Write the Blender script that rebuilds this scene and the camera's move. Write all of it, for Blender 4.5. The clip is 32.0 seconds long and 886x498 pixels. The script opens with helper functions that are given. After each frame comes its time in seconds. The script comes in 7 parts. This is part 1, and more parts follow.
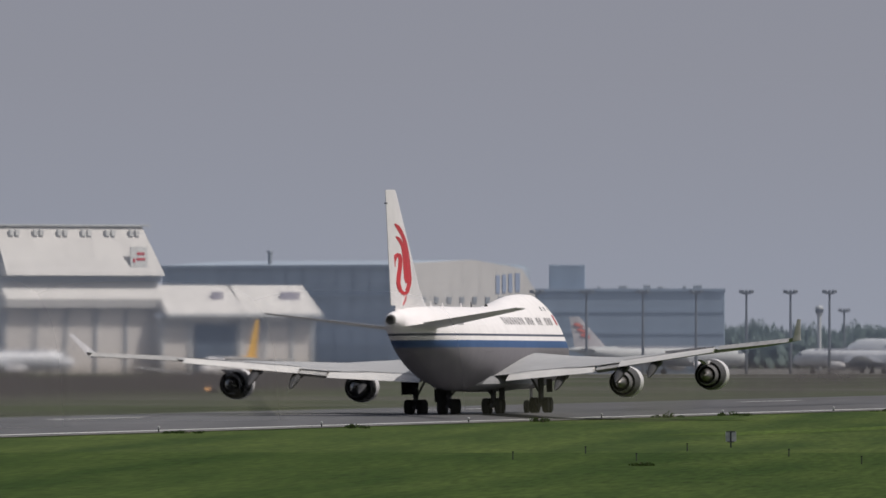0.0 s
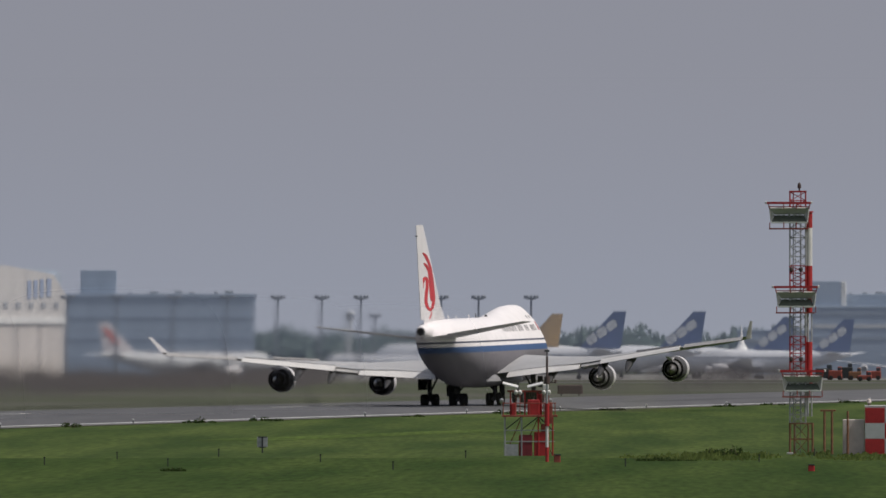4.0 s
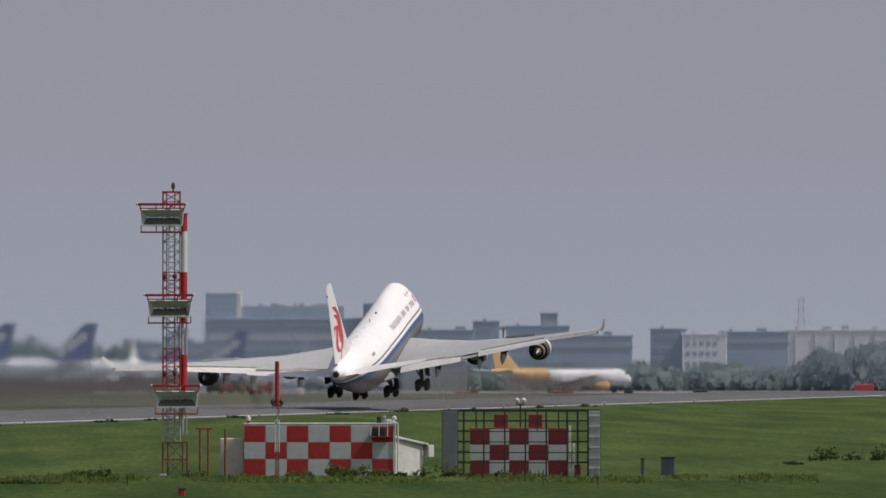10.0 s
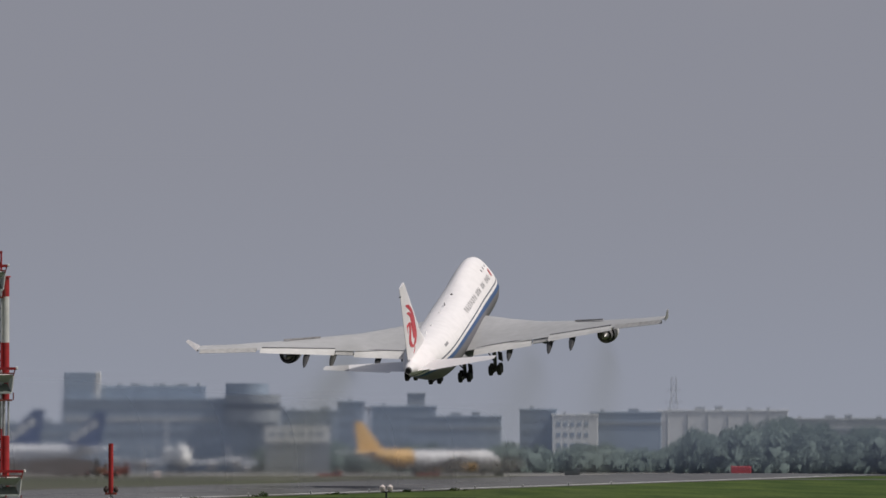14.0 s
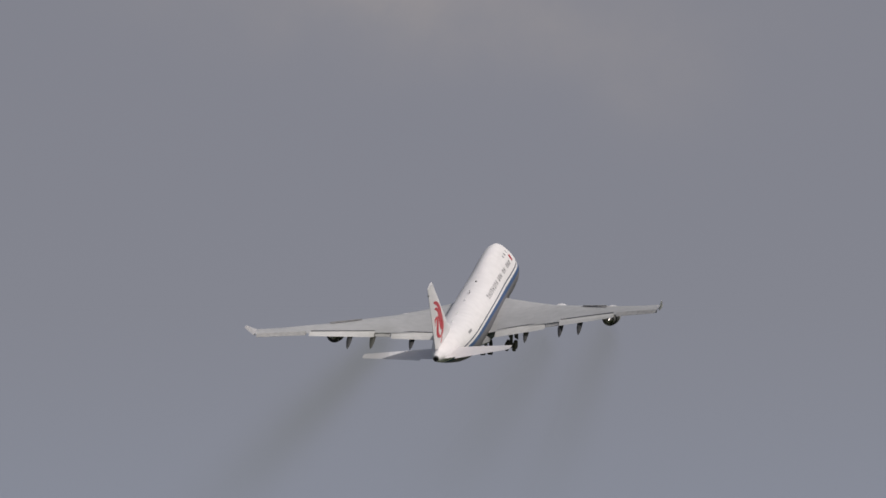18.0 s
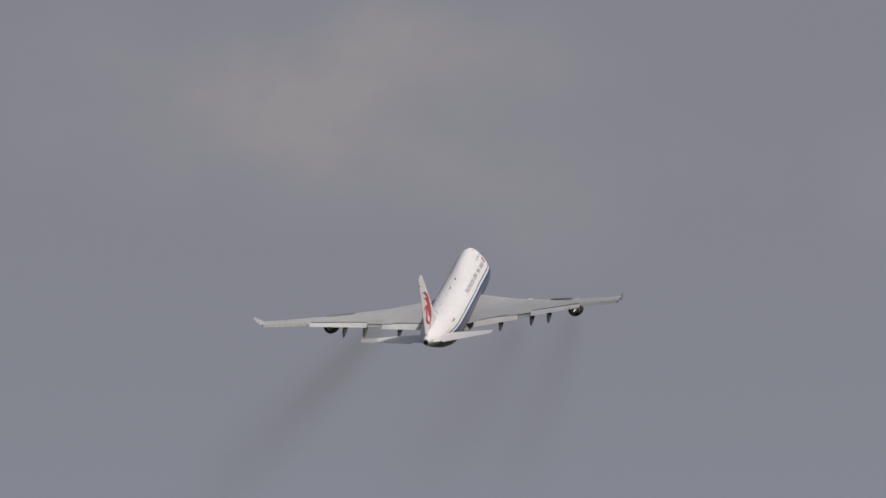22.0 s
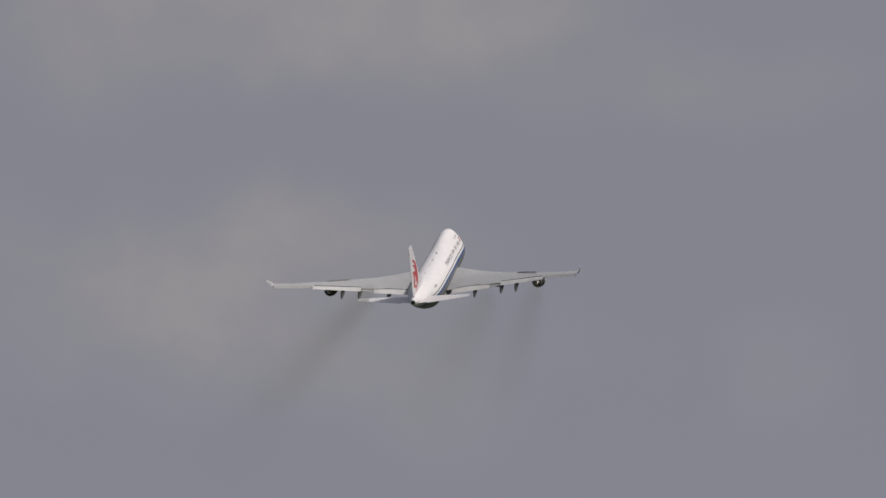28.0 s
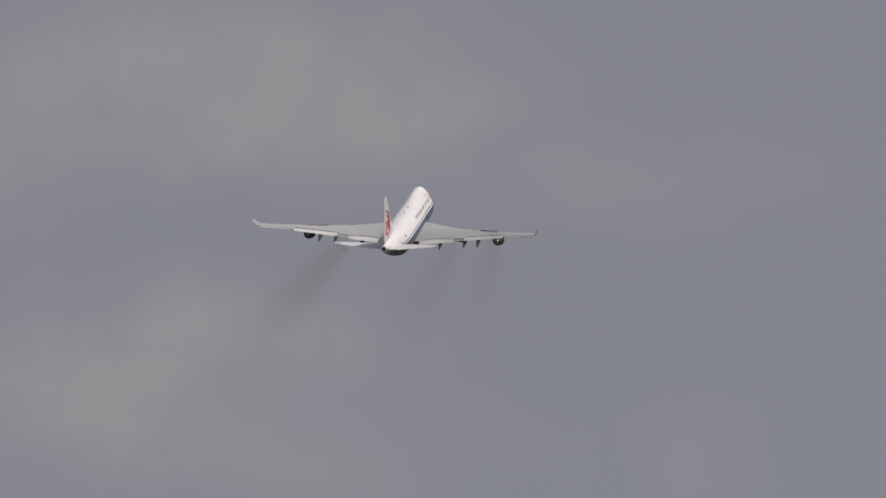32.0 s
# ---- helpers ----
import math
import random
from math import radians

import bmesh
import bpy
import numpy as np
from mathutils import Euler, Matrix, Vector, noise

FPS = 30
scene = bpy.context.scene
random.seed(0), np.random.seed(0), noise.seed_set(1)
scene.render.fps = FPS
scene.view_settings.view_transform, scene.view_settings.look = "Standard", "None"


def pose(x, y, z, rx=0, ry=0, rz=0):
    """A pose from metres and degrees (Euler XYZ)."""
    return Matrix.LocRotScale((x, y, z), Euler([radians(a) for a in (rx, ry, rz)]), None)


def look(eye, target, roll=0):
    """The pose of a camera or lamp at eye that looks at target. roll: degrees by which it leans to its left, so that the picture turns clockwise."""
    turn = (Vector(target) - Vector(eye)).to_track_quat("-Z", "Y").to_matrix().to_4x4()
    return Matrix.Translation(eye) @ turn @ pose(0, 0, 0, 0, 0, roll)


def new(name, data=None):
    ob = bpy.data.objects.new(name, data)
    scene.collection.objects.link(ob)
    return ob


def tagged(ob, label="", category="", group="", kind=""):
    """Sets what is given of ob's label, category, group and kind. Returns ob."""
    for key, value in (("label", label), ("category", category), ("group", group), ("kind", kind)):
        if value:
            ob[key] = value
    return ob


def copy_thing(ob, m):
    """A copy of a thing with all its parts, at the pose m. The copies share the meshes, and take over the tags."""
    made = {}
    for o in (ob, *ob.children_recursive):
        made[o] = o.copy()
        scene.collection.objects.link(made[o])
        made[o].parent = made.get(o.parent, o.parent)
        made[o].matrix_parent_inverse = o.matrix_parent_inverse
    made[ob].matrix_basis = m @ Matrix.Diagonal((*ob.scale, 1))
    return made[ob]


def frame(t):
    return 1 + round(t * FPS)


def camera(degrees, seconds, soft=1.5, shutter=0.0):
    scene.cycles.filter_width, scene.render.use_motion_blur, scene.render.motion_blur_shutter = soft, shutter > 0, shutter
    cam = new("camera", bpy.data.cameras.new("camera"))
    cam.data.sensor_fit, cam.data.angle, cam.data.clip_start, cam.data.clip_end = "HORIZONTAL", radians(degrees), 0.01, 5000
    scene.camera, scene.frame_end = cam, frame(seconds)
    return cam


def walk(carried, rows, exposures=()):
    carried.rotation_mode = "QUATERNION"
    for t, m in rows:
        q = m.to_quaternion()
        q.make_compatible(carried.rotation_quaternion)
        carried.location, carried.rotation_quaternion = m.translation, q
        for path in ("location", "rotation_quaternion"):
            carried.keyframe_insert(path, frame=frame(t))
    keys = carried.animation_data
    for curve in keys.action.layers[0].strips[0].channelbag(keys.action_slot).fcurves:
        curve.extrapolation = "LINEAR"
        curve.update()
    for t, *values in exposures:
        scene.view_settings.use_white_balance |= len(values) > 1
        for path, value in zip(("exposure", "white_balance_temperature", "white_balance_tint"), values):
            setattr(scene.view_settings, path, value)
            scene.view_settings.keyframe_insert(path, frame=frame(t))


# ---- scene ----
FOV = 3.4946
cam = camera(FOV, 32.0, 1.6)
PATH = [
    (0.0, 0.00, 0.00, 7.20, 90.34186, 2.73972),
    (0.5, 0.00, 0.00, 7.20, 90.34313, 2.46423),
    (1.0, 0.00, 0.00, 7.20, 90.34420, 2.20207),
    (1.5, 0.00, 0.00, 7.20, 90.34833, 1.98556),
    (2.0, 0.00, 0.00, 7.20, 90.35300, 1.80786),
    (2.5, 0.00, 0.00, 7.20, 90.35648, 1.59051),
    (4.5, 0.00, 0.00, 7.20, 90.36555, 0.68506),
    (5.0, 0.00, 0.00, 7.20, 90.36885, 0.48510),
    (5.5, 0.00, 0.00, 7.20, 90.36971, 0.23035),
    (6.0, 0.00, 0.00, 7.20, 90.37231, -0.00000),
    (6.5, 0.00, 0.00, 7.20, 90.37248, -0.17402),
    (7.0, 0.00, 0.00, 7.20, 90.37825, -0.38155),
    (7.5, 0.00, 0.00, 7.20, 90.37846, -0.59660),
    (8.0, 0.00, 0.00, 7.20, 90.38303, -0.80454),
    (8.5, 0.36, 11.50, 7.20, 90.38748, -1.01310),
    (9.0, 0.95, 30.40, 7.20, 90.38573, -1.14815),
    (9.5, 1.56, 49.60, 7.20, 90.37917, -1.34039),
    (10.0, 2.16, 68.80, 7.20, 90.41261, -1.47514),
    (10.5, 2.76, 88.00, 7.20, 90.45991, -1.56314),
    (11.0, 3.36, 107.20, 7.20, 90.49007, -1.66900),
    (11.5, 3.97, 126.40, 7.20, 90.49962, -1.68444),
    (12.0, 4.57, 145.60, 7.20, 90.51147, -1.74335),
    (12.5, 5.05, 161.00, 7.20, 90.53120, -1.81221),
    (13.0, 5.27, 167.90, 7.20, 90.58110, -1.88309),
    (13.5, 5.27, 167.92, 7.20, 90.66873, -1.94646),
    (14.0, 5.27, 167.92, 7.20, 90.73273, -2.00217),
    (14.5, 5.27, 167.92, 7.20, 90.79491, -2.07912),
    (16.5, 5.27, 167.92, 7.20, 91.12039, -2.27586),
    (17.0, 5.27, 167.91, 7.20, 91.20582, -2.31195),
    (17.5, 5.27, 167.91, 7.20, 91.26494, -2.35289),
    (18.0, 5.27, 167.92, 7.20, 91.32528, -2.38881),
    (18.5, 5.27, 167.91, 7.20, 91.39549, -2.45384),
    (19.0, 5.27, 167.92, 7.20, 91.46468, -2.50092),
    (19.5, 5.27, 167.91, 7.20, 91.54587, -2.55442),
    (20.0, 5.27, 167.92, 7.20, 91.60164, -2.65920),
    (20.5, 5.27, 167.92, 7.20, 91.65310, -2.73088),
    (21.0, 5.27, 167.90, 7.20, 91.74374, -2.74354),
    (21.5, 5.27, 167.91, 7.20, 91.84080, -2.76536),
    (22.0, 5.27, 167.91, 7.20, 91.89253, -2.79629),
    (22.5, 5.27, 167.91, 7.20, 91.94266, -2.84280),
    (23.0, 5.27, 167.91, 7.20, 92.00328, -2.86788),
    (23.5, 5.27, 167.91, 7.20, 92.09715, -2.91592),
    (24.0, 5.27, 167.92, 7.20, 92.18618, -2.94159),
    (24.5, 5.27, 167.91, 7.20, 92.24804, -2.98093),
    (25.0, 5.27, 167.92, 7.20, 92.31410, -3.00315),
    (25.5, 5.27, 167.92, 7.20, 92.37086, -3.04867),
    (27.5, 5.27, 167.90, 7.20, 92.57464, -3.19153),
    (28.0, 5.27, 167.91, 7.20, 92.63379, -3.23648),
    (28.5, 5.27, 167.91, 7.20, 92.69566, -3.28184),
    (29.0, 5.27, 167.90, 7.20, 92.74708, -3.32507),
    (29.5, 5.27, 167.90, 7.20, 92.81746, -3.35922),
    (30.0, 5.27, 167.92, 7.20, 92.87286, -3.40937),
    (30.5, 5.27, 167.91, 7.20, 92.90790, -3.44290),
    (31.0, 5.27, 167.89, 7.20, 92.94844, -3.47648),
    (31.5, 5.27, 167.89, 7.20, 92.97698, -3.53669),
    (32.0, 5.27, 167.91, 7.20, 93.00398, -3.56894),
]
FLIGHT = [
    (0.0, -56.99, 1249.61, 0.45, -0.14, -1.14, -8.64),
    (0.5, -52.73, 1283.36, 0.45, -0.14, -1.14, -8.64),
    (1.0, -48.40, 1317.36, 0.45, -0.12, -1.14, -8.66),
    (1.5, -43.90, 1350.15, 0.45, -0.05, -1.21, -8.65),
    (2.0, -39.38, 1383.22, 0.45, 0.03, -1.28, -8.66),
    (2.5, -34.67, 1416.59, 0.45, 0.11, -1.35, -8.66),
    (4.5, -14.60, 1553.06, 0.45, 0.51, -1.63, -8.64),
    (5.0, -9.37, 1587.95, 0.45, 0.61, -1.69, -8.64),
    (5.5, -4.26, 1623.81, 0.45, 1.26, -1.60, -8.86),
    (6.0, 0.71, 1659.96, 0.45, 1.85, -1.59, -9.08),
    (6.5, 5.63, 1696.45, 0.45, 2.68, -1.60, -9.40),
    (7.0, 10.90, 1733.28, 0.45, 3.55, -1.70, -9.68),
    (7.5, 16.31, 1770.41, 0.45, 4.65, -1.50, -9.85),
    (8.0, 21.94, 1807.84, 0.45, 5.85, -1.40, -9.72),
    (8.5, 27.50, 1858.00, 0.58, 6.25, -1.85, -9.50),
    (9.0, 32.30, 1886.00, 0.75, 6.55, -2.50, -9.30),
    (9.5, 36.24, 1885.00, 1.15, 7.75, -2.07, -9.10),
    (10.0, 40.59, 1876.00, 2.21, 8.80, -4.42, -9.00),
    (10.5, 44.49, 1862.00, 3.10, 9.56, -4.21, -9.03),
    (11.0, 48.47, 1850.00, 4.21, 10.31, -3.74, -9.05),
    (11.5, 51.74, 1857.00, 5.36, 10.37, -2.79, -9.10),
    (12.0, 55.47, 1893.00, 6.73, 10.69, -2.11, -9.15),
    (12.5, 59.75, 1937.89, 8.74, 10.89, -2.25, -9.56),
    (13.0, 64.16, 1985.85, 10.88, 10.99, -3.18, -9.95),
    (13.5, 68.44, 2018.64, 12.98, 11.70, -3.96, -10.37),
    (14.0, 72.17, 2046.77, 15.13, 12.28, -3.59, -10.80),
    (14.5, 75.69, 2081.57, 17.88, 12.96, -2.50, -11.00),
    (16.5, 90.09, 2222.51, 31.87, 13.66, -0.13, -11.79),
    (17.0, 93.55, 2258.23, 35.18, 14.38, -1.01, -11.88),
    (17.5, 97.05, 2294.09, 38.57, 15.02, -2.22, -11.98),
    (18.0, 100.51, 2330.09, 42.04, 15.29, -3.26, -12.08),
    (18.5, 103.89, 2364.93, 45.58, 15.44, -3.97, -12.16),
    (19.0, 107.26, 2399.87, 49.21, 15.34, -4.56, -12.25),
    (19.5, 110.58, 2434.95, 52.90, 15.09, -4.78, -12.01),
    (20.0, 113.89, 2470.14, 56.68, 14.67, -5.00, -11.76),
    (20.5, 117.18, 2505.46, 60.56, 14.67, -4.81, -11.52),
    (21.0, 120.43, 2540.88, 64.50, 14.51, -4.35, -11.28),
    (21.5, 123.66, 2576.43, 68.54, 14.81, -3.53, -11.16),
    (22.0, 126.97, 2612.00, 72.67, 14.67, -3.80, -11.05),
    (22.5, 130.32, 2647.64, 76.88, 14.57, -4.54, -10.93),
    (23.0, 133.63, 2683.36, 81.18, 14.69, -4.95, -10.81),
    (23.5, 136.86, 2719.17, 85.57, 15.10, -4.04, -10.78),
    (24.0, 140.07, 2755.02, 90.03, 15.48, -3.10, -10.74),
    (24.5, 143.39, 2791.70, 94.60, 16.11, -2.77, -10.70),
    (25.0, 146.75, 2828.36, 99.26, 16.49, -3.00, -10.67),
    (25.5, 150.12, 2865.03, 103.98, 16.76, -3.14, -10.64),
    (27.5, 163.44, 3011.36, 123.66, 14.80, -1.97, -10.52),
    (28.0, 166.84, 3047.86, 128.79, 14.34, -2.12, -10.49),
    (28.5, 170.29, 3084.34, 134.00, 14.19, -2.56, -10.46),
    (29.0, 173.72, 3120.79, 139.31, 14.37, -2.44, -10.42),
    (29.5, 177.13, 3157.18, 144.68, 14.48, -1.94, -10.39),
    (30.0, 180.56, 3193.49, 150.14, 14.55, -1.31, -10.36),
    (30.5, 184.02, 3229.94, 155.69, 14.46, -0.55, -10.34),
    (31.0, 187.50, 3266.30, 161.33, 14.33, 0.42, -10.31),
    (31.5, 191.00, 3302.54, 167.04, 14.02, 1.43, -10.29),
    (32.0, 194.55, 3338.69, 172.83, 13.87, 2.44, -10.27),
]
walk(cam, [(t, pose(x, y, z, rx, 0, rz)) for t, x, y, z, rx, rz in PATH],
     exposures=[(0, 0.12), (7, 0.15), (9, 0.20), (11, 0.22), (13, 0.12), (14.5, 0.04), (16.5, -0.09), (19, -0.11), (32, -0.07)])

# ---- light ----
SUN_AZ, SUN_EL = 103.0, 56.0      # degrees clockwise from +y, above the horizon
sun = new("sun", bpy.data.lights.new("sun", "SUN"))
sun.data.energy, sun.data.angle, sun.data.color = 2.5, radians(0.6), (1.0, 0.96, 0.93)
_d = Vector((math.sin(radians(SUN_AZ)) * math.cos(radians(SUN_EL)), math.cos(radians(SUN_AZ)) * math.cos(radians(SUN_EL)), math.sin(radians(SUN_EL))))
sun.matrix_world = look(_d * 200 + Vector((0, 900, 0)), (0, 900, 0))

world = bpy.data.worlds.new("hazy_sky")
scene.world = world
world.use_nodes = True
WN, WL = world.node_tree.nodes, world.node_tree.links
WN.clear()


def wmath(op, a, b=None, c=None):
    n = WN.new("ShaderNodeMath")
    n.operation = op
    for i, s in enumerate((a, b, c)):
        if s is None:
            continue
        if isinstance(s, (int, float)):
            n.inputs[i].default_value = s
        else:
            WL.new(s, n.inputs[i])
    return n.outputs[0]


sky = WN.new("ShaderNodeTexSky")
sky.sky_type, sky.sun_disc = "NISHITA", False
sky.sun_elevation, sky.sun_rotation = radians(SUN_EL), radians(SUN_AZ)
sky.air_density, sky.dust_density, sky.ozone_density = 1.6, 6.0, 1.0
coord = WN.new("ShaderNodeTexCoord")
sep = WN.new("ShaderNodeSeparateXYZ")
WL.new(coord.outputs["Generated"], sep.inputs[0])
az = wmath("DIVIDE", sep.outputs[0], wmath("MAXIMUM", sep.outputs[1], 0.05))
el = wmath("DIVIDE", sep.outputs[2], wmath("MAXIMUM", sep.outputs[1], 0.05))
flat = WN.new("ShaderNodeCombineXYZ")
WL.new(az, flat.inputs[0]), WL.new(el, flat.inputs[1])
wisp = WN.new("ShaderNodeTexNoise")
wisp.inputs["Scale"].default_value, wisp.inputs["Detail"].default_value, wisp.inputs["Roughness"].default_value = 190.0, 5.0, 0.6
WL.new(flat.outputs[0], wisp.inputs["Vector"])
warp = WN.new("ShaderNodeTexNoise")
warp.inputs["Scale"].default_value, warp.inputs["Detail"].default_value = 75.0, 2.0
WL.new(flat.outputs[0], warp.inputs["Vector"])
wsep = WN.new("ShaderNodeSeparateColor")
WL.new(warp.outputs["Color"], wsep.inputs[0])
waz = wmath("ADD", az, wmath("MULTIPLY", wmath("SUBTRACT", wsep.outputs[0], 0.5), 0.016))
wel = wmath("ADD", el, wmath("MULTIPLY", wmath("SUBTRACT", wsep.outputs[1], 0.5), 0.010))
# soft clouds: bearing, elevation, half width, half height (milliradians), weight
CLOUDS = [
    (31.14, 47.47, 12.84, 2.72, 0.17),
    (51.37, 45.91, 7.78, 3.11, 0.15),
    (35.54, 43.36, 10.12, 5.06, 0.5),
    (46.83, 46.09, 11.67, 2.72, 0.45),
    (39.12, 42.4, 11.67, 6.23, 0.6),
    (54.29, 37.34, 10.89, 4.28, 0.45),
    (46.51, 63.8, 13.62, 4.28, 0.75),
    (58.57, 62.63, 8.56, 2.72, 0.6),
    (73.75, 57.18, 11.67, 3.11, 0.4),
    (32.5, 61.46, 6.23, 4.67, 0.5),
    (50.79, 59.13, 10.12, 2.33, 0.45),
    (79.68, 37.84, 4.67, 3.89, 0.35),
    (48.13, 67.25, 11.67, 3.5, 0.5),
]
total = None
for ca, ce, cw, ch, weight in CLOUDS:
    dx = wmath("DIVIDE", wmath("SUBTRACT", waz, ca / 1000), cw / 1000)
    dy = wmath("DIVIDE", wmath("SUBTRACT", wel, ce / 1000), ch / 1000)
    g = wmath("EXPONENT", wmath("MULTIPLY", wmath("ADD", wmath("MULTIPLY", dx, dx), wmath("MULTIPLY", dy, dy)), -1.0))
    g = wmath("MULTIPLY", g, weight)
    total = g if total is None else wmath("ADD", total, g)
cover = wmath("MULTIPLY", total, wmath("ADD", wmath("MULTIPLY", wisp.outputs[0], 1.5), 0.15))
cover = wmath("MINIMUM", wmath("MULTIPLY", cover, 0.85), 0.9)
skycol = WN.new("ShaderNodeVectorMath")
skycol.operation = "SCALE"
skycol.inputs["Scale"].default_value = 0.06
WL.new(sky.outputs[0], skycol.inputs[0])
haze = WN.new("ShaderNodeMix")
haze.data_type = "RGBA"
# the haze is thick low down and lets the deeper blue through overhead
zen = wmath("MAXIMUM", sep.outputs[2], 0.0)
WL.new(wmath("ADD", wmath("MULTIPLY", wmath("EXPONENT", wmath("MULTIPLY", wmath("MULTIPLY", zen, zen), -9.0)), 0.63), 0.25), haze.inputs[0])
haze.inputs[7].default_value = (0.264, 0.270, 0.320, 1)
WL.new(skycol.outputs[0], haze.inputs[6])
# the haze is paler towards the horizon
lowmix = WN.new("ShaderNodeMix")
lowmix.data_type = "RGBA"
lowmix.inputs[7].default_value = (0.302, 0.324, 0.371, 1)
WL.new(haze.outputs[2], lowmix.inputs[6])
low = wmath("MULTIPLY", wmath("EXPONENT", wmath("MULTIPLY", wmath("MAXIMUM", el, 0.0), -60.0)), 0.5)
WL.new(low, lowmix.inputs[0])
cmix = WN.new("ShaderNodeMix")
cmix.data_type = "RGBA"
cmix.inputs[7].default_value = (0.312, 0.296, 0.310, 1)
WL.new(lowmix.outputs[2], cmix.inputs[6]), WL.new(cover, cmix.inputs[0])
back = WN.new("ShaderNodeBackground")
back.inputs[1].default_value = 1.0
WL.new(cmix.outputs[2], back.inputs[0])
wout = WN.new("ShaderNodeOutputWorld")
WL.new(back.outputs[0], wout.inputs[0])


# ---- materials ----
def material(name, color, rough=0.6, metal=0.0, grain=0.0, amount=0.15, bump=0.0, coat=0.0, stains=0.0, second=None, varied=0.0, stretch=(1, 1, 1), spec=0.5):
    """A surface with variation at two scales. grain: noise per metre; second: a colour mixed in by the broad noise."""
    m = bpy.data.materials.new(name)
    m.use_nodes = True
    nt = m.node_tree
    n, l = nt.nodes, nt.links
    b = n["Principled BSDF"]
    b.inputs["Base Color"].default_value = (*color, 1)
    b.inputs["Roughness"].default_value, b.inputs["Metallic"].default_value = rough, metal
    b.inputs["Coat Weight"].default_value, b.inputs["Specular IOR Level"].default_value = coat, spec
    if grain:
        tc = n.new("ShaderNodeTexCoord")
        mp = n.new("ShaderNodeMapping")
        mp.inputs["Scale"].default_value = stretch
        l.new(tc.outputs["Object"], mp.inputs[0])
        fine, broad = n.new("ShaderNodeTexNoise"), n.new("ShaderNodeTexNoise")
        fine.inputs["Scale"].default_value, fine.inputs["Detail"].default_value = grain, 6
        broad.inputs["Scale"].default_value, broad.inputs["Detail"].default_value = grain * 0.09, 4
        for x in (fine, broad):
            l.new(mp.outputs[0], x.inputs["Vector"])
        mix = n.new("ShaderNodeMix")
        mix.data_type = "RGBA"
        s = second or tuple(c * 0.55 for c in color)
        mix.inputs[6].default_value, mix.inputs[7].default_value = (*color, 1), (*s, 1)
        ramp = n.new("ShaderNodeMapRange")
        ramp.inputs[1].default_value, ramp.inputs[2].default_value = 0.35, 0.68
        ramp.inputs[4].default_value = 1.0 if second else stains + 0.25
        l.new(broad.outputs[0], ramp.inputs[0]), l.new(ramp.outputs[0], mix.inputs[0])
        hsv = n.new("ShaderNodeHueSaturation")
        val = n.new("ShaderNodeMapRange")
        val.inputs[1].default_value, val.inputs[2].default_value = 0.25, 0.75
        val.inputs[3].default_value, val.inputs[4].default_value = 1 - amount, 1 + amount
        l.new(fine.outputs[0], val.inputs[0]), l.new(mix.outputs[2], hsv.inputs["Color"])
        if varied:
            info = n.new("ShaderNodeObjectInfo")
            vr = n.new("ShaderNodeMapRange")
            vr.inputs[3].default_value, vr.inputs[4].default_value = 1 - varied, 1 + varied
            l.new(info.outputs["Random"], vr.inputs[0])
            mul = n.new("ShaderNodeMath")
            mul.operation = "MULTIPLY"
            l.new(vr.outputs[0], mul.inputs[0]), l.new(val.outputs[0], mul.inputs[1]), l.new(mul.outputs[0], hsv.inputs["Value"])
        else:
            l.new(val.outputs[0], hsv.inputs["Value"])
        l.new(hsv.outputs[0], b.inputs["Base Color"])
        if bump:
            bp = n.new("ShaderNodeBump")
            bp.inputs["Strength"].default_value, bp.inputs["Distance"].default_value = bump, 0.3 / grain
            l.new(fine.outputs[0], bp.inputs["Height"]), l.new(bp.outputs[0], b.inputs["Normal"])
    return m


WHITE_PAINT = material("aircraft_white", (0.71, 0.69, 0.695), 0.42, 0, 0.9, 0.05, coat=0.1, stains=0.05)
WINGLET_GREY = material("winglet_grey", (0.44, 0.435, 0.45), 0.6, 0.0, 0.8, 0.09, spec=0.1)
WING_GREY = material("wing_grey", (0.42, 0.42, 0.425), 0.5, 0.0, 0.8, 0.09, stains=0.1, spec=0.25)
FLAP_GREY = material("flap_grey", (0.60, 0.59, 0.575), 0.55, 0, 0.9, 0.08, stains=0.15, spec=0.25)
DARK_METAL = material("dark_metal", (0.07, 0.07, 0.075), 0.6, 0.0, 2.0, 0.2)
REVERSER = material("reverser_grey", (0.055, 0.053, 0.055), 0.65, 0.0, 2.0, 0.2)
ENGINE_METAL = material("engine_metal", (0.30, 0.29, 0.28), 0.35, 0.8, 2.0, 0.2)
ENGINE_DARK = material("engine_dark", (0.075, 0.072, 0.070), 0.6, 0.2, 2.0, 0.3)
NOZZLE = material("nozzle_grey", (0.20, 0.195, 0.20), 0.55, 0.2, 2.0, 0.25, stains=0.3)
TYRE = material("tyre_rubber", (0.02, 0.02, 0.02), 0.85, 0, 8, 0.3, bump=0.2)
LOGO_RED = material("logo_red", (0.52, 0.028, 0.040), 0.4, 0, 3, 0.08)
MARK_GREY = material("marking_grey", (0.16, 0.16, 0.18), 0.5, 0, 3, 0.1)
BLUE_TAIL = material("tail_blue", (0.075, 0.115, 0.245), 0.5, 0, 1.0, 0.1)
TAIL_RED = material("faded_tail_red", (0.50, 0.11, 0.07), 0.5, 0, 1.0, 0.1)
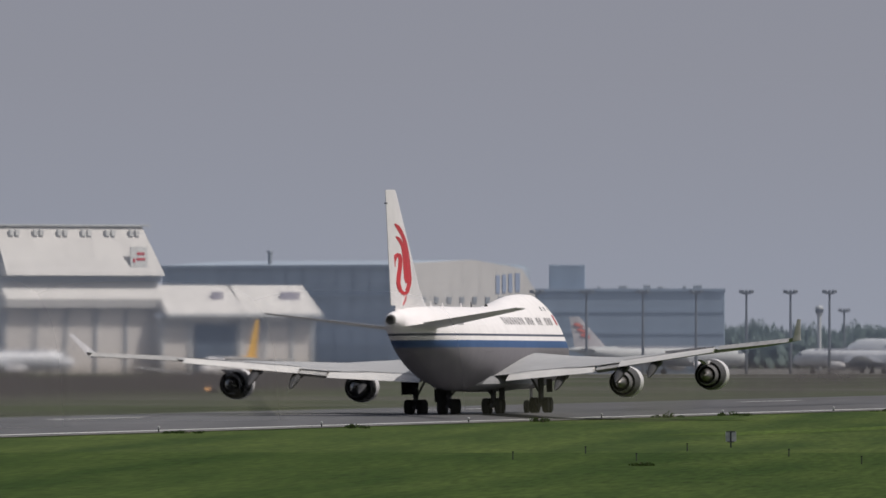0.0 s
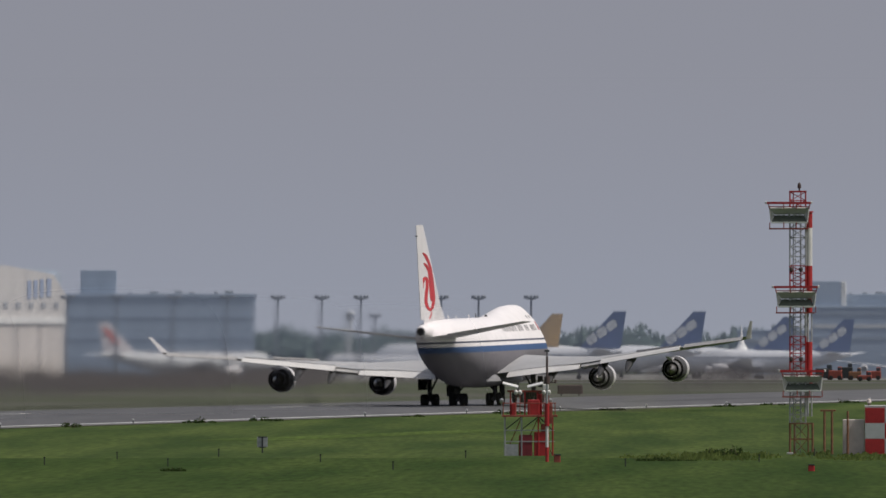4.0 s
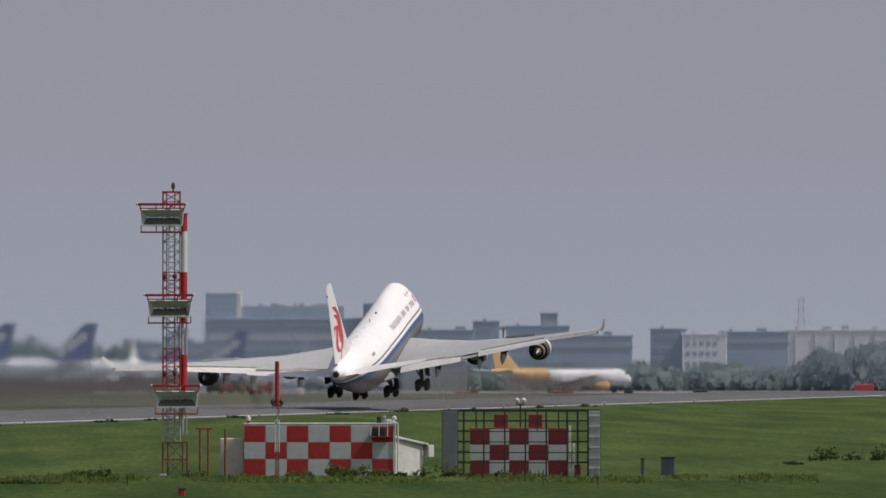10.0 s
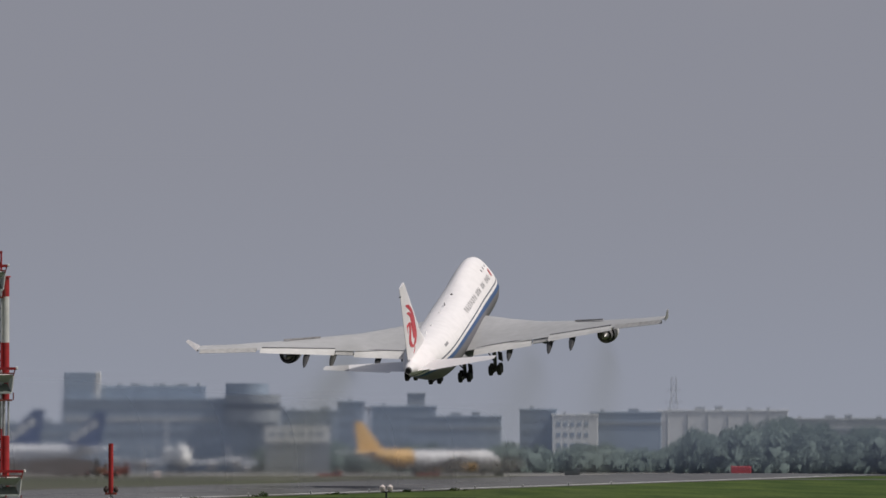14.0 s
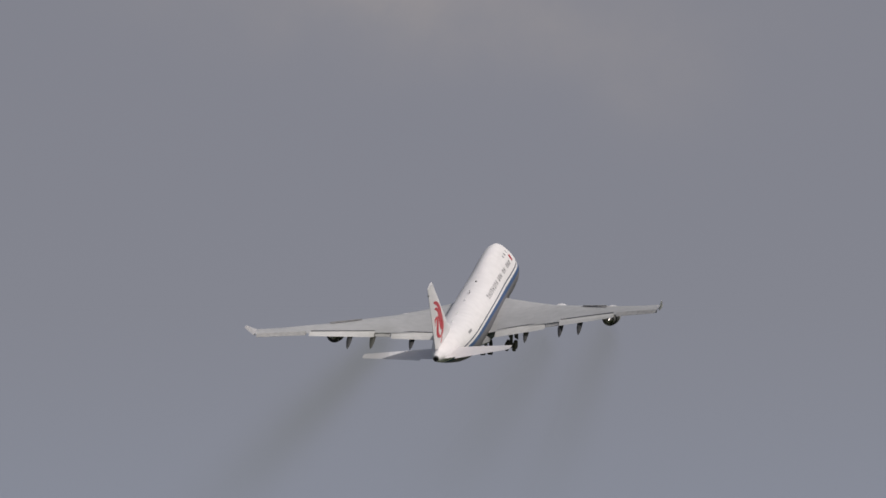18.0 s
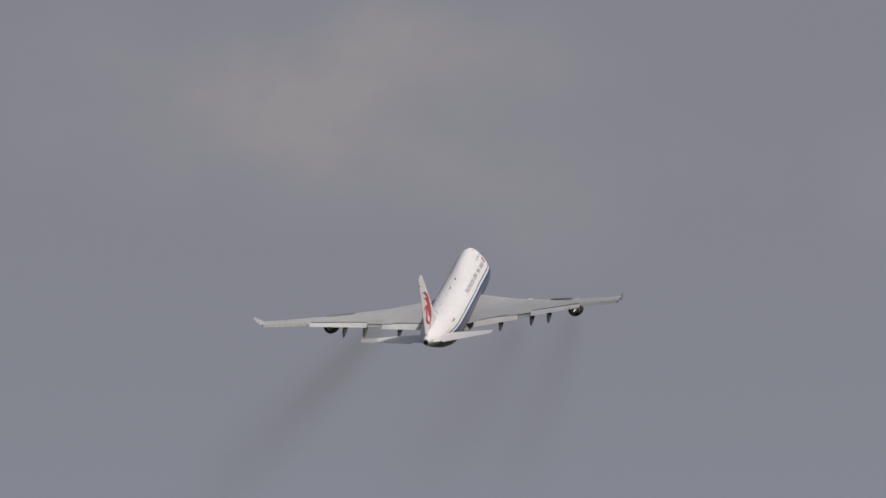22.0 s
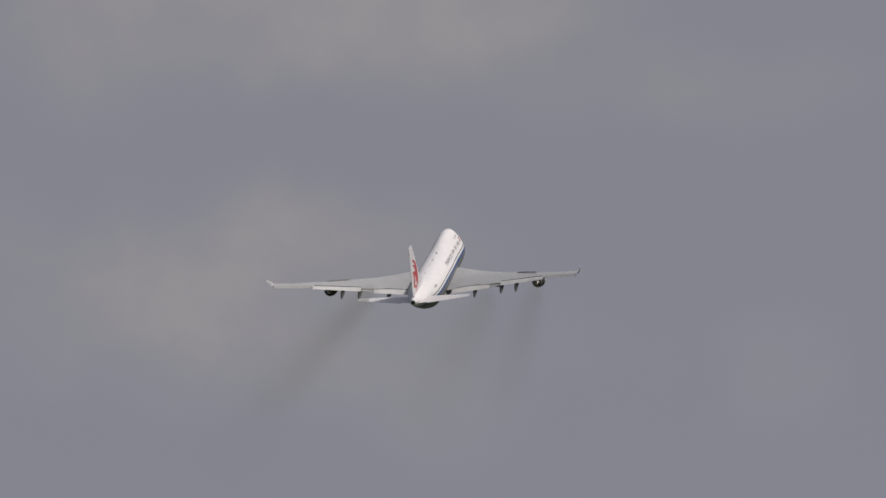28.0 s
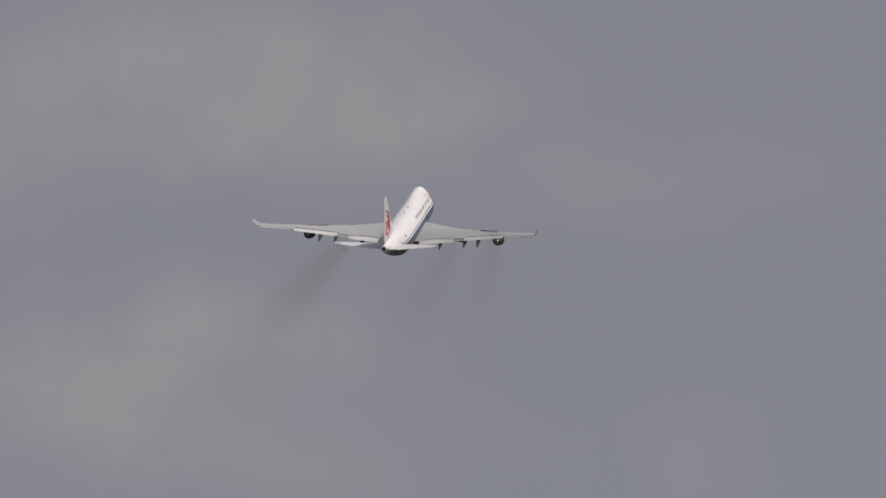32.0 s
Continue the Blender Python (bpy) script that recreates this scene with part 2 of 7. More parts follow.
TAN_TAIL = material("tail_tan", (0.52, 0.32, 0.09), 0.45, 0, 1.0, 0.1)
YELLOW = material("aircraft_yellow", (0.52, 0.31, 0.085), 0.5, 0, 1.0, 0.08)
GLASS_DARK = material("dark_glazing", (0.05, 0.06, 0.075), 0.15, 0, 0.5, 0.2)
# glazing of far buildings, lightened in colour for the haze before it
GLASS_FAR = material("hazed_glazing", (0.22, 0.26, 0.31), 0.25, 0, 0.5, 0.2)
RED_PAINT = material("aviation_red", (0.40, 0.022, 0.024), 0.55, 0, 3.0, 0.2, bump=0.1, stains=0.2)
MAST_GREY = material("weathered_lattice", (0.47, 0.475, 0.48), 0.6, 0.2, 3.0, 0.2, stains=0.2)
PANEL_WHITE = material("grey_white_panel", (0.50, 0.525, 0.53), 0.65, 0, 2.0, 0.12, stains=0.18)
RUST_RED = material("faded_red", (0.25, 0.055, 0.038), 0.7, 0, 3.0, 0.3, bump=0.2, stains=0.3)
CRIMSON = material("dark_crimson", (0.19, 0.018, 0.028), 0.6, 0, 3.0, 0.2, bump=0.1, stains=0.25)
PANEL_DARK = material("weathered_sheet", (0.17, 0.18, 0.20), 0.6, 0.1, 1.5, 0.15, stains=0.25)
CABINET_BLUE = material("cabinet_blue_grey", (0.075, 0.095, 0.115), 0.55, 0.1, 2.0, 0.2)
OFF_WHITE = material("weathered_white", (0.66, 0.66, 0.64), 0.6, 0, 2.0, 0.12, stains=0.15)
PINK_WHITE = material("sun_bleached_panel", (0.62, 0.55, 0.52), 0.7, 0, 2.0, 0.15, stains=0.2)
GALV = material("galvanised_steel", (0.45, 0.46, 0.47), 0.45, 0.7, 4.0, 0.2, stains=0.1)
GREEN_GREY = material("antenna_shell", (0.50, 0.54, 0.50), 0.5, 0, 2.0, 0.15, stains=0.2)
# dark green stands in for grass mirrored in the reflector's metal
MIRRORED_GREEN = material("mirrored_green", (0.115, 0.135, 0.11), 0.6, 0, 3.0, 0.25)
FRAME_DARK = material("dark_steel", (0.035, 0.04, 0.042), 0.6, 0.3, 3.0, 0.25)
BROWN_POLE = material("brown_pole", (0.20, 0.095, 0.050), 0.8, 0, 5.0, 0.3, bump=0.3)
DARK_BROWN = material("dark_brown", (0.075, 0.050, 0.045), 0.8, 0, 3.0, 0.25)
HANGAR_WHITE = material("hangar_white", (0.54, 0.52, 0.495), 0.7, 0, 0.35, 0.10, stains=0.15, stretch=(1, 1, 0.2))
HANGAR_CREAM = material("hangar_cream", (0.54, 0.50, 0.46), 0.7, 0, 0.35, 0.10, stains=0.15, stretch=(1, 1, 0.15))
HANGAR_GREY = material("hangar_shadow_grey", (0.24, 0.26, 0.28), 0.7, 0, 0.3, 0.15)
# BLUE_GREY and STEEL_GREY hold distance haze in their pale bluish colours
BLUE_GREY = material("hazed_blue_cladding", (0.262, 0.320, 0.398), 0.55, 0, 0.25, 0.10, stains=0.1, stretch=(1, 1, 0.2))
# the flank's shade and haze are put into this blue-grey
SHADED_FLANK = material("shaded_flank", (0.36, 0.415, 0.48), 0.6, 0, 0.25, 0.10, stains=0.1, stretch=(1, 1, 0.2), spec=0.3)
STEEL_GREY = material("hazed_grey_cladding", (0.270, 0.330, 0.405), 0.55, 0, 0.25, 0.12, stains=0.1, stretch=(1, 1, 0.2))
FACADE_WHITE = material("facade_white", (0.66, 0.67, 0.67), 0.6, 0, 0.25, 0.08, stains=0.1)
PALE_GREY = material("cladding_pale", (0.42, 0.43, 0.43), 0.6, 0, 0.25, 0.12, stains=0.1)
CONCRETE = material("concrete", (0.38, 0.37, 0.35), 0.85, 0, 0.7, 0.15, bump=0.2, stains=0.2)
POLE_GREY = material("lamp_pole_grey", (0.14, 0.15, 0.16), 0.6, 0.3, 1.0, 0.15)
# bark of the far belts, greyed to carry distance haze in its colour
FAR_BARK = material("hazed_bark", (0.11, 0.11, 0.10), 0.9, 0, 1.0, 0.2)
BARK = material("bark", (0.10, 0.075, 0.05), 0.9, 0, 3.0, 0.3, bump=0.4)
ASPHALT = material("runway_asphalt", (0.112, 0.112, 0.116), 0.74, 0, 0.25, 0.18, bump=0.1, second=(0.082, 0.082, 0.086), stretch=(1, 0.08, 1), spec=0.28)
APRON = material("apron_concrete", (0.19, 0.185, 0.175), 0.85, 0, 0.10, 0.15, stains=0.2, spec=0.15)
LINE_WHITE = material("line_paint", (0.70, 0.70, 0.68), 0.7, 0, 0.5, 0.2, stains=0.25)
GRASS = material("mown_grass", (0.034, 0.058, 0.0145), 0.95, 0, 1.5, 0.32, bump=0.12, second=(0.071, 0.099, 0.026), stretch=(1.2, 0.06, 1), spec=0.06)
LONG_GRASS = material("long_grass", (0.026, 0.049, 0.010), 0.95, 0, 1.8, 0.4, bump=0.12, second=(0.050, 0.077, 0.018), stretch=(1.2, 0.06, 1), spec=0.05)
PALE_GRASS = material("pale_cut_grass", (0.080, 0.118, 0.027), 0.95, 0, 1.6, 0.35, second=(0.050, 0.080, 0.017), stretch=(1.2, 0.04, 1), spec=0.06)
# dull grey-green: the haze beyond the runway is mixed into the grass colour
HAZED_GRASS = material("hazed_grass", (0.064, 0.076, 0.046), 0.95, 0, 0.30, 0.25, second=(0.094, 0.092, 0.080), stretch=(0.3, 0.3, 1), spec=0.04)


def leaf_material(name, color, second, grain):
    """Leaves: they scatter light and let part of it through."""
    m = material(name, color, 0.9, 0, grain, 0.25, second=second, spec=0.1)
    n, l = m.node_tree.nodes, m.node_tree.links
    hsv = next(x for x in n if x.bl_idname == "ShaderNodeHueSaturation")
    tl, mx = n.new("ShaderNodeBsdfTranslucent"), n.new("ShaderNodeMixShader")
    l.new(hsv.outputs[0], tl.inputs[0])
    mx.inputs[0].default_value = 0.55
    l.new(n["Principled BSDF"].outputs[0], mx.inputs[1]), l.new(tl.outputs[0], mx.inputs[2])
    l.new(mx.outputs[0], n["Material Output"].inputs[0])
    return m


# pale greyish leaf and crown tones have distance haze mixed into them
LEAF = leaf_material("hazed_foliage", (0.190, 0.240, 0.212), (0.165, 0.215, 0.195), 0.15)
CROWN = material("hazed_crown", (0.095, 0.122, 0.110), 0.95, 0, 0.6, 0.10, second=(0.085, 0.110, 0.102), spec=0.05)
SLAT = material("slat_grey", (0.40, 0.39, 0.39), 0.55, 0, 1.5, 0.25, spec=0.2)
FAIRING = material("fairing_dark", (0.055, 0.055, 0.058), 0.6, 0, 1.5, 0.2, spec=0.2)
AILERON = material("aileron_grey", (0.36, 0.355, 0.35), 0.6, 0, 1.5, 0.2, spec=0.2)
PANEL_GREY = material("belly_grey", (0.30, 0.30, 0.31), 0.55, 0, 1.0, 0.12, stains=0.15, spec=0.2)
TITLE_GREY = material("title_grey", (0.28, 0.27, 0.28), 0.5, 0, 3, 0.1)
GEAR_STEEL = material("gear_steel", (0.10, 0.10, 0.105), 0.5, 0.4, 3, 0.2)
BRIGHT_BLUE = material("tail_bright_blue", (0.06, 0.12, 0.33), 0.45, 0, 1.0, 0.1)
LAMP_GLOW = material("landing_lamp_glow", (0.9, 0.6, 0.3), 0.4)
LAMP_GLOW.node_tree.nodes["Principled BSDF"].inputs["Emission Color"].default_value = (1.0, 0.48, 0.16, 1)
LAMP_GLOW.node_tree.nodes["Principled BSDF"].inputs["Emission Strength"].default_value = 4.5
BUSH_LEAF = leaf_material("bush_leaf", (0.062, 0.095, 0.030), (0.040, 0.064, 0.022), 3.0)
WEED_LEAF = leaf_material("weed_leaf", (0.115, 0.150, 0.045), (0.080, 0.115, 0.036), 2.0)
BLADE = leaf_material("grass_blade", (0.125, 0.175, 0.045), (0.175, 0.205, 0.070), 1.0)
PARKED_WHITE = material("parked_aircraft_white", (0.60, 0.605, 0.62), 0.5, 0, 0.5, 0.08, stains=0.05)


def livery():
    """White crown, two blue bands and a grey belly, by height on the hull."""
    m = material("freighter_livery", (0.8, 0.8, 0.8), 0.6, 0, 0.8, 0.05, coat=0.0, spec=0.06)
    n, l = m.node_tree.nodes, m.node_tree.links
    tc, sp = n.new("ShaderNodeTexCoord"), n.new("ShaderNodeSeparateXYZ")
    ramp = n.new("ShaderNodeValToRGB")
    ramp.color_ramp.interpolation = "CONSTANT"
    white, blue, belly, thin = (0.76, 0.735, 0.74, 1), (0.066, 0.118, 0.240, 1), (0.19, 0.183, 0.20, 1), (0.085, 0.095, 0.130, 1)
    stops = [(0.0, belly), (5.66, blue), (5.70, blue), (6.28, white), (6.62, thin), (6.84, white)]
    e = ramp.color_ramp.elements
    e[0].position, e[0].color = 0.0, belly
    e[1].position, e[1].color = 5.66 / 12, blue
    for z, c in stops[2:]:
        x = e.new(z / 12)
        x.color = c
    div = n.new("ShaderNodeMath")
    div.operation, div.inputs[1].default_value = "DIVIDE", 12.0
    l.new(tc.outputs["Object"], sp.inputs[0]), l.new(sp.outputs[2], div.inputs[0]), l.new(div.outputs[0], ramp.inputs[0])
    hsv = next(x for x in n if x.bl_idname == "ShaderNodeHueSaturation")
    l.new(ramp.outputs[0], hsv.inputs["Color"])
    return m


LIVERY = livery()


def smoke_material(name, strength, width, tint, start, ramp, lumpy):
    """Thin exhaust smoke: denser on the axis of its sheet, thinning out along its length."""
    m = bpy.data.materials.new(name)
    m.use_nodes = True
    nt = m.node_tree
    n, l = nt.nodes, nt.links
    n.clear()
    tc = n.new("ShaderNodeUVMap")
    sp = n.new("ShaderNodeSeparateXYZ")
    l.new(tc.outputs[0], sp.inputs[0])

    def f(op, a, b=None):
        x = n.new("ShaderNodeMath")
        x.operation = op
        for i, s in enumerate((a, b)):
            if s is None:
                continue
            if isinstance(s, (int, float)):
                x.inputs[i].default_value = s
            else:
                l.new(s, x.inputs[i])
        return x.outputs[0]
    across = f("SUBTRACT", f("MULTIPLY", sp.outputs[0], 2.0), 1.0)
    g = f("EXPONENT", f("MULTIPLY", f("MULTIPLY", across, across), -4.5))
    edge = f("MAXIMUM", f("SUBTRACT", 1.0, f("MULTIPLY", across, across)), 0.0)
    along = sp.outputs[1]
    fade = f("MULTIPLY", f("MINIMUM", f("MAXIMUM", f("MULTIPLY", f("SUBTRACT", along, start), ramp), 0.0), 1.0), f("POWER", f("MAXIMUM", f("SUBTRACT", 1.0, along), 0.0), 1.2))
    oc = n.new("ShaderNodeTexCoord")
    no = n.new("ShaderNodeTexNoise")
    no.inputs["Scale"].default_value, no.inputs["Detail"].default_value = 1.2 / width, 4.0
    slow = n.new("ShaderNodeMapping")
    slow.inputs["Scale"].default_value = (1.0, 0.20 if lumpy else 0.10, 1.0)
    l.new(oc.outputs["Object"], slow.inputs[0]), l.new(slow.outputs[0], no.inputs["Vector"])
    lump = f("MAXIMUM", f("SUBTRACT", f("MULTIPLY", no.outputs[0], 4.2), 1.15), 0.12) if lumpy else f("ADD", f("MULTIPLY", no.outputs[0], 1.3), 0.35)
    alpha = f("MINIMUM", f("MULTIPLY", f("MULTIPLY", f("MULTIPLY", g, edge), f("MULTIPLY", fade, lump)), strength), 0.95)
    tr, df, mx, out = n.new("ShaderNodeBsdfTransparent"), n.new("ShaderNodeBsdfDiffuse"), n.new("ShaderNodeMixShader"), n.new("ShaderNodeOutputMaterial")
    df.inputs[0].default_value = (*tint, 1)
    l.new(alpha, mx.inputs[0]), l.new(tr.outputs[0], mx.inputs[1]), l.new(df.outputs[0], mx.inputs[2]), l.new(mx.outputs[0], out.inputs[0])
    return m


# ---- mesh helpers ----
class Build:
    """Collects vertices and faces of one mesh."""

    def __init__(self):
        self.v, self.f = [], []

    def add(self, verts, faces):
        k = len(self.v)
        self.v += [tuple(p) for p in verts]
        self.f += [tuple(i + k for i in face) for face in faces]
        return self

    def box(self, c, s, rz=0.0, chamfer=0.0):
        """A box with chamfered upright edges and top."""
        cx, cy, cz = c
        x, y, z = s[0] / 2, s[1] / 2, s[2] / 2
        ch = min(chamfer, x * 0.45, y * 0.45, z * 0.45)
        ca, sa = math.cos(rz), math.sin(rz)
        if ch <= 0:
            pts = [(-x, -y, -z), (x, -y, -z), (x, y, -z), (-x, y, -z), (-x, -y, z), (x, -y, z), (x, y, z), (-x, y, z)]
            faces = [(0, 3, 2, 1), (4, 5, 6, 7), (0, 1, 5, 4), (1, 2, 6, 5), (2, 3, 7, 6), (3, 0, 4, 7)]
        else:
            def ring(i, zz):
                a, b = x - i, y - i
                return [(-a + ch, -b, zz), (a - ch, -b, zz), (a, -b + ch, zz), (a, b - ch, zz), (a - ch, b, zz), (-a + ch, b, zz), (-a, b - ch, zz), (-a, -b + ch, zz)]
            pts = ring(0, -z) + ring(0, z - ch) + ring(ch * 0.7, z)
            faces = [tuple(reversed(range(8))), tuple(range(16, 24))]
            for r in (0, 8):
                faces += [(r + i, r + (i + 1) % 8, r + 8 + (i + 1) % 8, r + 8 + i) for i in range(8)]
        return self.add([(cx + px * ca - py * sa, cy + px * sa + py * ca, cz + pz) for px, py, pz in pts], faces)

    def tube(self, a, b, r0, r1=None, n=8):
        a, b = Vector(a), Vector(b)
        r1 = r0 if r1 is None else r1
        d = (b - a).normalized()
        u = d.orthogonal().normalized()
        w = d.cross(u)
        pts = []
        for p, r in ((a, r0), (b, r1)):
            pts += [p + (u * math.cos(2 * math.pi * i / n) + w * math.sin(2 * math.pi * i / n)) * r for i in range(n)]
        faces = [(i, (i + 1) % n, n + (i + 1) % n, n + i) for i in range(n)] + [tuple(reversed(range(n))), tuple(range(n, 2 * n))]
        return self.add(pts, faces)

    def loft(self, rings, cap=True):
        n = len(rings[0])
        k = len(self.v)
        faces = []
        for j in range(len(rings) - 1):
            faces += [(j * n + i, j * n + (i + 1) % n, (j + 1) * n + (i + 1) % n, (j + 1) * n + i) for i in range(n)]
        if cap:
            faces += [tuple(reversed(range(n))), tuple(range((len(rings) - 1) * n, len(rings) * n))]
        return self.add([p for r in rings for p in r], faces)

    def spin(self, profile, c, axis="y", n=20, cap=True):
        """A body of revolution; profile: (along, radius)."""
        rings = []
        for s, r in profile:
            ring = []
            for i in range(n):
                a = 2 * math.pi * i / n
                p, q = r * math.cos(a), r * math.sin(a)
                ring.append({"y": (c[0] + p, c[1] + s, c[2] + q), "x": (c[0] + s, c[1] + p, c[2] + q), "z": (c[0] + p, c[1] + q, c[2] + s)}[axis])
            rings.append(ring)
        return self.loft(rings, cap)


def mesh_of(name, b, mat, smooth=False):
    me = bpy.data.meshes.new(name)
    me.from_pydata(b.v, [], b.f)
    bm = bmesh.new()
    bm.from_mesh(me)
    bmesh.ops.recalc_face_normals(bm, faces=bm.faces)
    bm.to_mesh(me)
    bm.free()
    me.materials.append(mat)
    if smooth:
        me.polygons.foreach_set("use_smooth", [True] * len(me.polygons))
        me.set_sharp_from_angle(angle=radians(38))
    return me


def part(name, b, mat, parent, label="", smooth=False, at=None):
    """One mesh object under a thing or a part; at: its pose in the parent's space."""
    ob = new(name, b if isinstance(b, bpy.types.Mesh) else mesh_of(name, b, mat, smooth))
    ob.parent = parent
    if at is not None:
        ob.matrix_basis = at
    if label:
        tagged(ob, label)
    return ob


def thing(name, m, label, category, group=""):
    ob = new(name)
    ob.empty_display_size = 0.5
    ob.matrix_world = m
    return tagged(ob, label, category, group)


def solid(name, b, mat, label, category, kind="", m=None, smooth=False, group=""):
    ob = new(name, mesh_of(name, b, mat, smooth))
    if m is not None:
        ob.matrix_world = m
    return tagged(ob, label, category, group, kind)


def spot(bearing, d, z=0.0, turn=0.0):
    """The pose at a bearing (milliradians clockwise from +y) and distance, its front (-y) facing the origin, turned by degrees."""
    a = bearing / 1000
    return pose(d * math.sin(a), d * math.cos(a), z, 0, 0, -math.degrees(a) + turn)


HEAD = 8.4        # the runway's heading, degrees clockwise from +y
hs, hc = math.sin(radians(HEAD)), math.cos(radians(HEAD))


def by_runway(along, off, z=0.0):
    """A place by the runway's near edge stripe: metres along it and to the right of it."""
    return Vector((48 + along * hs + off * hc, 1906 + along * hc - off * hs, z))


def lie(y):
    """The field's height: level along the runway, a little lower over the far apron."""
    t = min(max((y - 2650) / 800, 0.0), 1.0)
    return -3.6 * t * t * (3 - 2 * t)


# ---- ground ----
def strip(name, mat, label, along0, along1, off0, off1, lift, step=40.0, kind="structure", category="runway"):
    b = Build()
    n = max(1, int((along1 - along0) / step))
    pts = []
    for i in range(n + 1):
        a = along0 + (along1 - along0) * i / n
        for off in (off0, off1):
            p = by_runway(a, off)
            p.z = lie(p.y) + lift
            pts.append(p)
    b.add(pts, [(2 * i, 2 * i + 1, 2 * i + 3, 2 * i + 2) for i in range(n)])
    return solid(name, b, mat, label, category, kind)


def field():
    b = Build()
    ys = [-4000, -500, 300, 600, 900, 1200, 1600, 2000, 2400] + list(range(2650, 3500, 50)) + [4000, 5000, 8000, 14000]
    xs = [-9000, -3000, -1200, -400, 0, 400, 1200, 3000, 9000]
    pts = [(x, y, lie(y)) for y in ys for x in xs]
    n = len(xs)
    b.add(pts, [(j * n + i, j * n + i + 1, (j + 1) * n + i + 1, (j + 1) * n + i) for j in range(len(ys) - 1) for i in range(n - 1)])
    solid("ground", b, GRASS, "mown green airfield grass with paler streaks", "ground", "structure")


def crowned_runway():
    """The runway sheds water to both sides: its middle stands half a metre above its edges."""
    profile = ((0.9, 0.05), (-2.0, 0.12), (-7.0, 0.42), (-22.5, 0.50), (-38.0, 0.42), (-43.5, 0.12), (-46.0, 0.05))
    b = Build()
    n, m = 100, len(profile)
    pts = []
    for i in range(n + 1):
        for off, rise in profile:
            p = by_runway(-1500 + 41.0 * i, off)
            pts.append((p.x, p.y, lie(p.y) + rise))
    b.add(pts, [(i * m + j, i * m + j + 1, (i + 1) * m + j + 1, (i + 1) * m + j) for i in range(n) for j in range(m - 1)])
    solid("runway", b, ASPHALT, "worn dark grey asphalt runway with a slight crown", "runway", "structure", smooth=True)


field()
def near_grass():
    """Longer, darker grass on the near side of the huts, with a wandering edge."""
    b = Build()
    n = 160
    pts = []
    for i in range(n + 1):
        x = -90 + 190 * i / n
        edge = 889 + 5 * noise.noise(Vector((x * 0.03, 0, 2))) + 3 * noise.noise(Vector((x * 0.23, 4, 2)))
        pts += [(x, 300, 0.03), (x, edge, 0.03)]
    b.add(pts, [(2 * i, 2 * i + 2, 2 * i + 3, 2 * i + 1) for i in range(n)])
    solid("near_grass", b, LONG_GRASS, "longer dark green grass before the huts", "grass strip", "structure")


near_grass()
strip("far_grass", HAZED_GRASS, "grass between runway and taxiway, dulled in colour for haze", -1500, 2600, -330, -46, 0.02, category="grass strip")
strip("pale_grass", PALE_GRASS, "paler freshly cut strip of grass", -858, -725, 43.0, 49.5, 0.02, category="grass strip")
crowned_runway()
strip("shoulder", APRON, "pale paved shoulder along the runway", -1500, 2600, 0.9, 3.2, 0.06, category="runway shoulder")
strip("edge_line", LINE_WHITE, "white painted line along the runway edge", -1500, 2600, -1.2, 0.3, 0.10, category="runway marking")
strip("far_edge_line", LINE_WHITE, "white painted line along the far runway edge", -1500, 2600, -44.9, -43.9, 0.10, category="runway marking")
for a in (-750, -598, -433):
    strip("centre_line", LINE_WHITE, "worn white stroke of the runway centre line", a - 18, a + 18, -23.0, -22.0, 0.53, category="runway marking")


def far_paving():
    b = Build()
    ys = [3020, 3060, 3300, 3700, 4100, 4600]
    pts = [(x, y, lie(y) + 0.06) for y in ys for x in (-900, -300, 100, 250)]
    b.add(pts, [(j * 4 + i, j * 4 + i + 1, (j + 1) * 4 + i + 1, (j + 1) * 4 + i) for j in range(len(ys) - 1) for i in range(3)])
    solid("apron", b, APRON, "pale grey concrete parking apron beyond the runway", "apron", "structure")
    b = Build()
    pts = [(x, y, lie(y) + 0.05) for y in (2480, 2510) for x in (-700, -200, 120, 200)]
    b.add(pts, [(0, 1, 5, 4), (1, 2, 6, 5), (2, 3, 7, 6)])
    solid("taxiway", b, ASPHALT, "grey asphalt taxiway across the grass", "taxiway", "structure")


far_paving()


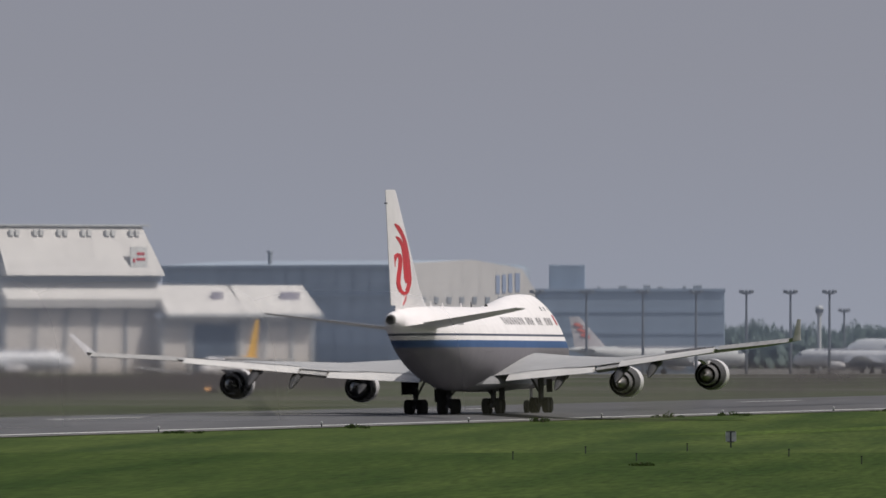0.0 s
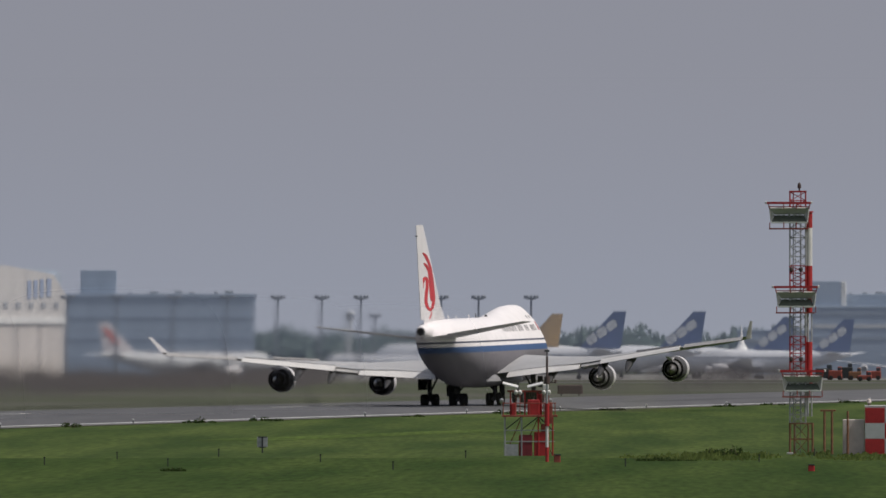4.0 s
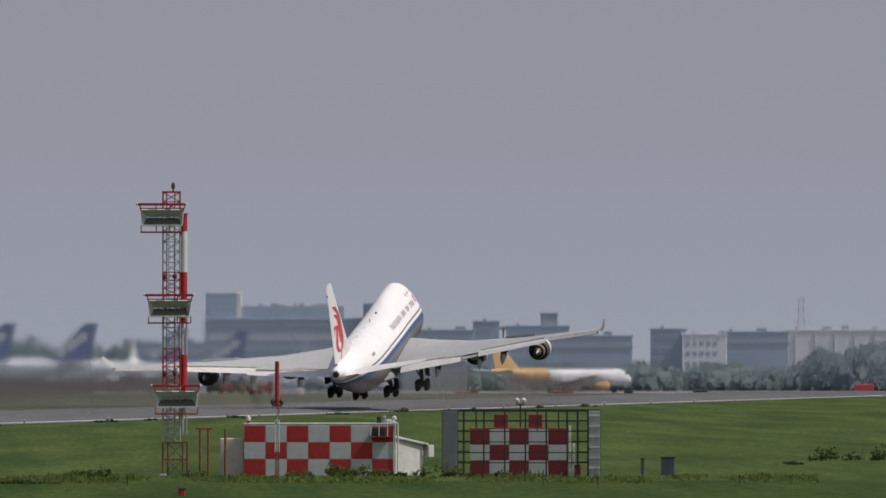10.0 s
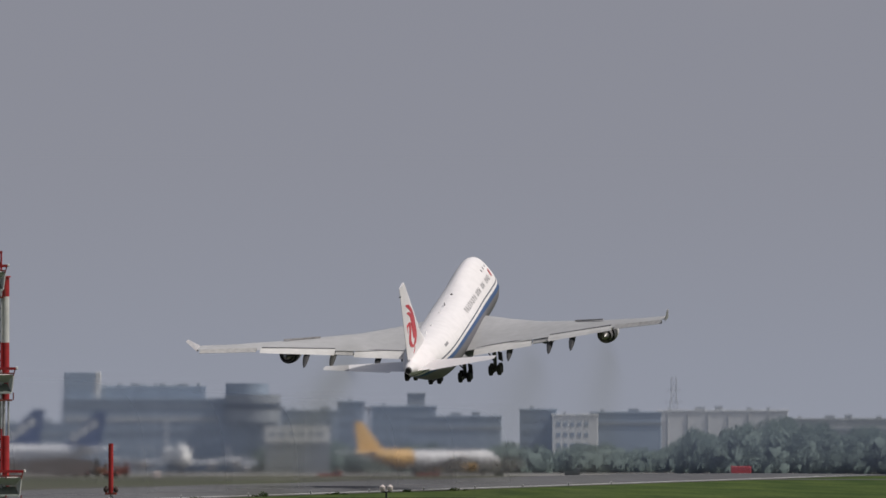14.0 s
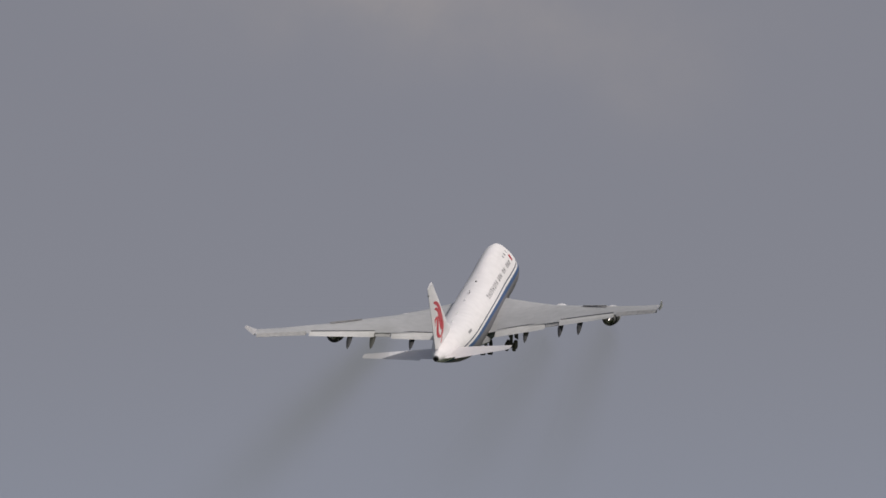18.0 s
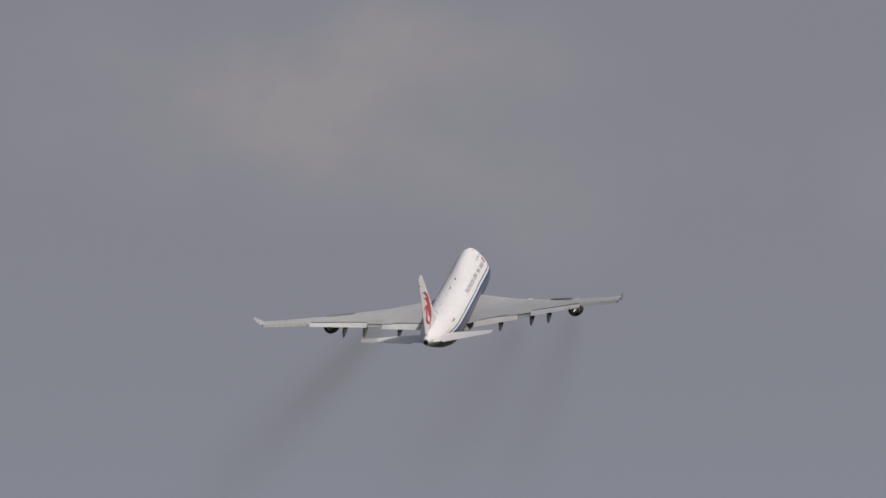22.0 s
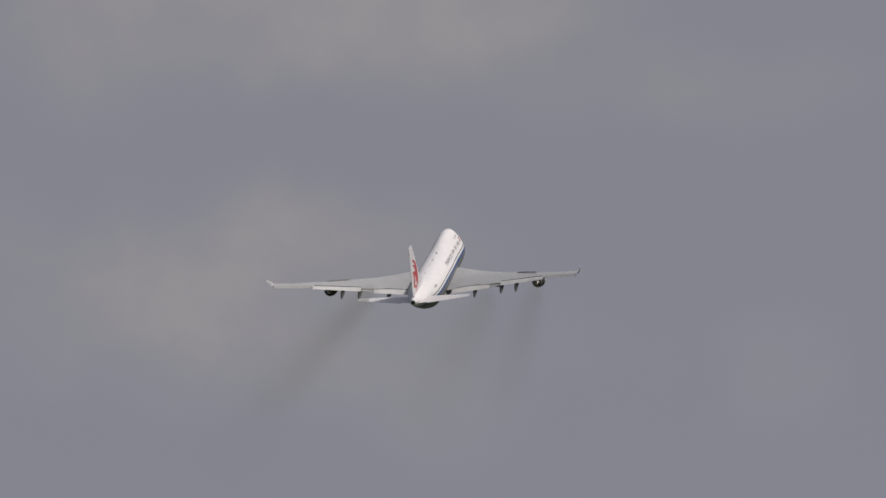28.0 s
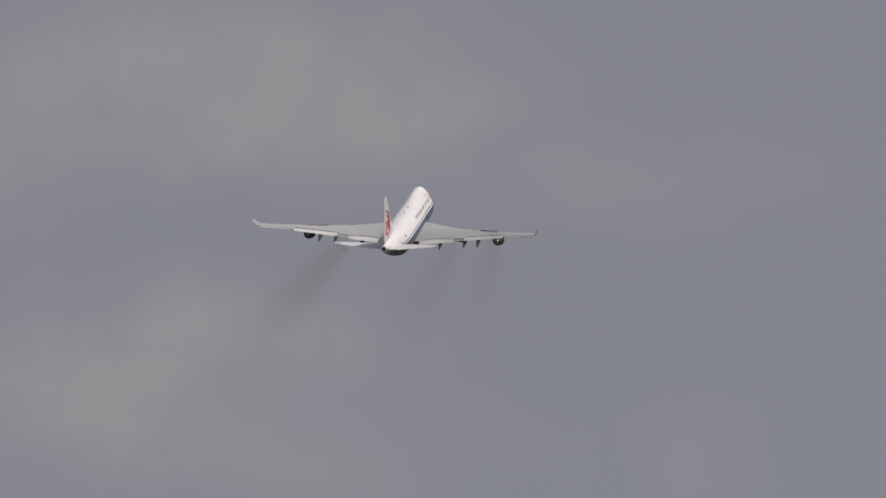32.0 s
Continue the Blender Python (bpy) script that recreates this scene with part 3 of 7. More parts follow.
def grass_tufts():
    """Uneven blades standing above the mown field, close to the view."""
    rng = np.random.default_rng(5)
    n = 4200
    d = 870 + 60 * rng.random(n)
    a = rng.uniform(-0.004, 0.050, n)
    x, y = d * np.sin(a), d * np.cos(a)
    clump = np.array([noise.noise(Vector((px * 0.16, py * 0.012, 3.0))) + 0.5 * noise.noise(Vector((px * 0.6, py * 0.03, 9.0))) for px, py in zip(x, y)])
    # taller weeds stand along the line of the huts
    weeds = np.exp(-((d - 905) / 16) ** 2)
    off = (x - 48) * hc - (y - 1906) * hs
    keep = (off > 8) & (clump + 0.3 * weeds > 0.12)
    x, y, clump, weeds = x[keep], y[keep], clump[keep], weeds[keep]
    n = len(x)
    h = (0.06 + 0.14 * rng.random(n)) * (0.6 + 1.4 * np.maximum(clump, 0)) * (1 + 1.6 * weeds * rng.random(n))
    w = 0.03 + 0.10 * rng.random(n)
    t = rng.uniform(-0.9, 0.9, n)
    lean = rng.normal(0, 0.06, (n, 2))
    v = np.zeros((n, 5, 3))
    for k, (s, g) in enumerate(((-1, 0), (1, 0), (0.55, 0.75), (0.0, 1.0), (-0.6, 0.7))):
        v[:, k, 0] = x + s * w * np.cos(t) + lean[:, 0] * g
        v[:, k, 1] = y + s * w * np.sin(t) + lean[:, 1] * g
        v[:, k, 2] = h * g
    me = bpy.data.meshes.new("grass")
    me.from_pydata(v.reshape(-1, 3).tolist(), [], (np.arange(n)[:, None] * 5 + np.arange(5)[None]).tolist())
    me.materials.append(BLADE)
    tagged(new("grass", me), "uneven blades of green airfield grass", "grass", kind="stuff")


grass_tufts()


def leaf_cloud(rng, n, cx, cy, cz, rx, ry, rz, size):
    """Vertices of n small leaf clumps in an uneven ellipsoid."""
    p = rng.normal(size=(n, 3))
    p /= np.linalg.norm(p, axis=1)[:, None]
    p *= (0.45 + 0.55 * rng.random(n) ** 0.5)[:, None]
    p[:, 2] = np.where(p[:, 2] < -0.55, p[:, 2] * 0.6, p[:, 2])
    c = p * (rx, ry, rz) + (cx, cy, cz)
    u = rng.normal(size=(n, 3))
    u /= np.linalg.norm(u, axis=1)[:, None]
    w = np.cross(u, rng.normal(size=(n, 3)))
    w /= np.linalg.norm(w, axis=1)[:, None]
    s = size * (0.6 + 0.8 * rng.random(n))[:, None]
    return np.stack([c - u * s, c + w * s * 0.7, c + u * s, c - w * s * 0.7], 1)


def quads(v):
    v = v.reshape(-1, 4, 3)
    return v.reshape(-1, 3).tolist(), (np.arange(len(v))[:, None] * 4 + np.arange(4)[None]).tolist()


def bush(bearing, d, width, height, label, seed, leaf=None):
    rng = np.random.default_rng(seed)
    root = thing("bush", spot(bearing, d), label, "bush")
    for i in range(5):
        x = rng.uniform(-width * 0.4, width * 0.4)
        part("stem", Build().tube((x, 0, -0.05), (x + rng.uniform(-0.3, 0.3), rng.uniform(-0.2, 0.2), height * rng.uniform(0.5, 0.95)), 0.025, 0.008, 5), BARK, root)
    vs = []
    for i in range(max(4, int(width * 2.2))):
        x = rng.uniform(-width / 2, width / 2)
        hh = height * rng.uniform(0.35, 1.0) * (1 - 0.5 * abs(2 * x / width))
        vs.append(leaf_cloud(rng, 42, x, rng.uniform(-0.4, 0.4), hh * 0.5, 0.45, 0.4, hh * 0.5, 0.09))
    v, f = quads(np.concatenate(vs))
    part("foliage", Build().add(v, f), leaf or BUSH_LEAF, root)


for bb, dd, ww, hh, ss in ((-0.8, 868, 4.4, 0.28, 1), (2.8, 905, 2.0, 0.75, 2), (4.4, 905, 1.5, 0.85, 3), (18.9, 917, 2.2, 0.7, 4), (23.5, 915, 1.8, 0.6, 5),
                           (27.6, 912, 1.4, 0.5, 6), (30.0, 915, 1.2, 0.7, 7), (51.5, 1040, 6.0, 1.3, 8), (56.0, 1055, 8.0, 1.7, 9), (-34.0, 800, 1.0, 0.3, 10), (48.0, 1010, 2.0, 0.4, 11)):
    bush(bb, dd, ww, hh, "low dark green weeds growing out of the grass", ss)


for bb, dd, ww, hh, ss in ((16.9, 920, 1.4, 0.55, 60), (19.3, 919, 1.5, 1.05, 61), (20.1, 918, 1.0, 0.7, 62), (21.5, 919, 1.5, 0.95, 63), (22.4, 917, 1.2, 0.6, 64),
                           (25.9, 916, 2.6, 1.25, 65), (27.1, 915, 1.8, 0.8, 66), (10.4, 918, 1.2, 0.45, 67)):
    bush(bb, dd, ww, hh, "tall pale green weeds in front of the hut", ss, WEED_LEAF)
# weeds along the verge of the runway
verge = np.random.default_rng(21)
for k in range(16):
    q = by_runway(-860 + 66 * k + verge.uniform(-22, 22), 4.2 + verge.uniform(0, 2.4))
    bush(1000 * math.atan2(q.x, q.y), math.hypot(q.x, q.y), verge.uniform(1.2, 3.2), verge.uniform(0.35, 0.75), "low weeds on the verge of the runway", 40 + k)


# ---- the glide path mast and its huts ----
def lattice(parent, name, z0, z1, half, mat, bays, label="", leg=0.05, brace=0.022, cx=0.0):
    b = Build()
    c = [(cx - half, -half), (cx + half, -half), (cx + half, half), (cx - half, half)]
    for x, y in c:
        b.tube((x, y, z0), (x, y, z1), leg, n=6)
    for k in range(bays):
        a0, a1 = z0 + (z1 - z0) * k / bays, z0 + (z1 - z0) * (k + 1) / bays
        for i in range(4):
            p, q = c[i], c[(i + 1) % 4]
            b.tube((*p, a0), (*q, a1), brace, n=5)
            b.tube((*p, a1), (*q, a1), brace * 1.2, n=5)
            b.tube((*q, a0), (*p, a1), brace, n=5)
    return part(name, b, mat, parent, label)


def glide_mast():
    root = thing("antenna_mast", spot(8.95, 925), "red and white steel lattice mast carrying three antenna boxes", "antenna mast")
    cx, s = -0.08, 0.5
    # rusty footing frame
    bx, bh = cx + 0.22, 0.72
    for x in (bx - bh, bx + bh):
        for y in (-bh, bh):
            part("base_post", Build().tube((x, y, -0.05), (x, y, 2.0), 0.07, n=6), BROWN_POLE, root, "rusty base post")
            part("footing", Build().box((x, y, 0.03), (0.42, 0.42, 0.18), 0, 0.04), CONCRETE, root)
    for z in (0.95, 1.95):
        for y in (-bh, bh):
            part("base_rail", Build().box((bx, y, z), (2 * bh, 0.08, 0.09)), BROWN_POLE, root)
        for x in (bx - bh, bx + bh):
            part("base_rail", Build().box((x, 0, z), (0.08, 2 * bh, 0.09)), BROWN_POLE, root)
    lattice(root, "lattice_section", 0.0, 1.95, 0.44, BROWN_POLE, 2, "faded rusty lattice base", cx=bx)
    sections = ((1.95, 5.35, MAST_GREY, 6, "pale weathered lattice"), (5.35, 7.5, RED_PAINT, 4, "red painted lattice"), (7.5, 10.6, MAST_GREY, 5, "pale weathered lattice"),
                (10.6, 12.0, RED_PAINT, 3, "red painted lattice"), (12.0, 15.6, MAST_GREY, 6, "pale weathered lattice"), (15.6, 16.7, RED_PAINT, 2, "red painted lattice top"))
    for z0, z1, m, n, lab in sections:
        lattice(root, "lattice_section", z0, z1, s, m, n, lab, cx=cx)
        part("inner_rail", Build().tube((cx - 0.28, 0.1, z0), (cx - 0.28, 0.1, z1), 0.035, n=5), m, root)
        part("inner_rail", Build().tube((cx + 0.2, 0.1, z0), (cx + 0.2, 0.1, z1), 0.035, n=5), m, root)
    part("top_frame", Build().box((cx, -s, 16.72), (1.12, 0.10, 0.10)).box((cx, s, 16.72), (1.12, 0.10, 0.10)).box((cx - s, 0, 16.72), (0.10, 1.0, 0.09)).box((cx + s, 0, 16.72), (0.10, 1.0, 0.09)), RED_PAINT, root)
    part("lamp_stem", Build().tube((0.02, 0, 16.7), (0.02, 0, 16.95), 0.05), DARK_BROWN, root)
    part("warning_lamp", Build().spin([(0, 0.07), (0.05, 0.12), (0.24, 0.11), (0.33, 0.08), (0.38, 0.02)], (0.02, 0, 16.92), "z", 10), DARK_BROWN, root, "small dark brown warning lamp", True)
    for z in (5.9, 11.6):
        for x in (cx - 0.42, cx + 0.2):
            part("side_lamp", Build().spin([(0, 0.06), (0.08, 0.13), (0.24, 0.13), (0.32, 0.04)], (x, -s - 0.1, z), "z", 8), DARK_BROWN, root, "small dark obstruction lamp", True)
    col = ((4.2, 7.15, RED_PAINT), (9.0, 12.0, RED_PAINT), (12.0, 14.4, OFF_WHITE), (14.4, 15.4, RED_PAINT))
    for z0, z1, m in col:
        part("cable_duct", Build().tube((0.62, -0.15, z0), (0.62, -0.15, z1), 0.23, n=16), m, root, "", True)
    part("duct_cap", Build().tube((0.62, -0.15, 15.4), (0.62, -0.15, 15.47), 0.30, n=16), RED_PAINT, root)
    for z0, z1 in ((2.4, 4.25), (7.1, 9.05)):
        for x, r in ((0.40, 0.05), (0.56, 0.08), (0.80, 0.05)):
            part("feed_pipe", Build().tube((x, -0.2, z0), (x, -0.2, z1), r, n=8), MAST_GREY, root, "thin pale feed pipe", True)
    # the boxes step sideways from one to the next
    for z, dx in ((4.45, 0.85), (9.8, 0.44), (15.15, 0.0)):
        x0, x1, yf, yb = -1.86 + dx, 0.62 + dx, -1.0, -0.42
        top_panel = [(x0, yf, z + 0.50), (x1, yf, z + 0.50), (x1 - 0.30, yb, z + 0.10), (x0 + 0.30, yb, z + 0.10)]
        low_panel = [(x0 + 0.10, yf, z - 0.40), (x1 - 0.10, yf, z - 0.40), (x1 - 0.30, yb, z + 0.06), (x0 + 0.30, yb, z + 0.06)]
        # pale upper and green lower colours replace reflections in shiny metal
        for nm, q, m, lab in (("upper_reflector", top_panel, OFF_WHITE, "pale sloped reflector panel"), ("lower_reflector", low_panel, MIRRORED_GREEN, "reflector panel coloured dark green for mirrored grass")):
            part(nm, Build().add(q + [(p[0], p[1] + 0.07, p[2] + (0.05 if nm[0] == "u" else -0.05)) for p in q], [(0, 1, 2, 3), (7, 6, 5, 4), (0, 4, 5, 1), (1, 5, 6, 2), (2, 6, 7, 3), (3, 7, 4, 0)]), m, root, lab)
        for xa, xb, xc, w0 in ((x0, x0 + 0.10, x0 + 0.30, -0.05), (x1, x1 - 0.10, x1 - 0.30, 0.05)):
            q = [(xa, yf, z + 0.5), (xc, yb, z + 0.08), (xb, yf, z - 0.4)]
            part("end_plate", Build().add(q + [(p[0] + w0, p[1] + 0.02, p[2]) for p in q], [(0, 1, 2), (5, 4, 3), (0, 3, 4, 1), (1, 4, 5, 2), (2, 5, 3, 0)]), OFF_WHITE, root)
        part("lower_lip", Build().box(((x0 + x1) / 2, yf - 0.02, z - 0.42), (x1 - x0 - 0.2, 0.06, 0.10), 0, 0.02), GREEN_GREY, root, "pale lower rim")
        for k in range(5):
            part("dipole", Build().box((-1.3 + dx + k * 0.34, -0.62, z + 0.09), (0.13, 0.06, 0.07), 0, 0.02), GREEN_GREY, root)
        # platform frames above and below, tied by posts that lean in to the box
        for dz, thick, xl, xr, m in ((0.84, 0.14, x0 - 0.20, x1 + 0.12, RED_PAINT), (0.60, 0.06, x0 - 0.10, x1 + 0.04, RUST_RED), (-0.80, 0.09, x0 - 0.06, x1 - 0.06, RUST_RED)):
            b = Build()
            for yy in (-1.08, -0.1):
                b.box(((xl + xr) / 2, yy, z + dz), (xr - xl, 0.08, thick))
            for xx in (xl + 0.04, xl + (xr - xl) / 3, xl + (xr - xl) * 2 / 3, xr - 0.04):
                b.box((xx, -0.59, z + dz), (0.06, 1.0, thick))
            part("platform_frame", b, m, root, "red steel platform frame")
        for f in (0.0, 0.36, 0.68, 1.0):
            xx = x0 + (x1 - x0) * f
            part("platform_post", Build().tube((xx, -1.08, z - 0.8), (xx, -1.08, z - 0.4), 0.035, n=5), RUST_RED, root)
            part("platform_post", Build().tube((xx, -1.08, z + 0.45), (xx + (f - 0.5) * 0.2, -1.08, z + 0.84), 0.035, n=5), RUST_RED, root)
        for xx in (x0 - 0.24, x1 + 0.16):
            part("end_knob", Build().spin([(-0.08, 0.03), (-0.05, 0.08), (0.05, 0.08), (0.08, 0.03)], (xx, -1.05, z + 0.86), "z", 8), OFF_WHITE, root)
    b = Build()
    for i in range(44):
        b.tube((cx - 0.16, 0.55, 0.3 + i * 0.35), (cx + 0.16, 0.55, 0.3 + i * 0.35), 0.015, n=4)
    for x in (cx - 0.16, cx + 0.16):
        b.tube((x, 0.55, 0.1), (x, 0.55, 15.6), 0.02, n=5)
    part("ladder", b, GALV, root)


glide_mast()


def checker_front(root, x0, z0, cw, chh, cols, rows, y, first, paint=None):
    red = mesh_of("panel", Build().box((0, 0, 0), (cw - 0.02, 0.05, chh - 0.02), 0, 0.01), paint or RED_PAINT)
    white = mesh_of("panel", Build().box((0, 0, 0), (cw - 0.02, 0.05, chh - 0.02), 0, 0.01), PANEL_WHITE)
    for r in range(rows):
        for c in range(cols):
            part("panel", red if (r + c + first) % 2 == 0 else white, None, root, at=pose(x0 + (c + 0.5) * cw, y, z0 + (r + 0.5) * chh))


def equipment_hut():
    root = thing("equipment_hut", spot(18.25, 925), "red and white checkered equipment hut with a flat roof", "hut")
    w, hh, d = 8.82, 3.02, 3.0
    part("wall", Build().box((0, d / 2, hh / 2), (w, d, hh), 0, 0.03), OFF_WHITE, root)
    checker_front(root, -w / 2, 0.0, w / 7, (hh - 0.06) / 3, 7, 3, -0.03, 0)
    part("roof", Build().box((0, d / 2, hh + 0.05), (w + 0.05, d + 0.05, 0.07), 0, 0.02), OFF_WHITE, root, "thin pale roof edge")
    ann = Build()
    x0, x1 = w / 2 + 0.03, w / 2 + 1.75
    ann.add([(x0, 0.3, 0), (x1, 1.9, 0), (x1, 4.2, 0), (x0, 2.6, 0), (x0, 0.3, 2.25), (x1, 1.9, 1.85), (x1, 4.2, 1.85), (x0, 2.6, 2.25)],
            [(0, 3, 2, 1), (4, 5, 6, 7), (0, 1, 5, 4), (1, 2, 6, 5), (2, 3, 7, 6), (3, 0, 4, 7)])
    part("annex", ann, OFF_WHITE, root, "white lean-to annex")
    hood = Build()
    hood.add([(x0, 0.1, 2.26), (x1 + 0.3, 1.9, 1.80), (x1 + 0.3, 4.6, 1.80), (x0, 2.8, 2.26), (x0, 0.1, 2.36), (x1 + 0.3, 1.9, 1.90), (x1 + 0.3, 4.6, 1.90), (x0, 2.8, 2.36)],
             [(0, 3, 2, 1), (4, 5, 6, 7), (0, 1, 5, 4), (1, 2, 6, 5), (2, 3, 7, 6), (3, 0, 4, 7)])
    hood.box((x1 + 0.2, 2.4, 1.45), (0.45, 0.9, 0.7), 0.7, 0.03)
    part("annex_roof", hood, OFF_WHITE, root)
    part("annex", Build().box((-w / 2 - 0.72, 1.5, 1.1), (1.4, 2.2, 2.2), 0, 0.04), PINK_WHITE, root, "bleached pale annex beside the hut")
    for x in (3.35, 3.78):
        part("cooling_unit", Build().box((x, -0.22, hh - 0.42), (0.34, 0.3, 0.52), 0, 0.04), FRAME_DARK, root, "dark cooling unit on a wall shelf")
    part("unit_shelf", Build().box((3.6, -0.24, hh - 0.73), (1.25, 0.45, 0.07), 0, 0.02), CRIMSON, root, "dark red wall shelf")
    for x in (3.05, 3.55, 4.05):
        part("shelf_rail", Build().tube((x, -0.45, hh - 0.7), (x, -0.45, hh - 0.05), 0.03, n=5), PINK_WHITE, root)
    part("shelf_rail", Build().box((3.55, -0.45, hh - 0.08), (1.05, 0.05, 0.05)), PINK_WHITE, root)
    for x, z, ww, hz, m in ((3.55, 0.26, 0.26, 0.42, FRAME_DARK), (3.86, 0.28, 0.22, 0.46, GALV), (4.12, 0.18, 0.3, 0.26, OFF_WHITE)):
        part("roof_fitting", Build().box((x, 0.3, hh + z), (ww, 0.3, hz), 0, 0.05), m, root, "small fitting on the roof")
    # white pipes bend over the corner of the roof
    for x in (4.50, 4.66):
        part("corner_pipe", Build().tube((x, -0.1, 0.0), (x, -0.1, hh + 0.05), 0.045, n=6).tube((x, -0.1, hh + 0.05), (x - 0.25, 0.15, hh + 0.22), 0.045, n=6), OFF_WHITE, root, "white pipe on the corner", True)
    for x in (-4.15, 4.45):
        part("lamp_base", Build().tube((x, 0.4, hh + 0.06), (x, 0.4, hh + 0.24), 0.09), DARK_BROWN, root)
        part("roof_lamp", Build().spin([(0, 0.10), (0.08, 0.15), (0.22, 0.13), (0.30, 0.03)], (x, 0.4, hh + 0.22), "z", 10), PINK_WHITE, root, "small pale roof lamp", True)
    mast = thing("monitor_mast", spot(15.6, 921), "slim red and white monitor mast beside the hut", "mast")
    part("lower_tube", Build().tube((0, 0, 0), (0, 0, 4.2), 0.035), GALV, mast)
    lattice(mast, "lattice_section", 0.0, 1.4, 0.10, RUST_RED, 4, leg=0.025, brace=0.014)
    lattice(mast, "lattice_section", 1.4, 3.3, 0.12, OFF_WHITE, 5, leg=0.025, brace=0.014)
    part("upper_tube", Build().tube((0, 0, 4.2), (0, 0, 6.75), 0.13, n=10), RED_PAINT, mast, "red antenna tube", True)
    part("bracket", Build().box((0, 0, 4.15), (0.62, 0.2, 0.12), 0, 0.03), RUST_RED, mast)
    for x in (-0.26, 0.26):
        part("lamp_globe", Build().spin([(0, 0.06), (0.1, 0.13), (0.24, 0.12), (0.34, 0.03)], (x, 0, 4.2), "z", 10), DARK_BROWN, mast, "small dark lamp globe", True)
    b = Build()
    pts = [(0.12 * math.sin(k * 0.7), 0.1, 4.1 - k * 0.12) for k in range(12)]
    for p, q in zip(pts, pts[1:]):
        b.tube(p, q, 0.025, n=5)
    part("cable", b, FRAME_DARK, mast)
    gate = thing("timber_posts", spot(11.0, 925), "three weathered brown posts with a short crossbar", "posts")
    for x in (-0.28, 0.2, 1.2):
        part("post", Build().tube((x, 0, -0.05), (x, 0, 2.75), 0.08, 0.07), BROWN_POLE, gate)
    part("crossbar", Build().box((-0.05, 0, 2.78), (1.0, 0.12, 0.12), 0, 0.02), BROWN_POLE, gate)


equipment_hut()


def caged_hut():
    root = thing("fenced_hut", spot(31.0, 923), "red and white checkered hut with two boxes on the roof", "hut")
    w, hh, d = 5.76, 2.76, 2.6
    part("wall", Build().box((0, d / 2, hh / 2), (w, d, hh), 0, 0.03), OFF_WHITE, root)
    # crimson here: the shade behind the fence is put into the red panels
    checker_front(root, -w / 2, 0.0, w / 5, hh / 3, 5, 3, -0.03, 0, CRIMSON)
    part("roof", Build().box((0, d / 2, hh + 0.04), (w + 0.1, d + 0.1, 0.08), 0, 0.02), RUST_RED, root)
    for x in (-1.05, 0.98):
        part("roof_box", Build().box((x, 1.0, hh + 0.48), (0.82, 0.9, 0.8), 0, 0.04), CRIMSON, root, "red ventilation box")
    for x, z1 in ((w / 2 + 0.12, 2.95), (w / 2 + 0.34, 1.9)):
        part("side_ladder", Build().box((x, 0.2, z1 / 2), (0.13, 0.3, z1), 0, 0.02), OFF_WHITE, root, "white side ladder")
        for k in range(int(z1 / 0.5)):
            part("ladder_band", Build().box((x, 0.03, 0.3 + 0.5 * k), (0.14, 0.05, 0.14)), PINK_WHITE, root)
    part("side_box", Build().box((w / 2 + 0.55, 0.3, 0.35), (0.42, 0.5, 0.7), 0, 0.03), CRIMSON, root, "small dark red side box")
    cage = thing("screen_fence", spot(31.15, 920), "dark steel grid fence with solid end panels round the hut", "fence")
    hw, top = 4.62, 3.85
    levels = (0.80, 1.40, 2.02, 2.64, 3.24, top)
    for y in (0.0, 6.5):
        for x in (-4.6, -3.77, -3.38, -2.19, -0.96, 0.25, 1.47, 2.70, 3.32, 3.94, 4.6):
            part("post", Build().tube((x, y, -0.05), (x, y, top), 0.05, n=6), FRAME_DARK, cage)
        for x in (-2.65, 0.95, 2.2):
            part("short_post", Build().tube((x, y, 2.64), (x, y, top), 0.035, n=6), FRAME_DARK, cage)
        for z in levels:
            part("rail", Build().box((0, y, z), (2 * hw, 0.07, 0.12 if z == top else 0.06)), FRAME_DARK, cage)
    part("end_panel", Build().box((-4.19, -0.12, top / 2), (0.86, 0.08, top), 0, 0.02), PANEL_DARK, cage, "solid dark sheet metal end panel")
    part("end_panel", Build().box((4.29, -0.12, top / 2), (0.66, 0.08, top), 0, 0.02), GALV, cage, "pale weathered end panel")
    for z in levels:
        part("panel_batten", Build().box((4.29, -0.18, z - 0.3), (0.66, 0.05, 0.05)), OFF_WHITE, cage)
        part("rail", Build().box((hw, 3.25, z), (0.07, 6.5, 0.07)), FRAME_DARK, cage)
    for y in (1.6, 3.2, 4.8):
        part("post", Build().tube((hw, y, -0.05), (hw, y, top), 0.05, n=6), FRAME_DARK, cage)
    lamp = thing("twin_lamp", spot(31.1, 930), "twin pale obstruction lamps on a short dark pole", "lamp")
    part("pole", Build().tube((0, 0, 0), (0, 0, 4.2), 0.05), FRAME_DARK, lamp)
    part("arm", Build().box((0, 0, 4.2), (0.5, 0.06, 0.06)), FRAME_DARK, lamp)
    for x in (-0.2, 0.2):
        part("lamp_globe", Build().spin([(0, 0.08), (0.1, 0.15), (0.25, 0.15), (0.36, 0.04)], (x, 0, 4.22), "z", 10), PINK_WHITE, lamp, "", True)


caged_hut()


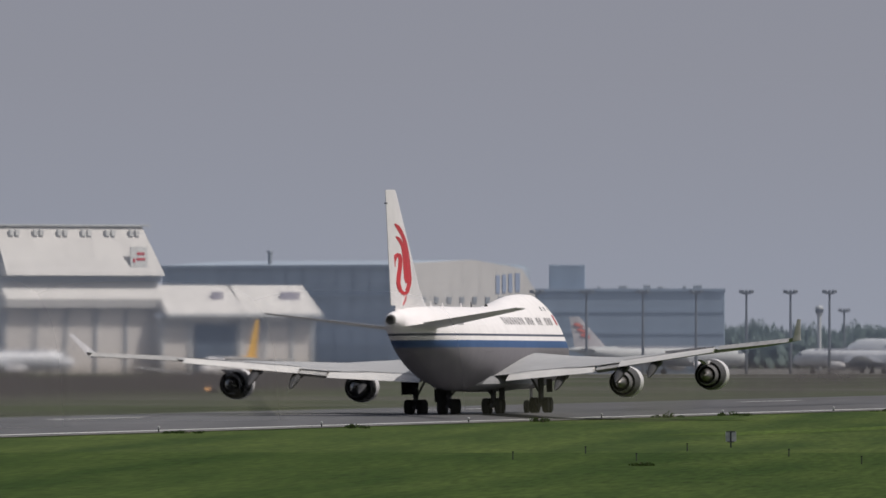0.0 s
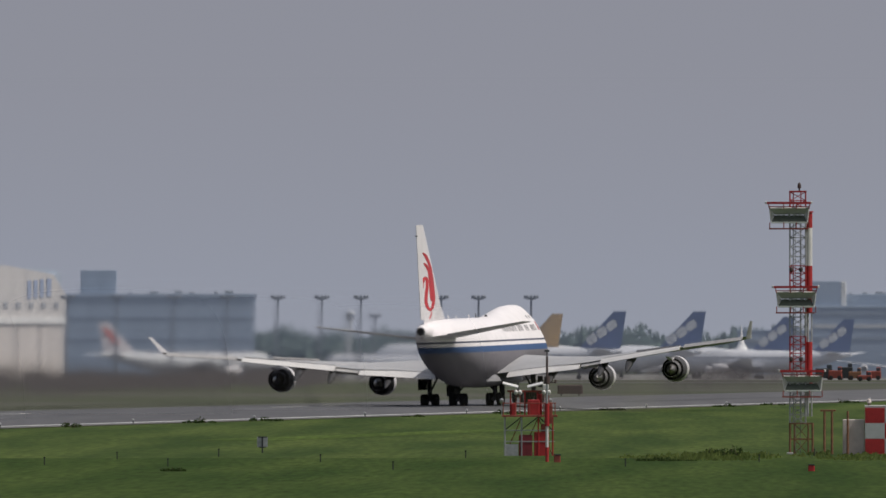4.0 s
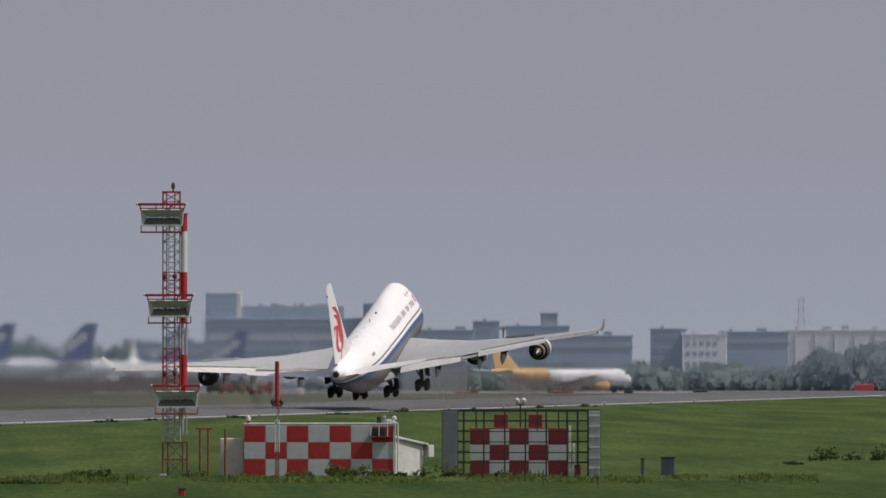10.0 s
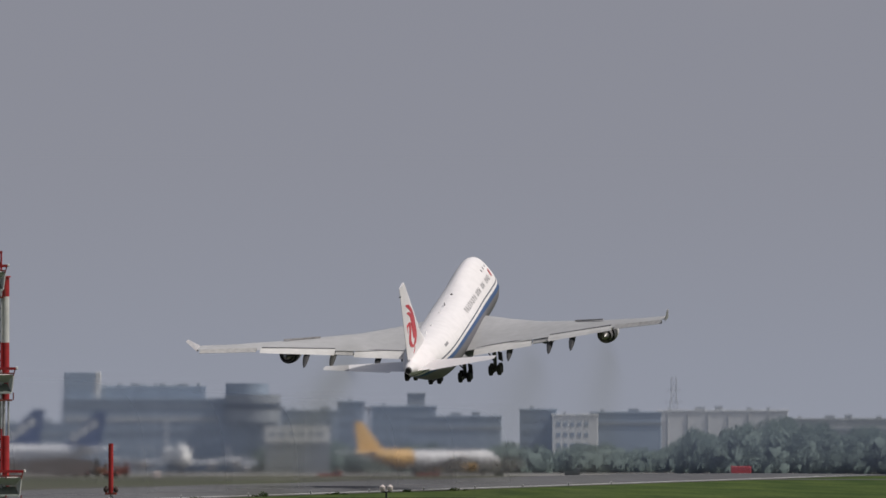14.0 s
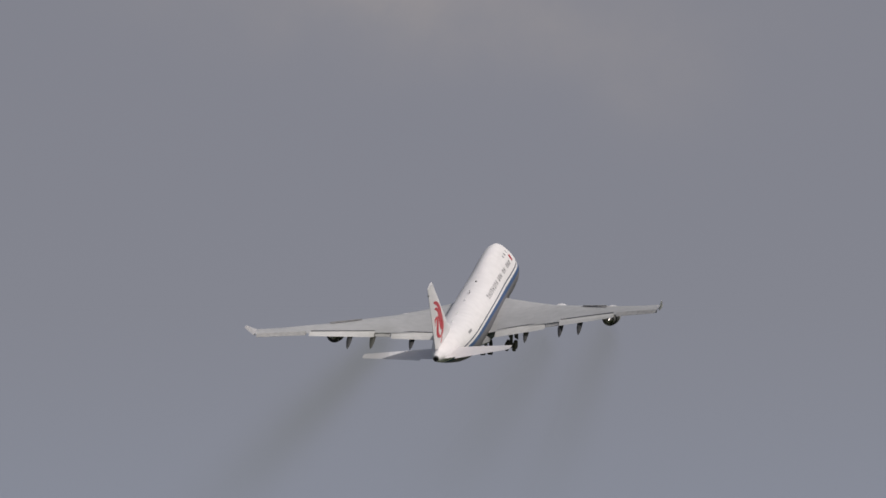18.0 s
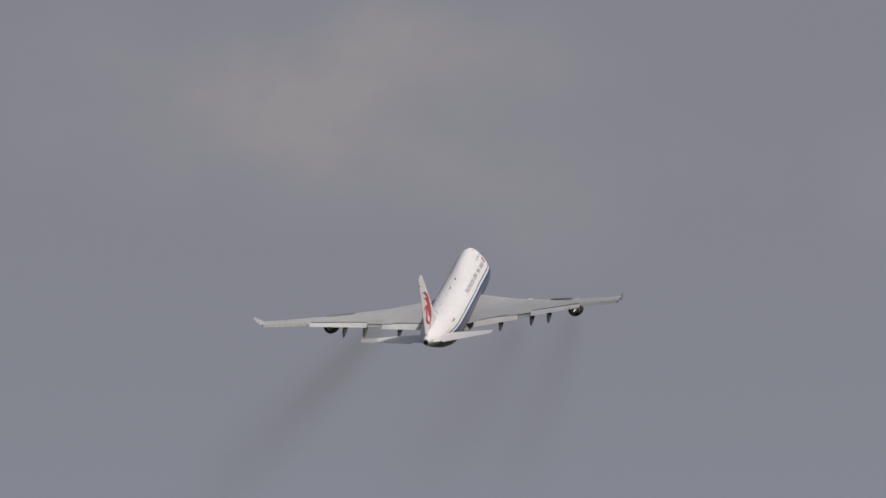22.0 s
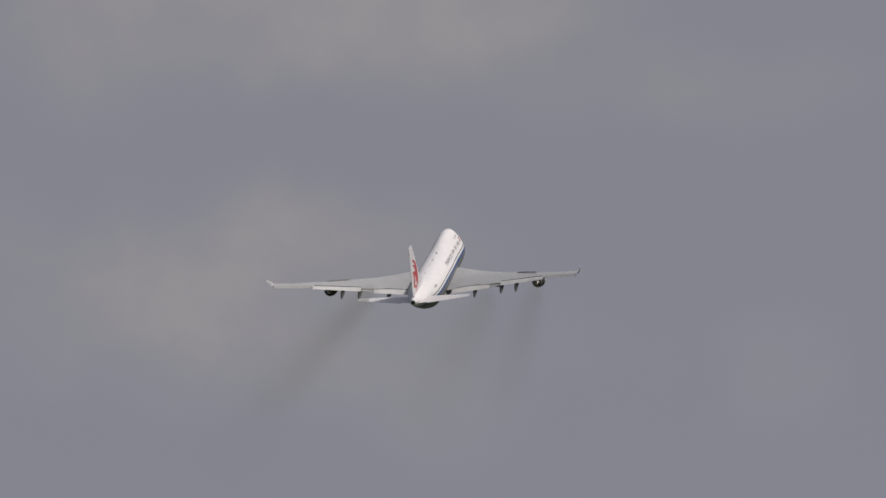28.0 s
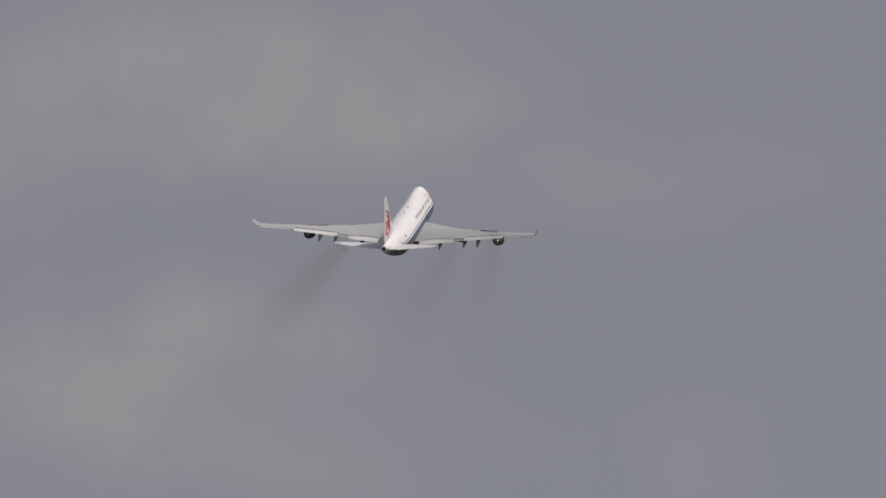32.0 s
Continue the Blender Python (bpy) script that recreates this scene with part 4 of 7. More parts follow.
def weather_station():
    root = thing("instrument_platform", spot(-9.6, 912), "red steel instrument platform with cabinets and tilted panels", "instrument platform")
    b = Build()
    for x in (-1.55, -0.5, 0.55, 1.45):
        part("leg", Build().tube((x, -0.6, 0), (x, -0.6, 2.5), 0.05, n=6), RED_PAINT if x > 0 else GALV, root)
        part("leg", Build().tube((x, 0.8, 0), (x, 0.8, 2.5), 0.05, n=6), RUST_RED, root)
    part("deck", Build().box((0, 0.1, 2.5), (3.5, 1.8, 0.12), 0, 0.02), RUST_RED, root, "dark red platform deck")
    for z in (0.9, 1.6):
        part("brace", Build().box((0, -0.6, z), (3.1, 0.06, 0.06)), GALV, root)
    for x, z, w, hh, m in ((0.25, 3.05, 0.75, 0.95, RED_PAINT), (1.25, 2.95, 0.35, 0.8, RUST_RED), (-1.0, 2.9, 0.3, 0.75, RED_PAINT), (-0.25, 0.66, 0.85, 1.32, CRIMSON), (0.75, 0.75, 0.95, 1.5, RED_PAINT), (0.95, 1.75, 0.5, 0.5, RUST_RED)):
        part("cabinet", Build().box((x, -0.3, z), (w, 0.6, hh), 0, 0.04), m, root, "red instrument cabinet")
    for x in (-1.2, -0.3, 0.5, 1.05):
        part("stanchion", Build().tube((x, -0.2, 2.5), (x, -0.2, 4.1), 0.05, n=6), RED_PAINT, root)
    part("beam", Build().box((-0.1, -0.2, 4.05), (2.6, 0.12, 0.12), 0, 0.02), RUST_RED, root)
    for x, tilt in ((-1.2, 14), (0.35, -14)):
        part("panel", Build().box((0, 0, 0), (1.0, 0.6, 0.07), 0, 0.02), OFF_WHITE, root, "tilted pale panel", at=pose(x, -0.2, 4.45, 12, tilt, 0))
    for x in (-1.75, 1.3):
        b = Build().tube((x, -0.4, 2.5), (x, -0.4, 3.3), 0.03, n=6).spin([(0, 0.05), (0.12, 0.13), (0.28, 0.13), (0.36, 0.02)], (x, -0.4, 3.25), "z", 8)
        part("sensor_head", b, GALV, root, "", True)
    for x in (-0.85, -0.6, 0.9, 1.2):
        part("lamp_stem", Build().tube((x, -0.5, 2.55), (x, -0.5, 3.85), 0.028, n=5), RUST_RED, root)
        part("lamp_globe", Build().spin([(0, 0.05), (0.1, 0.13), (0.22, 0.13), (0.32, 0.03)], (x, -0.5, 3.82), "z", 10), OFF_WHITE, root, "small white lamp globe", True)
    for xa, xb in ((-1.5, -0.55), (-0.5, 0.5), (1.4, 0.6)):
        part("brace", Build().tube((xa, -0.6, 1.65), (xb, -0.6, 2.42), 0.035, n=5), FRAME_DARK, root, "dark diagonal brace")
        part("brace", Build().tube((xa, 0.8, 0.1), (xb, 0.8, 2.3), 0.03, n=5), RUST_RED, root)
    for x in (-1.65, -0.9, 0.0, 1.6):
        part("guard_post", Build().tube((x, -0.75, 2.5), (x, -0.75, 3.35), 0.03, n=5), RUST_RED, root)
    part("guard_rail", Build().tube((-1.7, -0.75, 3.3), (1.65, -0.75, 3.3), 0.03, n=5), RUST_RED, root)
    part("floodlight", Build().box((1.0, -0.3, 4.35), (0.4, 0.3, 0.3), 0, 0.05), OFF_WHITE, root)
    part("grey_cabinet", Build().box((-1.15, -0.3, 0.36), (0.9, 0.6, 0.72), 0, 0.04), GALV, root, "grey steel cabinet")
    part("cabinet", Build().box((0.62, 0.1, 3.15), (0.34, 0.4, 1.45), 0, 0.04), RED_PAINT, root, "tall narrow red cabinet")
    mast = thing("wind_mast", spot(-8.4, 862), "slim red, white and grey wind mast", "mast")
    bands = ((0, 0.9, RED_PAINT, 0.10), (0.9, 2.15, OFF_WHITE, 0.09), (2.15, 3.5, RED_PAINT, 0.15), (3.5, 4.65, GALV, 0.06), (4.65, 5.1, DARK_BROWN, 0.18), (5.1, 6.3, DARK_BROWN, 0.07))
    for z0, z1, m, r in bands:
        part("band", Build().tube((0, 0, z0), (0, 0, z1), r, r * 0.96, 10), m, mast, "", True)
    part("wind_cup", Build().tube((0, 0, 6.3), (0, 0, 6.6), 0.03).box((0, 0, 6.62), (0.3, 0.06, 0.12), 0, 0.02), FRAME_DARK, mast)
    part("side_arm", Build().box((0.25, 0, 4.75), (0.6, 0.05, 0.05)).box((0.5, 0, 4.8), (0.12, 0.1, 0.22), 0, 0.02), DARK_BROWN, mast)
    part("sleeve_panel", Build().box((0.22, 0, 2.85), (0.20, 0.12, 1.1), 0, 0.03), RUST_RED, mast)


weather_station()


def small_box(bearing, d, s, z, mat, name, label, category, leg=True):
    root = thing(name, spot(bearing, d), label, category)
    part("body", Build().box((0, 0, z + s[2] / 2), s, 0, 0.05), mat, root)
    if leg:
        for x in (-s[0] * 0.3, s[0] * 0.3):
            part("leg", Build().tube((x, 0, -0.02), (x, 0, z + 0.02), 0.045, n=6), GALV, root)
    part("lid", Build().box((0, 0, z + s[2] + 0.03), (s[0] * 1.08, s[1] * 1.08, 0.06), 0, 0.02), FRAME_DARK, root)


def grass_board():
    root = thing("marker_board", spot(-28.0, 935), "pale grey marker board on a dark post", "sign")
    part("post", Build().tube((0, 0, -0.05), (0, 0, 1.05), 0.05, n=6), FRAME_DARK, root)
    part("board", Build().box((0, 0.08, 0.70), (0.68, 0.05, 0.62), 0, 0.02), GALV, root)
    for z, w in ((1.02, 0.58), (0.37, 0.44)):
        part("crossbar", Build().box((0, -0.02, z), (w, 0.06, 0.07), 0, 0.02), FRAME_DARK, root)


grass_board()
small_box(9.8, 800, (0.36, 0.3, 0.32), 0.04, RED_PAINT, "marker_box", "small red marker box in the grass", "marker box", False)
small_box(-7.7, 858, (0.4, 0.3, 0.42), 0.04, RUST_RED, "marker_box", "small red marker box in the grass", "marker box", False)
small_box(40.5, 925, (0.8, 0.5, 1.0), 0.06, CABINET_BLUE, "control_cabinet", "dark blue-grey control cabinet in the grass", "cabinet", False)
small_box(38.9, 930, (0.22, 0.2, 0.9), 0.05, CABINET_BLUE, "control_post", "slim grey control post in the grass", "post", False)


def edge_lights():
    base = None
    for k in range(22):
        p = by_runway(-900 + k * 60, 2.2, 0.06)
        if base is None:
            base = thing("edge_light", Matrix.Translation(p), "small runway edge light on a short stem", "runway light", "runway edge lights")
            part("stem", Build().tube((0, 0, 0), (0, 0, 0.26), 0.05, n=6), FRAME_DARK, base)
            part("lens", Build().spin([(0, 0.07), (0.06, 0.11), (0.16, 0.09), (0.2, 0.02)], (0, 0, 0.25), "z", 8), PALE_GREY, base, "", True)
        else:
            copy_thing(base, Matrix.Translation(p))
    stake = None
    for bb, d in ((-43, 840), (-38, 880), (-34.5, 830), (-31, 905), (-24, 860), (-19, 810), (-14, 890), (-3, 830), (6.2, 860), (10, 905), (36, 860), (45, 870)):
        if stake is None:
            stake = thing("marker_stake", spot(bb, d), "thin dark stake standing in the grass", "stake", "stakes in the grass")
            part("stake_shaft", Build().tube((0, 0, 0), (0, 0, 0.45), 0.035, n=5), FRAME_DARK, stake)
            part("cap", Build().box((0, 0, 0.47), (0.12, 0.12, 0.06)), FRAME_DARK, stake)
        else:
            copy_thing(stake, spot(bb, d))


edge_lights()


# ---- aircraft ----
def hull_ring(s, prof, n=28):
    """A cross-section of the hull at station s (metres behind the nose)."""
    top, bot, w, hump = (float(np.interp(s, prof["s"], prof[k])) for k in ("top", "bot", "w", "hump"))
    zc = bot + (top - bot) * (0.5 - 0.06 * hump / 0.3)
    pts = []
    for i in range(n):
        a = 2 * math.pi * i / n
        c = math.cos(a)
        x = w * math.sin(a) * (1 - hump * max(0.0, c))
        pts.append((x, -s, zc + ((top - zc) if c > 0 else (zc - bot)) * c))
    return pts


def hull_side(s, z, prof):
    """Half width of the hull at station s and height z."""
    top, bot, w, hump = (float(np.interp(s, prof["s"], prof[k])) for k in ("top", "bot", "w", "hump"))
    zc = bot + (top - bot) * (0.5 - 0.06 * hump / 0.3)
    c = max(-1.0, min(1.0, (z - zc) / ((top - zc) if z > zc else (zc - bot))))
    return w * math.sqrt(max(0.0, 1 - c * c)) * (1 - hump * max(0.0, c))


JUMBO = {"s": (0, 0.35, 1.0, 2.2, 4, 6.5, 9, 13, 17, 20, 23, 27, 32, 44, 48, 52, 56, 60, 64, 67, 68.6),
         "top": (5.2, 6.0, 6.8, 7.8, 9.0, 10.0, 10.4, 10.42, 10.3, 10.05, 9.7, 9.3, 9.2, 9.2, 9.2, 9.18, 9.15, 9.1, 8.95, 8.7, 8.45),
         "bot": (4.7, 3.9, 3.4, 2.9, 2.5, 2.25, 2.15, 2.1, 2.1, 2.1, 2.1, 2.1, 2.1, 2.1, 2.45, 3.2, 4.15, 5.15, 6.2, 7.05, 7.5),
         "w": (0.25, 0.95, 1.5, 2.15, 2.75, 3.1, 3.22, 3.25, 3.25, 3.25, 3.25, 3.25, 3.25, 3.25, 3.2, 3.0, 2.6, 2.05, 1.4, 0.85, 0.45),
         "hump": (0, 0.05, 0.1, 0.2, 0.28, 0.3, 0.3, 0.3, 0.3, 0.26, 0.16, 0.04, 0, 0, 0, 0, 0, 0, 0, 0, 0)}
TWIN = {"s": (0, 0.3, 1.0, 2.2, 4, 6, 8, 30, 34, 38, 42, 45, 47),
        "top": (3.6, 4.2, 4.9, 5.7, 6.3, 6.5, 6.55, 6.55, 6.55, 6.5, 6.4, 6.3, 6.1),
        "bot": (3.2, 2.7, 2.3, 2.0, 1.85, 1.8, 1.8, 1.8, 2.2, 3.2, 4.3, 5.1, 5.5),
        "w": (0.2, 0.8, 1.3, 1.8, 2.2, 2.35, 2.4, 2.4, 2.35, 2.0, 1.3, 0.75, 0.35),
        "hump": (0, 0, 0, 0, 0, 0, 0, 0, 0, 0, 0, 0, 0)}


def aerofoil(s0, s1, x, z, thick, n=9):
    """A closed wing section running from the leading edge at station s0 to s1."""
    up, dn = [], []
    for i in range(n):
        c = (1 - math.cos(math.pi * i / (n - 1))) / 2
        t = thick * (1.45 * math.sqrt(max(c, 0)) - 0.6 * c - 0.85 * c * c)
        y = -(s0 + (s1 - s0) * c)
        up.append((x, y, z + t * 0.55))
        dn.append((x, y, z - t * 0.45))
    return up + dn[-2:0:-1]


def fin_section(s0, s1, z, half, n=9):
    a, b = [], []
    for i in range(n):
        c = (1 - math.cos(math.pi * i / (n - 1))) / 2
        t = half * (1.45 * math.sqrt(max(c, 0)) - 0.6 * c - 0.85 * c * c) * 1.6
        y = -(s0 + (s1 - s0) * c)
        a.append((t, y, z))
        b.append((-t, y, z))
    return a + b[-2:0:-1]


def ribbon(points, width, xs, squash=1.0):
    """A thin raised strip along points (station, height) at side distance xs(station, height)."""
    b = Build()
    rows = []
    for i, (s, z) in enumerate(points):
        s2, z2 = points[min(i + 1, len(points) - 1)]
        s1, z1 = points[max(i - 1, 0)]
        d = Vector(((s2 - s1) * squash, z2 - z1)).normalized()
        k = min(1.0, 1.9 * math.sin(math.pi * (0.06 + 0.88 * i / (len(points) - 1))))
        nx, nz = -d.y * width * k / 2 / squash, d.x * width * k / 2
        rows.append(((s + nx, z + nz), (s - nx, z - nz)))
    v = []
    for (a, c) in rows:
        for (s, z) in (a, c):
            v.append((xs(s, z), -s, z))
        for (s, z) in (a, c):
            v.append((xs(s, z) - math.copysign(0.05, xs(s, z)), -s, z))
    f = []
    for i in range(len(rows) - 1):
        k, m = 4 * i, 4 * i + 4
        f += [(k, k + 1, m + 1, m), (k, m, m + 2, k + 2), (k + 1, k + 3, m + 3, m + 1)]
    return b.add(v, f)


def side_patch(s0, s1, z0, z1, side, prof, lift=0.03, n=4):
    """A marking laid on the hull's side."""
    b = Build()
    pts = []
    for i in range(n + 1):
        s = s0 + (s1 - s0) * i / n
        for j in range(n + 1):
            z = z0 + (z1 - z0) * j / n
            pts.append((side * (hull_side(s, z, prof) + lift), -s, z))
    m = n + 1
    return b.add(pts, [(i * m + j, (i + 1) * m + j, (i + 1) * m + j + 1, i * m + j + 1) for i in range(n) for j in range(n)])


def nacelle(parent, x, s, z, r, length, mat, at):
    """An engine pod hung under a wing: cowl, core nozzle, tail cone and pylon."""
    part("engine_cowl", Build().spin([(0, r * 0.80), (-0.05 * length, r * 0.90), (-0.16 * length, r * 0.98), (-0.28 * length, r * 1.02), (-0.50 * length, r * 1.01), (-0.50 * length, r * 0.95), (-0.2 * length, r * 0.78), (-0.02 * length, r * 0.76)],
                                     (x, -s, z), "y", 28, False), mat, parent, "white engine cowl", True, at)
    part("thrust_reverser", Build().spin([(-0.45 * length, r * 0.97), (-0.62 * length, r * 0.94), (-0.82 * length, r * 0.86), (-0.82 * length, r * 0.82), (-0.60 * length, r * 0.84), (-0.42 * length, r * 0.80)],
                                         (x, -s, z), "y", 28, False), REVERSER, parent, "dark grey reverser sleeve", True, at)
    part("engine_core", Build().spin([(-0.40 * length, r * 0.80), (-0.75 * length, r * 0.74), (-0.98 * length, r * 0.60), (-0.98 * length, r * 0.56), (-0.75 * length, r * 0.52)],
                                     (x, -s, z), "y", 20), NOZZLE, parent, "sooty core nozzle", True, at)
    part("exhaust_cone", Build().spin([(-0.72 * length, r * 0.50), (-0.95 * length, r * 0.46), (-1.12 * length, r * 0.24), (-1.2 * length, 0.03)], (x, -s, z), "y", 14), ENGINE_METAL, parent, "bare metal exhaust cone", True, at)
    part("fan_face", Build().spin([(-0.16 * length, r * 0.76), (-0.18 * length, r * 0.2), (-0.08 * length, 0.03)], (x, -s, z), "y", 20), ENGINE_DARK, parent, "", False, at)


def bogie(root, x, s, top):
    """A main landing gear leg with its truck of four wheels; pivots at the wing root."""
    leg = part("main_gear", Build().tube((0, 0, 0), (0, 0, -top + 0.75), 0.27, 0.22, 10).tube((0.0, 0.9, -0.4), (0, 0.1, -top + 1.3), 0.13, n=8).tube((0, -0.9, -0.3), (0, -0.1, -top + 1.6), 0.11, n=8)
               .box((0, 0, -top + 0.68), (0.36, 1.9, 0.34), 0, 0.05).tube((0.95 if x < 0 else -0.95, 0.2, -0.1), (0, 0.1, -top + 1.45), 0.10, n=8), GEAR_STEEL, root, "dark steel landing gear leg", True, pose(x, -s, top))
    part("gear_door", Build().box((0.75 if x > 0 else -0.75, 0, -0.95), (0.07, 1.5, 1.15), 0.5 if x > 0 else -0.5, 0.02), FAIRING, leg, "dark gear door")
    tyre = mesh_of("tyre", Build().spin([(-0.25, 0.36), (-0.25, 0.58), (-0.17, 0.67), (0.17, 0.67), (0.25, 0.58), (0.25, 0.36)], (0, 0, 0), "x", 20), TYRE, True)
    for dx in (-0.56, 0.56):
        for dy in (-0.74, 0.74):
            part("wheel", tyre, None, leg, "", False, pose(dx, dy, -top + 0.67))
    for dy in (0.74, -0.74):
        part("axle", Build().tube((-0.7, dy, -top + 0.67), (0.7, dy, -top + 0.67), 0.1, n=8), ENGINE_METAL, leg)
    return leg


def freighter():
    """The departing four-engined freighter. Origin on the ground under station 33; nose along +y."""
    root = thing("cargo_aircraft", pose(0, 0, 0), "white four-engined cargo jet with blue stripes and red tail emblem", "aircraft")
    O = pose(0, 33, 0)
    fine = sorted(set(list(JUMBO["s"]) + [x * 2.0 for x in range(35)]))
    part("fuselage", Build().loft([hull_ring(s, JUMBO, 40) for s in fine if s <= 68.6]), LIVERY, root, "white hull with two blue bands and a grey belly", True, O)
    part("tail_pipe", Build().spin([(0, 0.42), (-0.5, 0.36), (-0.5, 0.26), (-0.2, 0.22)], (0, -68.5, 7.98), "y", 14), ENGINE_DARK, root, "dark exhaust opening in the tail", True, O)
    part("belly_fairing", Build().loft([[(3.0 * k * math.sin(a), -s, 2.55 - 0.60 * k * max(0, math.cos(a)) + 1.2 * max(0, -math.cos(a))) for a in [2 * math.pi * i / 20 for i in range(20)]]
                                        for s, k in ((18.5, 0.35), (21, 0.9), (25, 1.05), (34, 1.08), (38, 0.95), (41.5, 0.3))]), PANEL_GREY, root, "grey wing root fairing", True, O)
    # fin with rudder
    part("fin", Build().loft([fin_section(53.0, 66.6, 8.7, 0.42), fin_section(56.6, 67.0, 10.6, 0.40), fin_section(65.6, 69.05, 18.65, 0.20), fin_section(66.0, 69.05, 18.9, 0.16)]), WHITE_PAINT, root, "white fin", True, O)
    part("rudder", Build().loft([[(0.20, -66.55, 9.2), (0.03, -69.6 + 1.1, 9.2), (-0.03, -69.6 + 1.1, 9.2), (-0.20, -66.55, 9.2)], [(0.10, -68.9, 18.85), (0.02, -69.85, 18.85), (-0.02, -69.85, 18.85), (-0.10, -68.9, 18.85)]]), WHITE_PAINT, root, "", False, O)

    def fx(side):
        def at(q, z):
            s0, s1, half = (float(np.interp(z, (8.7, 10.6, 18.6), k)) for k in ((53.0, 56.6, 65.5), (66.6, 67.0, 69.0), (0.42, 0.40, 0.20)))
            c = min(max((q - s0) / (s1 - s0), 0.0), 1.0)
            return side * (max(0.10, half * (1.45 * math.sqrt(c) - 0.6 * c - 0.85 * c * c) * 1.6) + 0.025)
        return at
    # the emblem: flowing strokes that narrow to their ends
    em = (([(66.89, 16.06), (65.78, 15.75), (64.44, 15.22), (63.22, 14.51), (62.49, 13.47), (62.13, 12.36), (61.92, 11.47), (62.28, 10.87), (63.32, 10.47)], 0.29),
          ([(66.52, 15.0), (65.41, 14.73), (64.25, 14.2), (63.76, 13.36), (63.56, 12.36), (63.33, 11.54), (63.22, 11.09)], 0.25),
          ([(67.02, 12.42), (67.21, 12.87), (66.7, 13.31), (65.69, 13.53), (65.12, 13.18), (65.22, 12.51), (65.6, 11.8), (65.8, 11.09), (65.27, 10.51), (63.99, 10.16), (62.8, 10.36), (62.02, 10.78)], 0.25),
          ([(63.21, 10.03), (63.54, 9.63), (64.23, 9.23)], 0.07))
    for side in (1, -1):
        for pts, wd in em:
            # finer steps between the stroke's turns
            k = np.linspace(0, len(pts) - 1, 3 * len(pts))
            line = [(float(np.interp(i, range(len(pts)), [p[0] for p in pts])), float(np.interp(i, range(len(pts)), [p[1] for p in pts]))) for i in k]
            part("emblem_stroke", ribbon(line, wd, fx(side), 0.2), LOGO_RED, root, "red emblem stroke on the fin", False, O)
        # title blocks on the side
        s = 10.4
        for k in range(18):
            step = 1.17 if k < 10 else 1.25
            if k not in (3, 6):
                # unreadable lettering: a few plain strokes to a letter
                for q, (d0, d1, z0, z1) in enumerate(((0.06, 0.24, 7.68, 8.32), (0.26, 0.52, 7.68 + 0.22 * (k % 3), 7.86 + 0.22 * (k % 3)), (0.54, 0.72, 7.68, 8.32))):
                    part("title_bar", side_patch(s + d0, s + d1, z0, z1, side, JUMBO, 0.03, 2), TITLE_GREY, root, "grey title stroke", False, O)
            s += step + (0.9 if k == 9 else 0.0)
        part("flag_patch", side_patch(7.7, 8.9, 7.7, 8.6, side, JUMBO), LOGO_RED, root, "small red flag patch", False, O)
        part("registration_bar", side_patch(50.8, 53.0, 7.6, 7.9, side, JUMBO), TITLE_GREY, root, "", False, O)
        for k in range(3):
            part("upper_deck_window", side_patch(8.4 + k * 1.7, 8.7 + k * 1.7, 8.95, 9.3, side, JUMBO), GLASS_DARK, root, "", False, O)
        part("cargo_door", side_patch(41.0, 44.6, 5.3, 8.4, side, JUMBO, 0.015), LIVERY, root, "", False, O)
        part("cockpit_window", side_patch(2.6, 4.2, 8.15, 8.65, side, JUMBO), GLASS_DARK, root, "dark cockpit glazing", False, O)
    part("tail_lamp", Build().box((0, -69.75, 17.75), (0.24, 0.3, 0.10), 0, 0.03), FRAME_DARK, root, "small dark lamp on the rudder", False, O)
    for q, hgt in ((38.0, 0.45), (46.0, 0.4), (51.0, 0.5)):
        part("antenna_blade", Build().loft([fin_section(q, q + 0.7, 9.1, 0.05), fin_section(q + 0.3, q + 0.75, 9.1 + hgt, 0.03)]), WHITE_PAINT, root, "", False, O)
    part("beacon", Build().spin([(0, 0.16), (0.12, 0.14), (0.22, 0.03)], (0, -27.5, 9.28), "z", 10), FRAME_DARK, root, "", True, O)
    part("antenna_blade", Build().loft([fin_section(33.5, 34.3, 9.15, 0.04), fin_section(33.9, 34.4, 9.65, 0.02)]), DARK_METAL, root, "", False, O)

    # wings hinge a little at the root as the load comes on them
    wings = []
    for side in (1, -1):
        px, pz = side * 3.2, 3.5
        piv = pose(px, 5, pz)
        inv = pose(-px, 28, -pz)

        def sec(y, le, te, z, th):
            # the outer wing is twisted nose down
            wash = 0.05 * max(0.0, y - 5) / 25
            rig = 0.10 * max(0.0, 1 - y / 22)
            return [(p[0], p[1], p[2] + (-p[1] - (le + te) / 2) * wash + (te + p[1]) * rig) for p in aerofoil(le, te, side * y, z, th)]
        wing = part("wing", Build().loft([sec(1.5, 18.6, 36.8, 3.3, 1.9), sec(3.2, 20.0, 36.9, 3.45, 1.75), sec(7.5, 23.9, 37.2, 3.85, 1.35), sec(12.0, 27.9, 38.6, 4.25, 1.0),
                                          sec(20.8, 35.6, 43.1, 5.4, 0.72), sec(27.5, 41.6, 46.8, 6.2, 0.5), sec(30.6, 44.5, 48.6, 6.7, 0.36)]), WING_GREY, root, "long swept grey wing", True, piv @ Matrix.Identity(4))
        wing.data.transform(inv)
        wings.append((wing, piv))
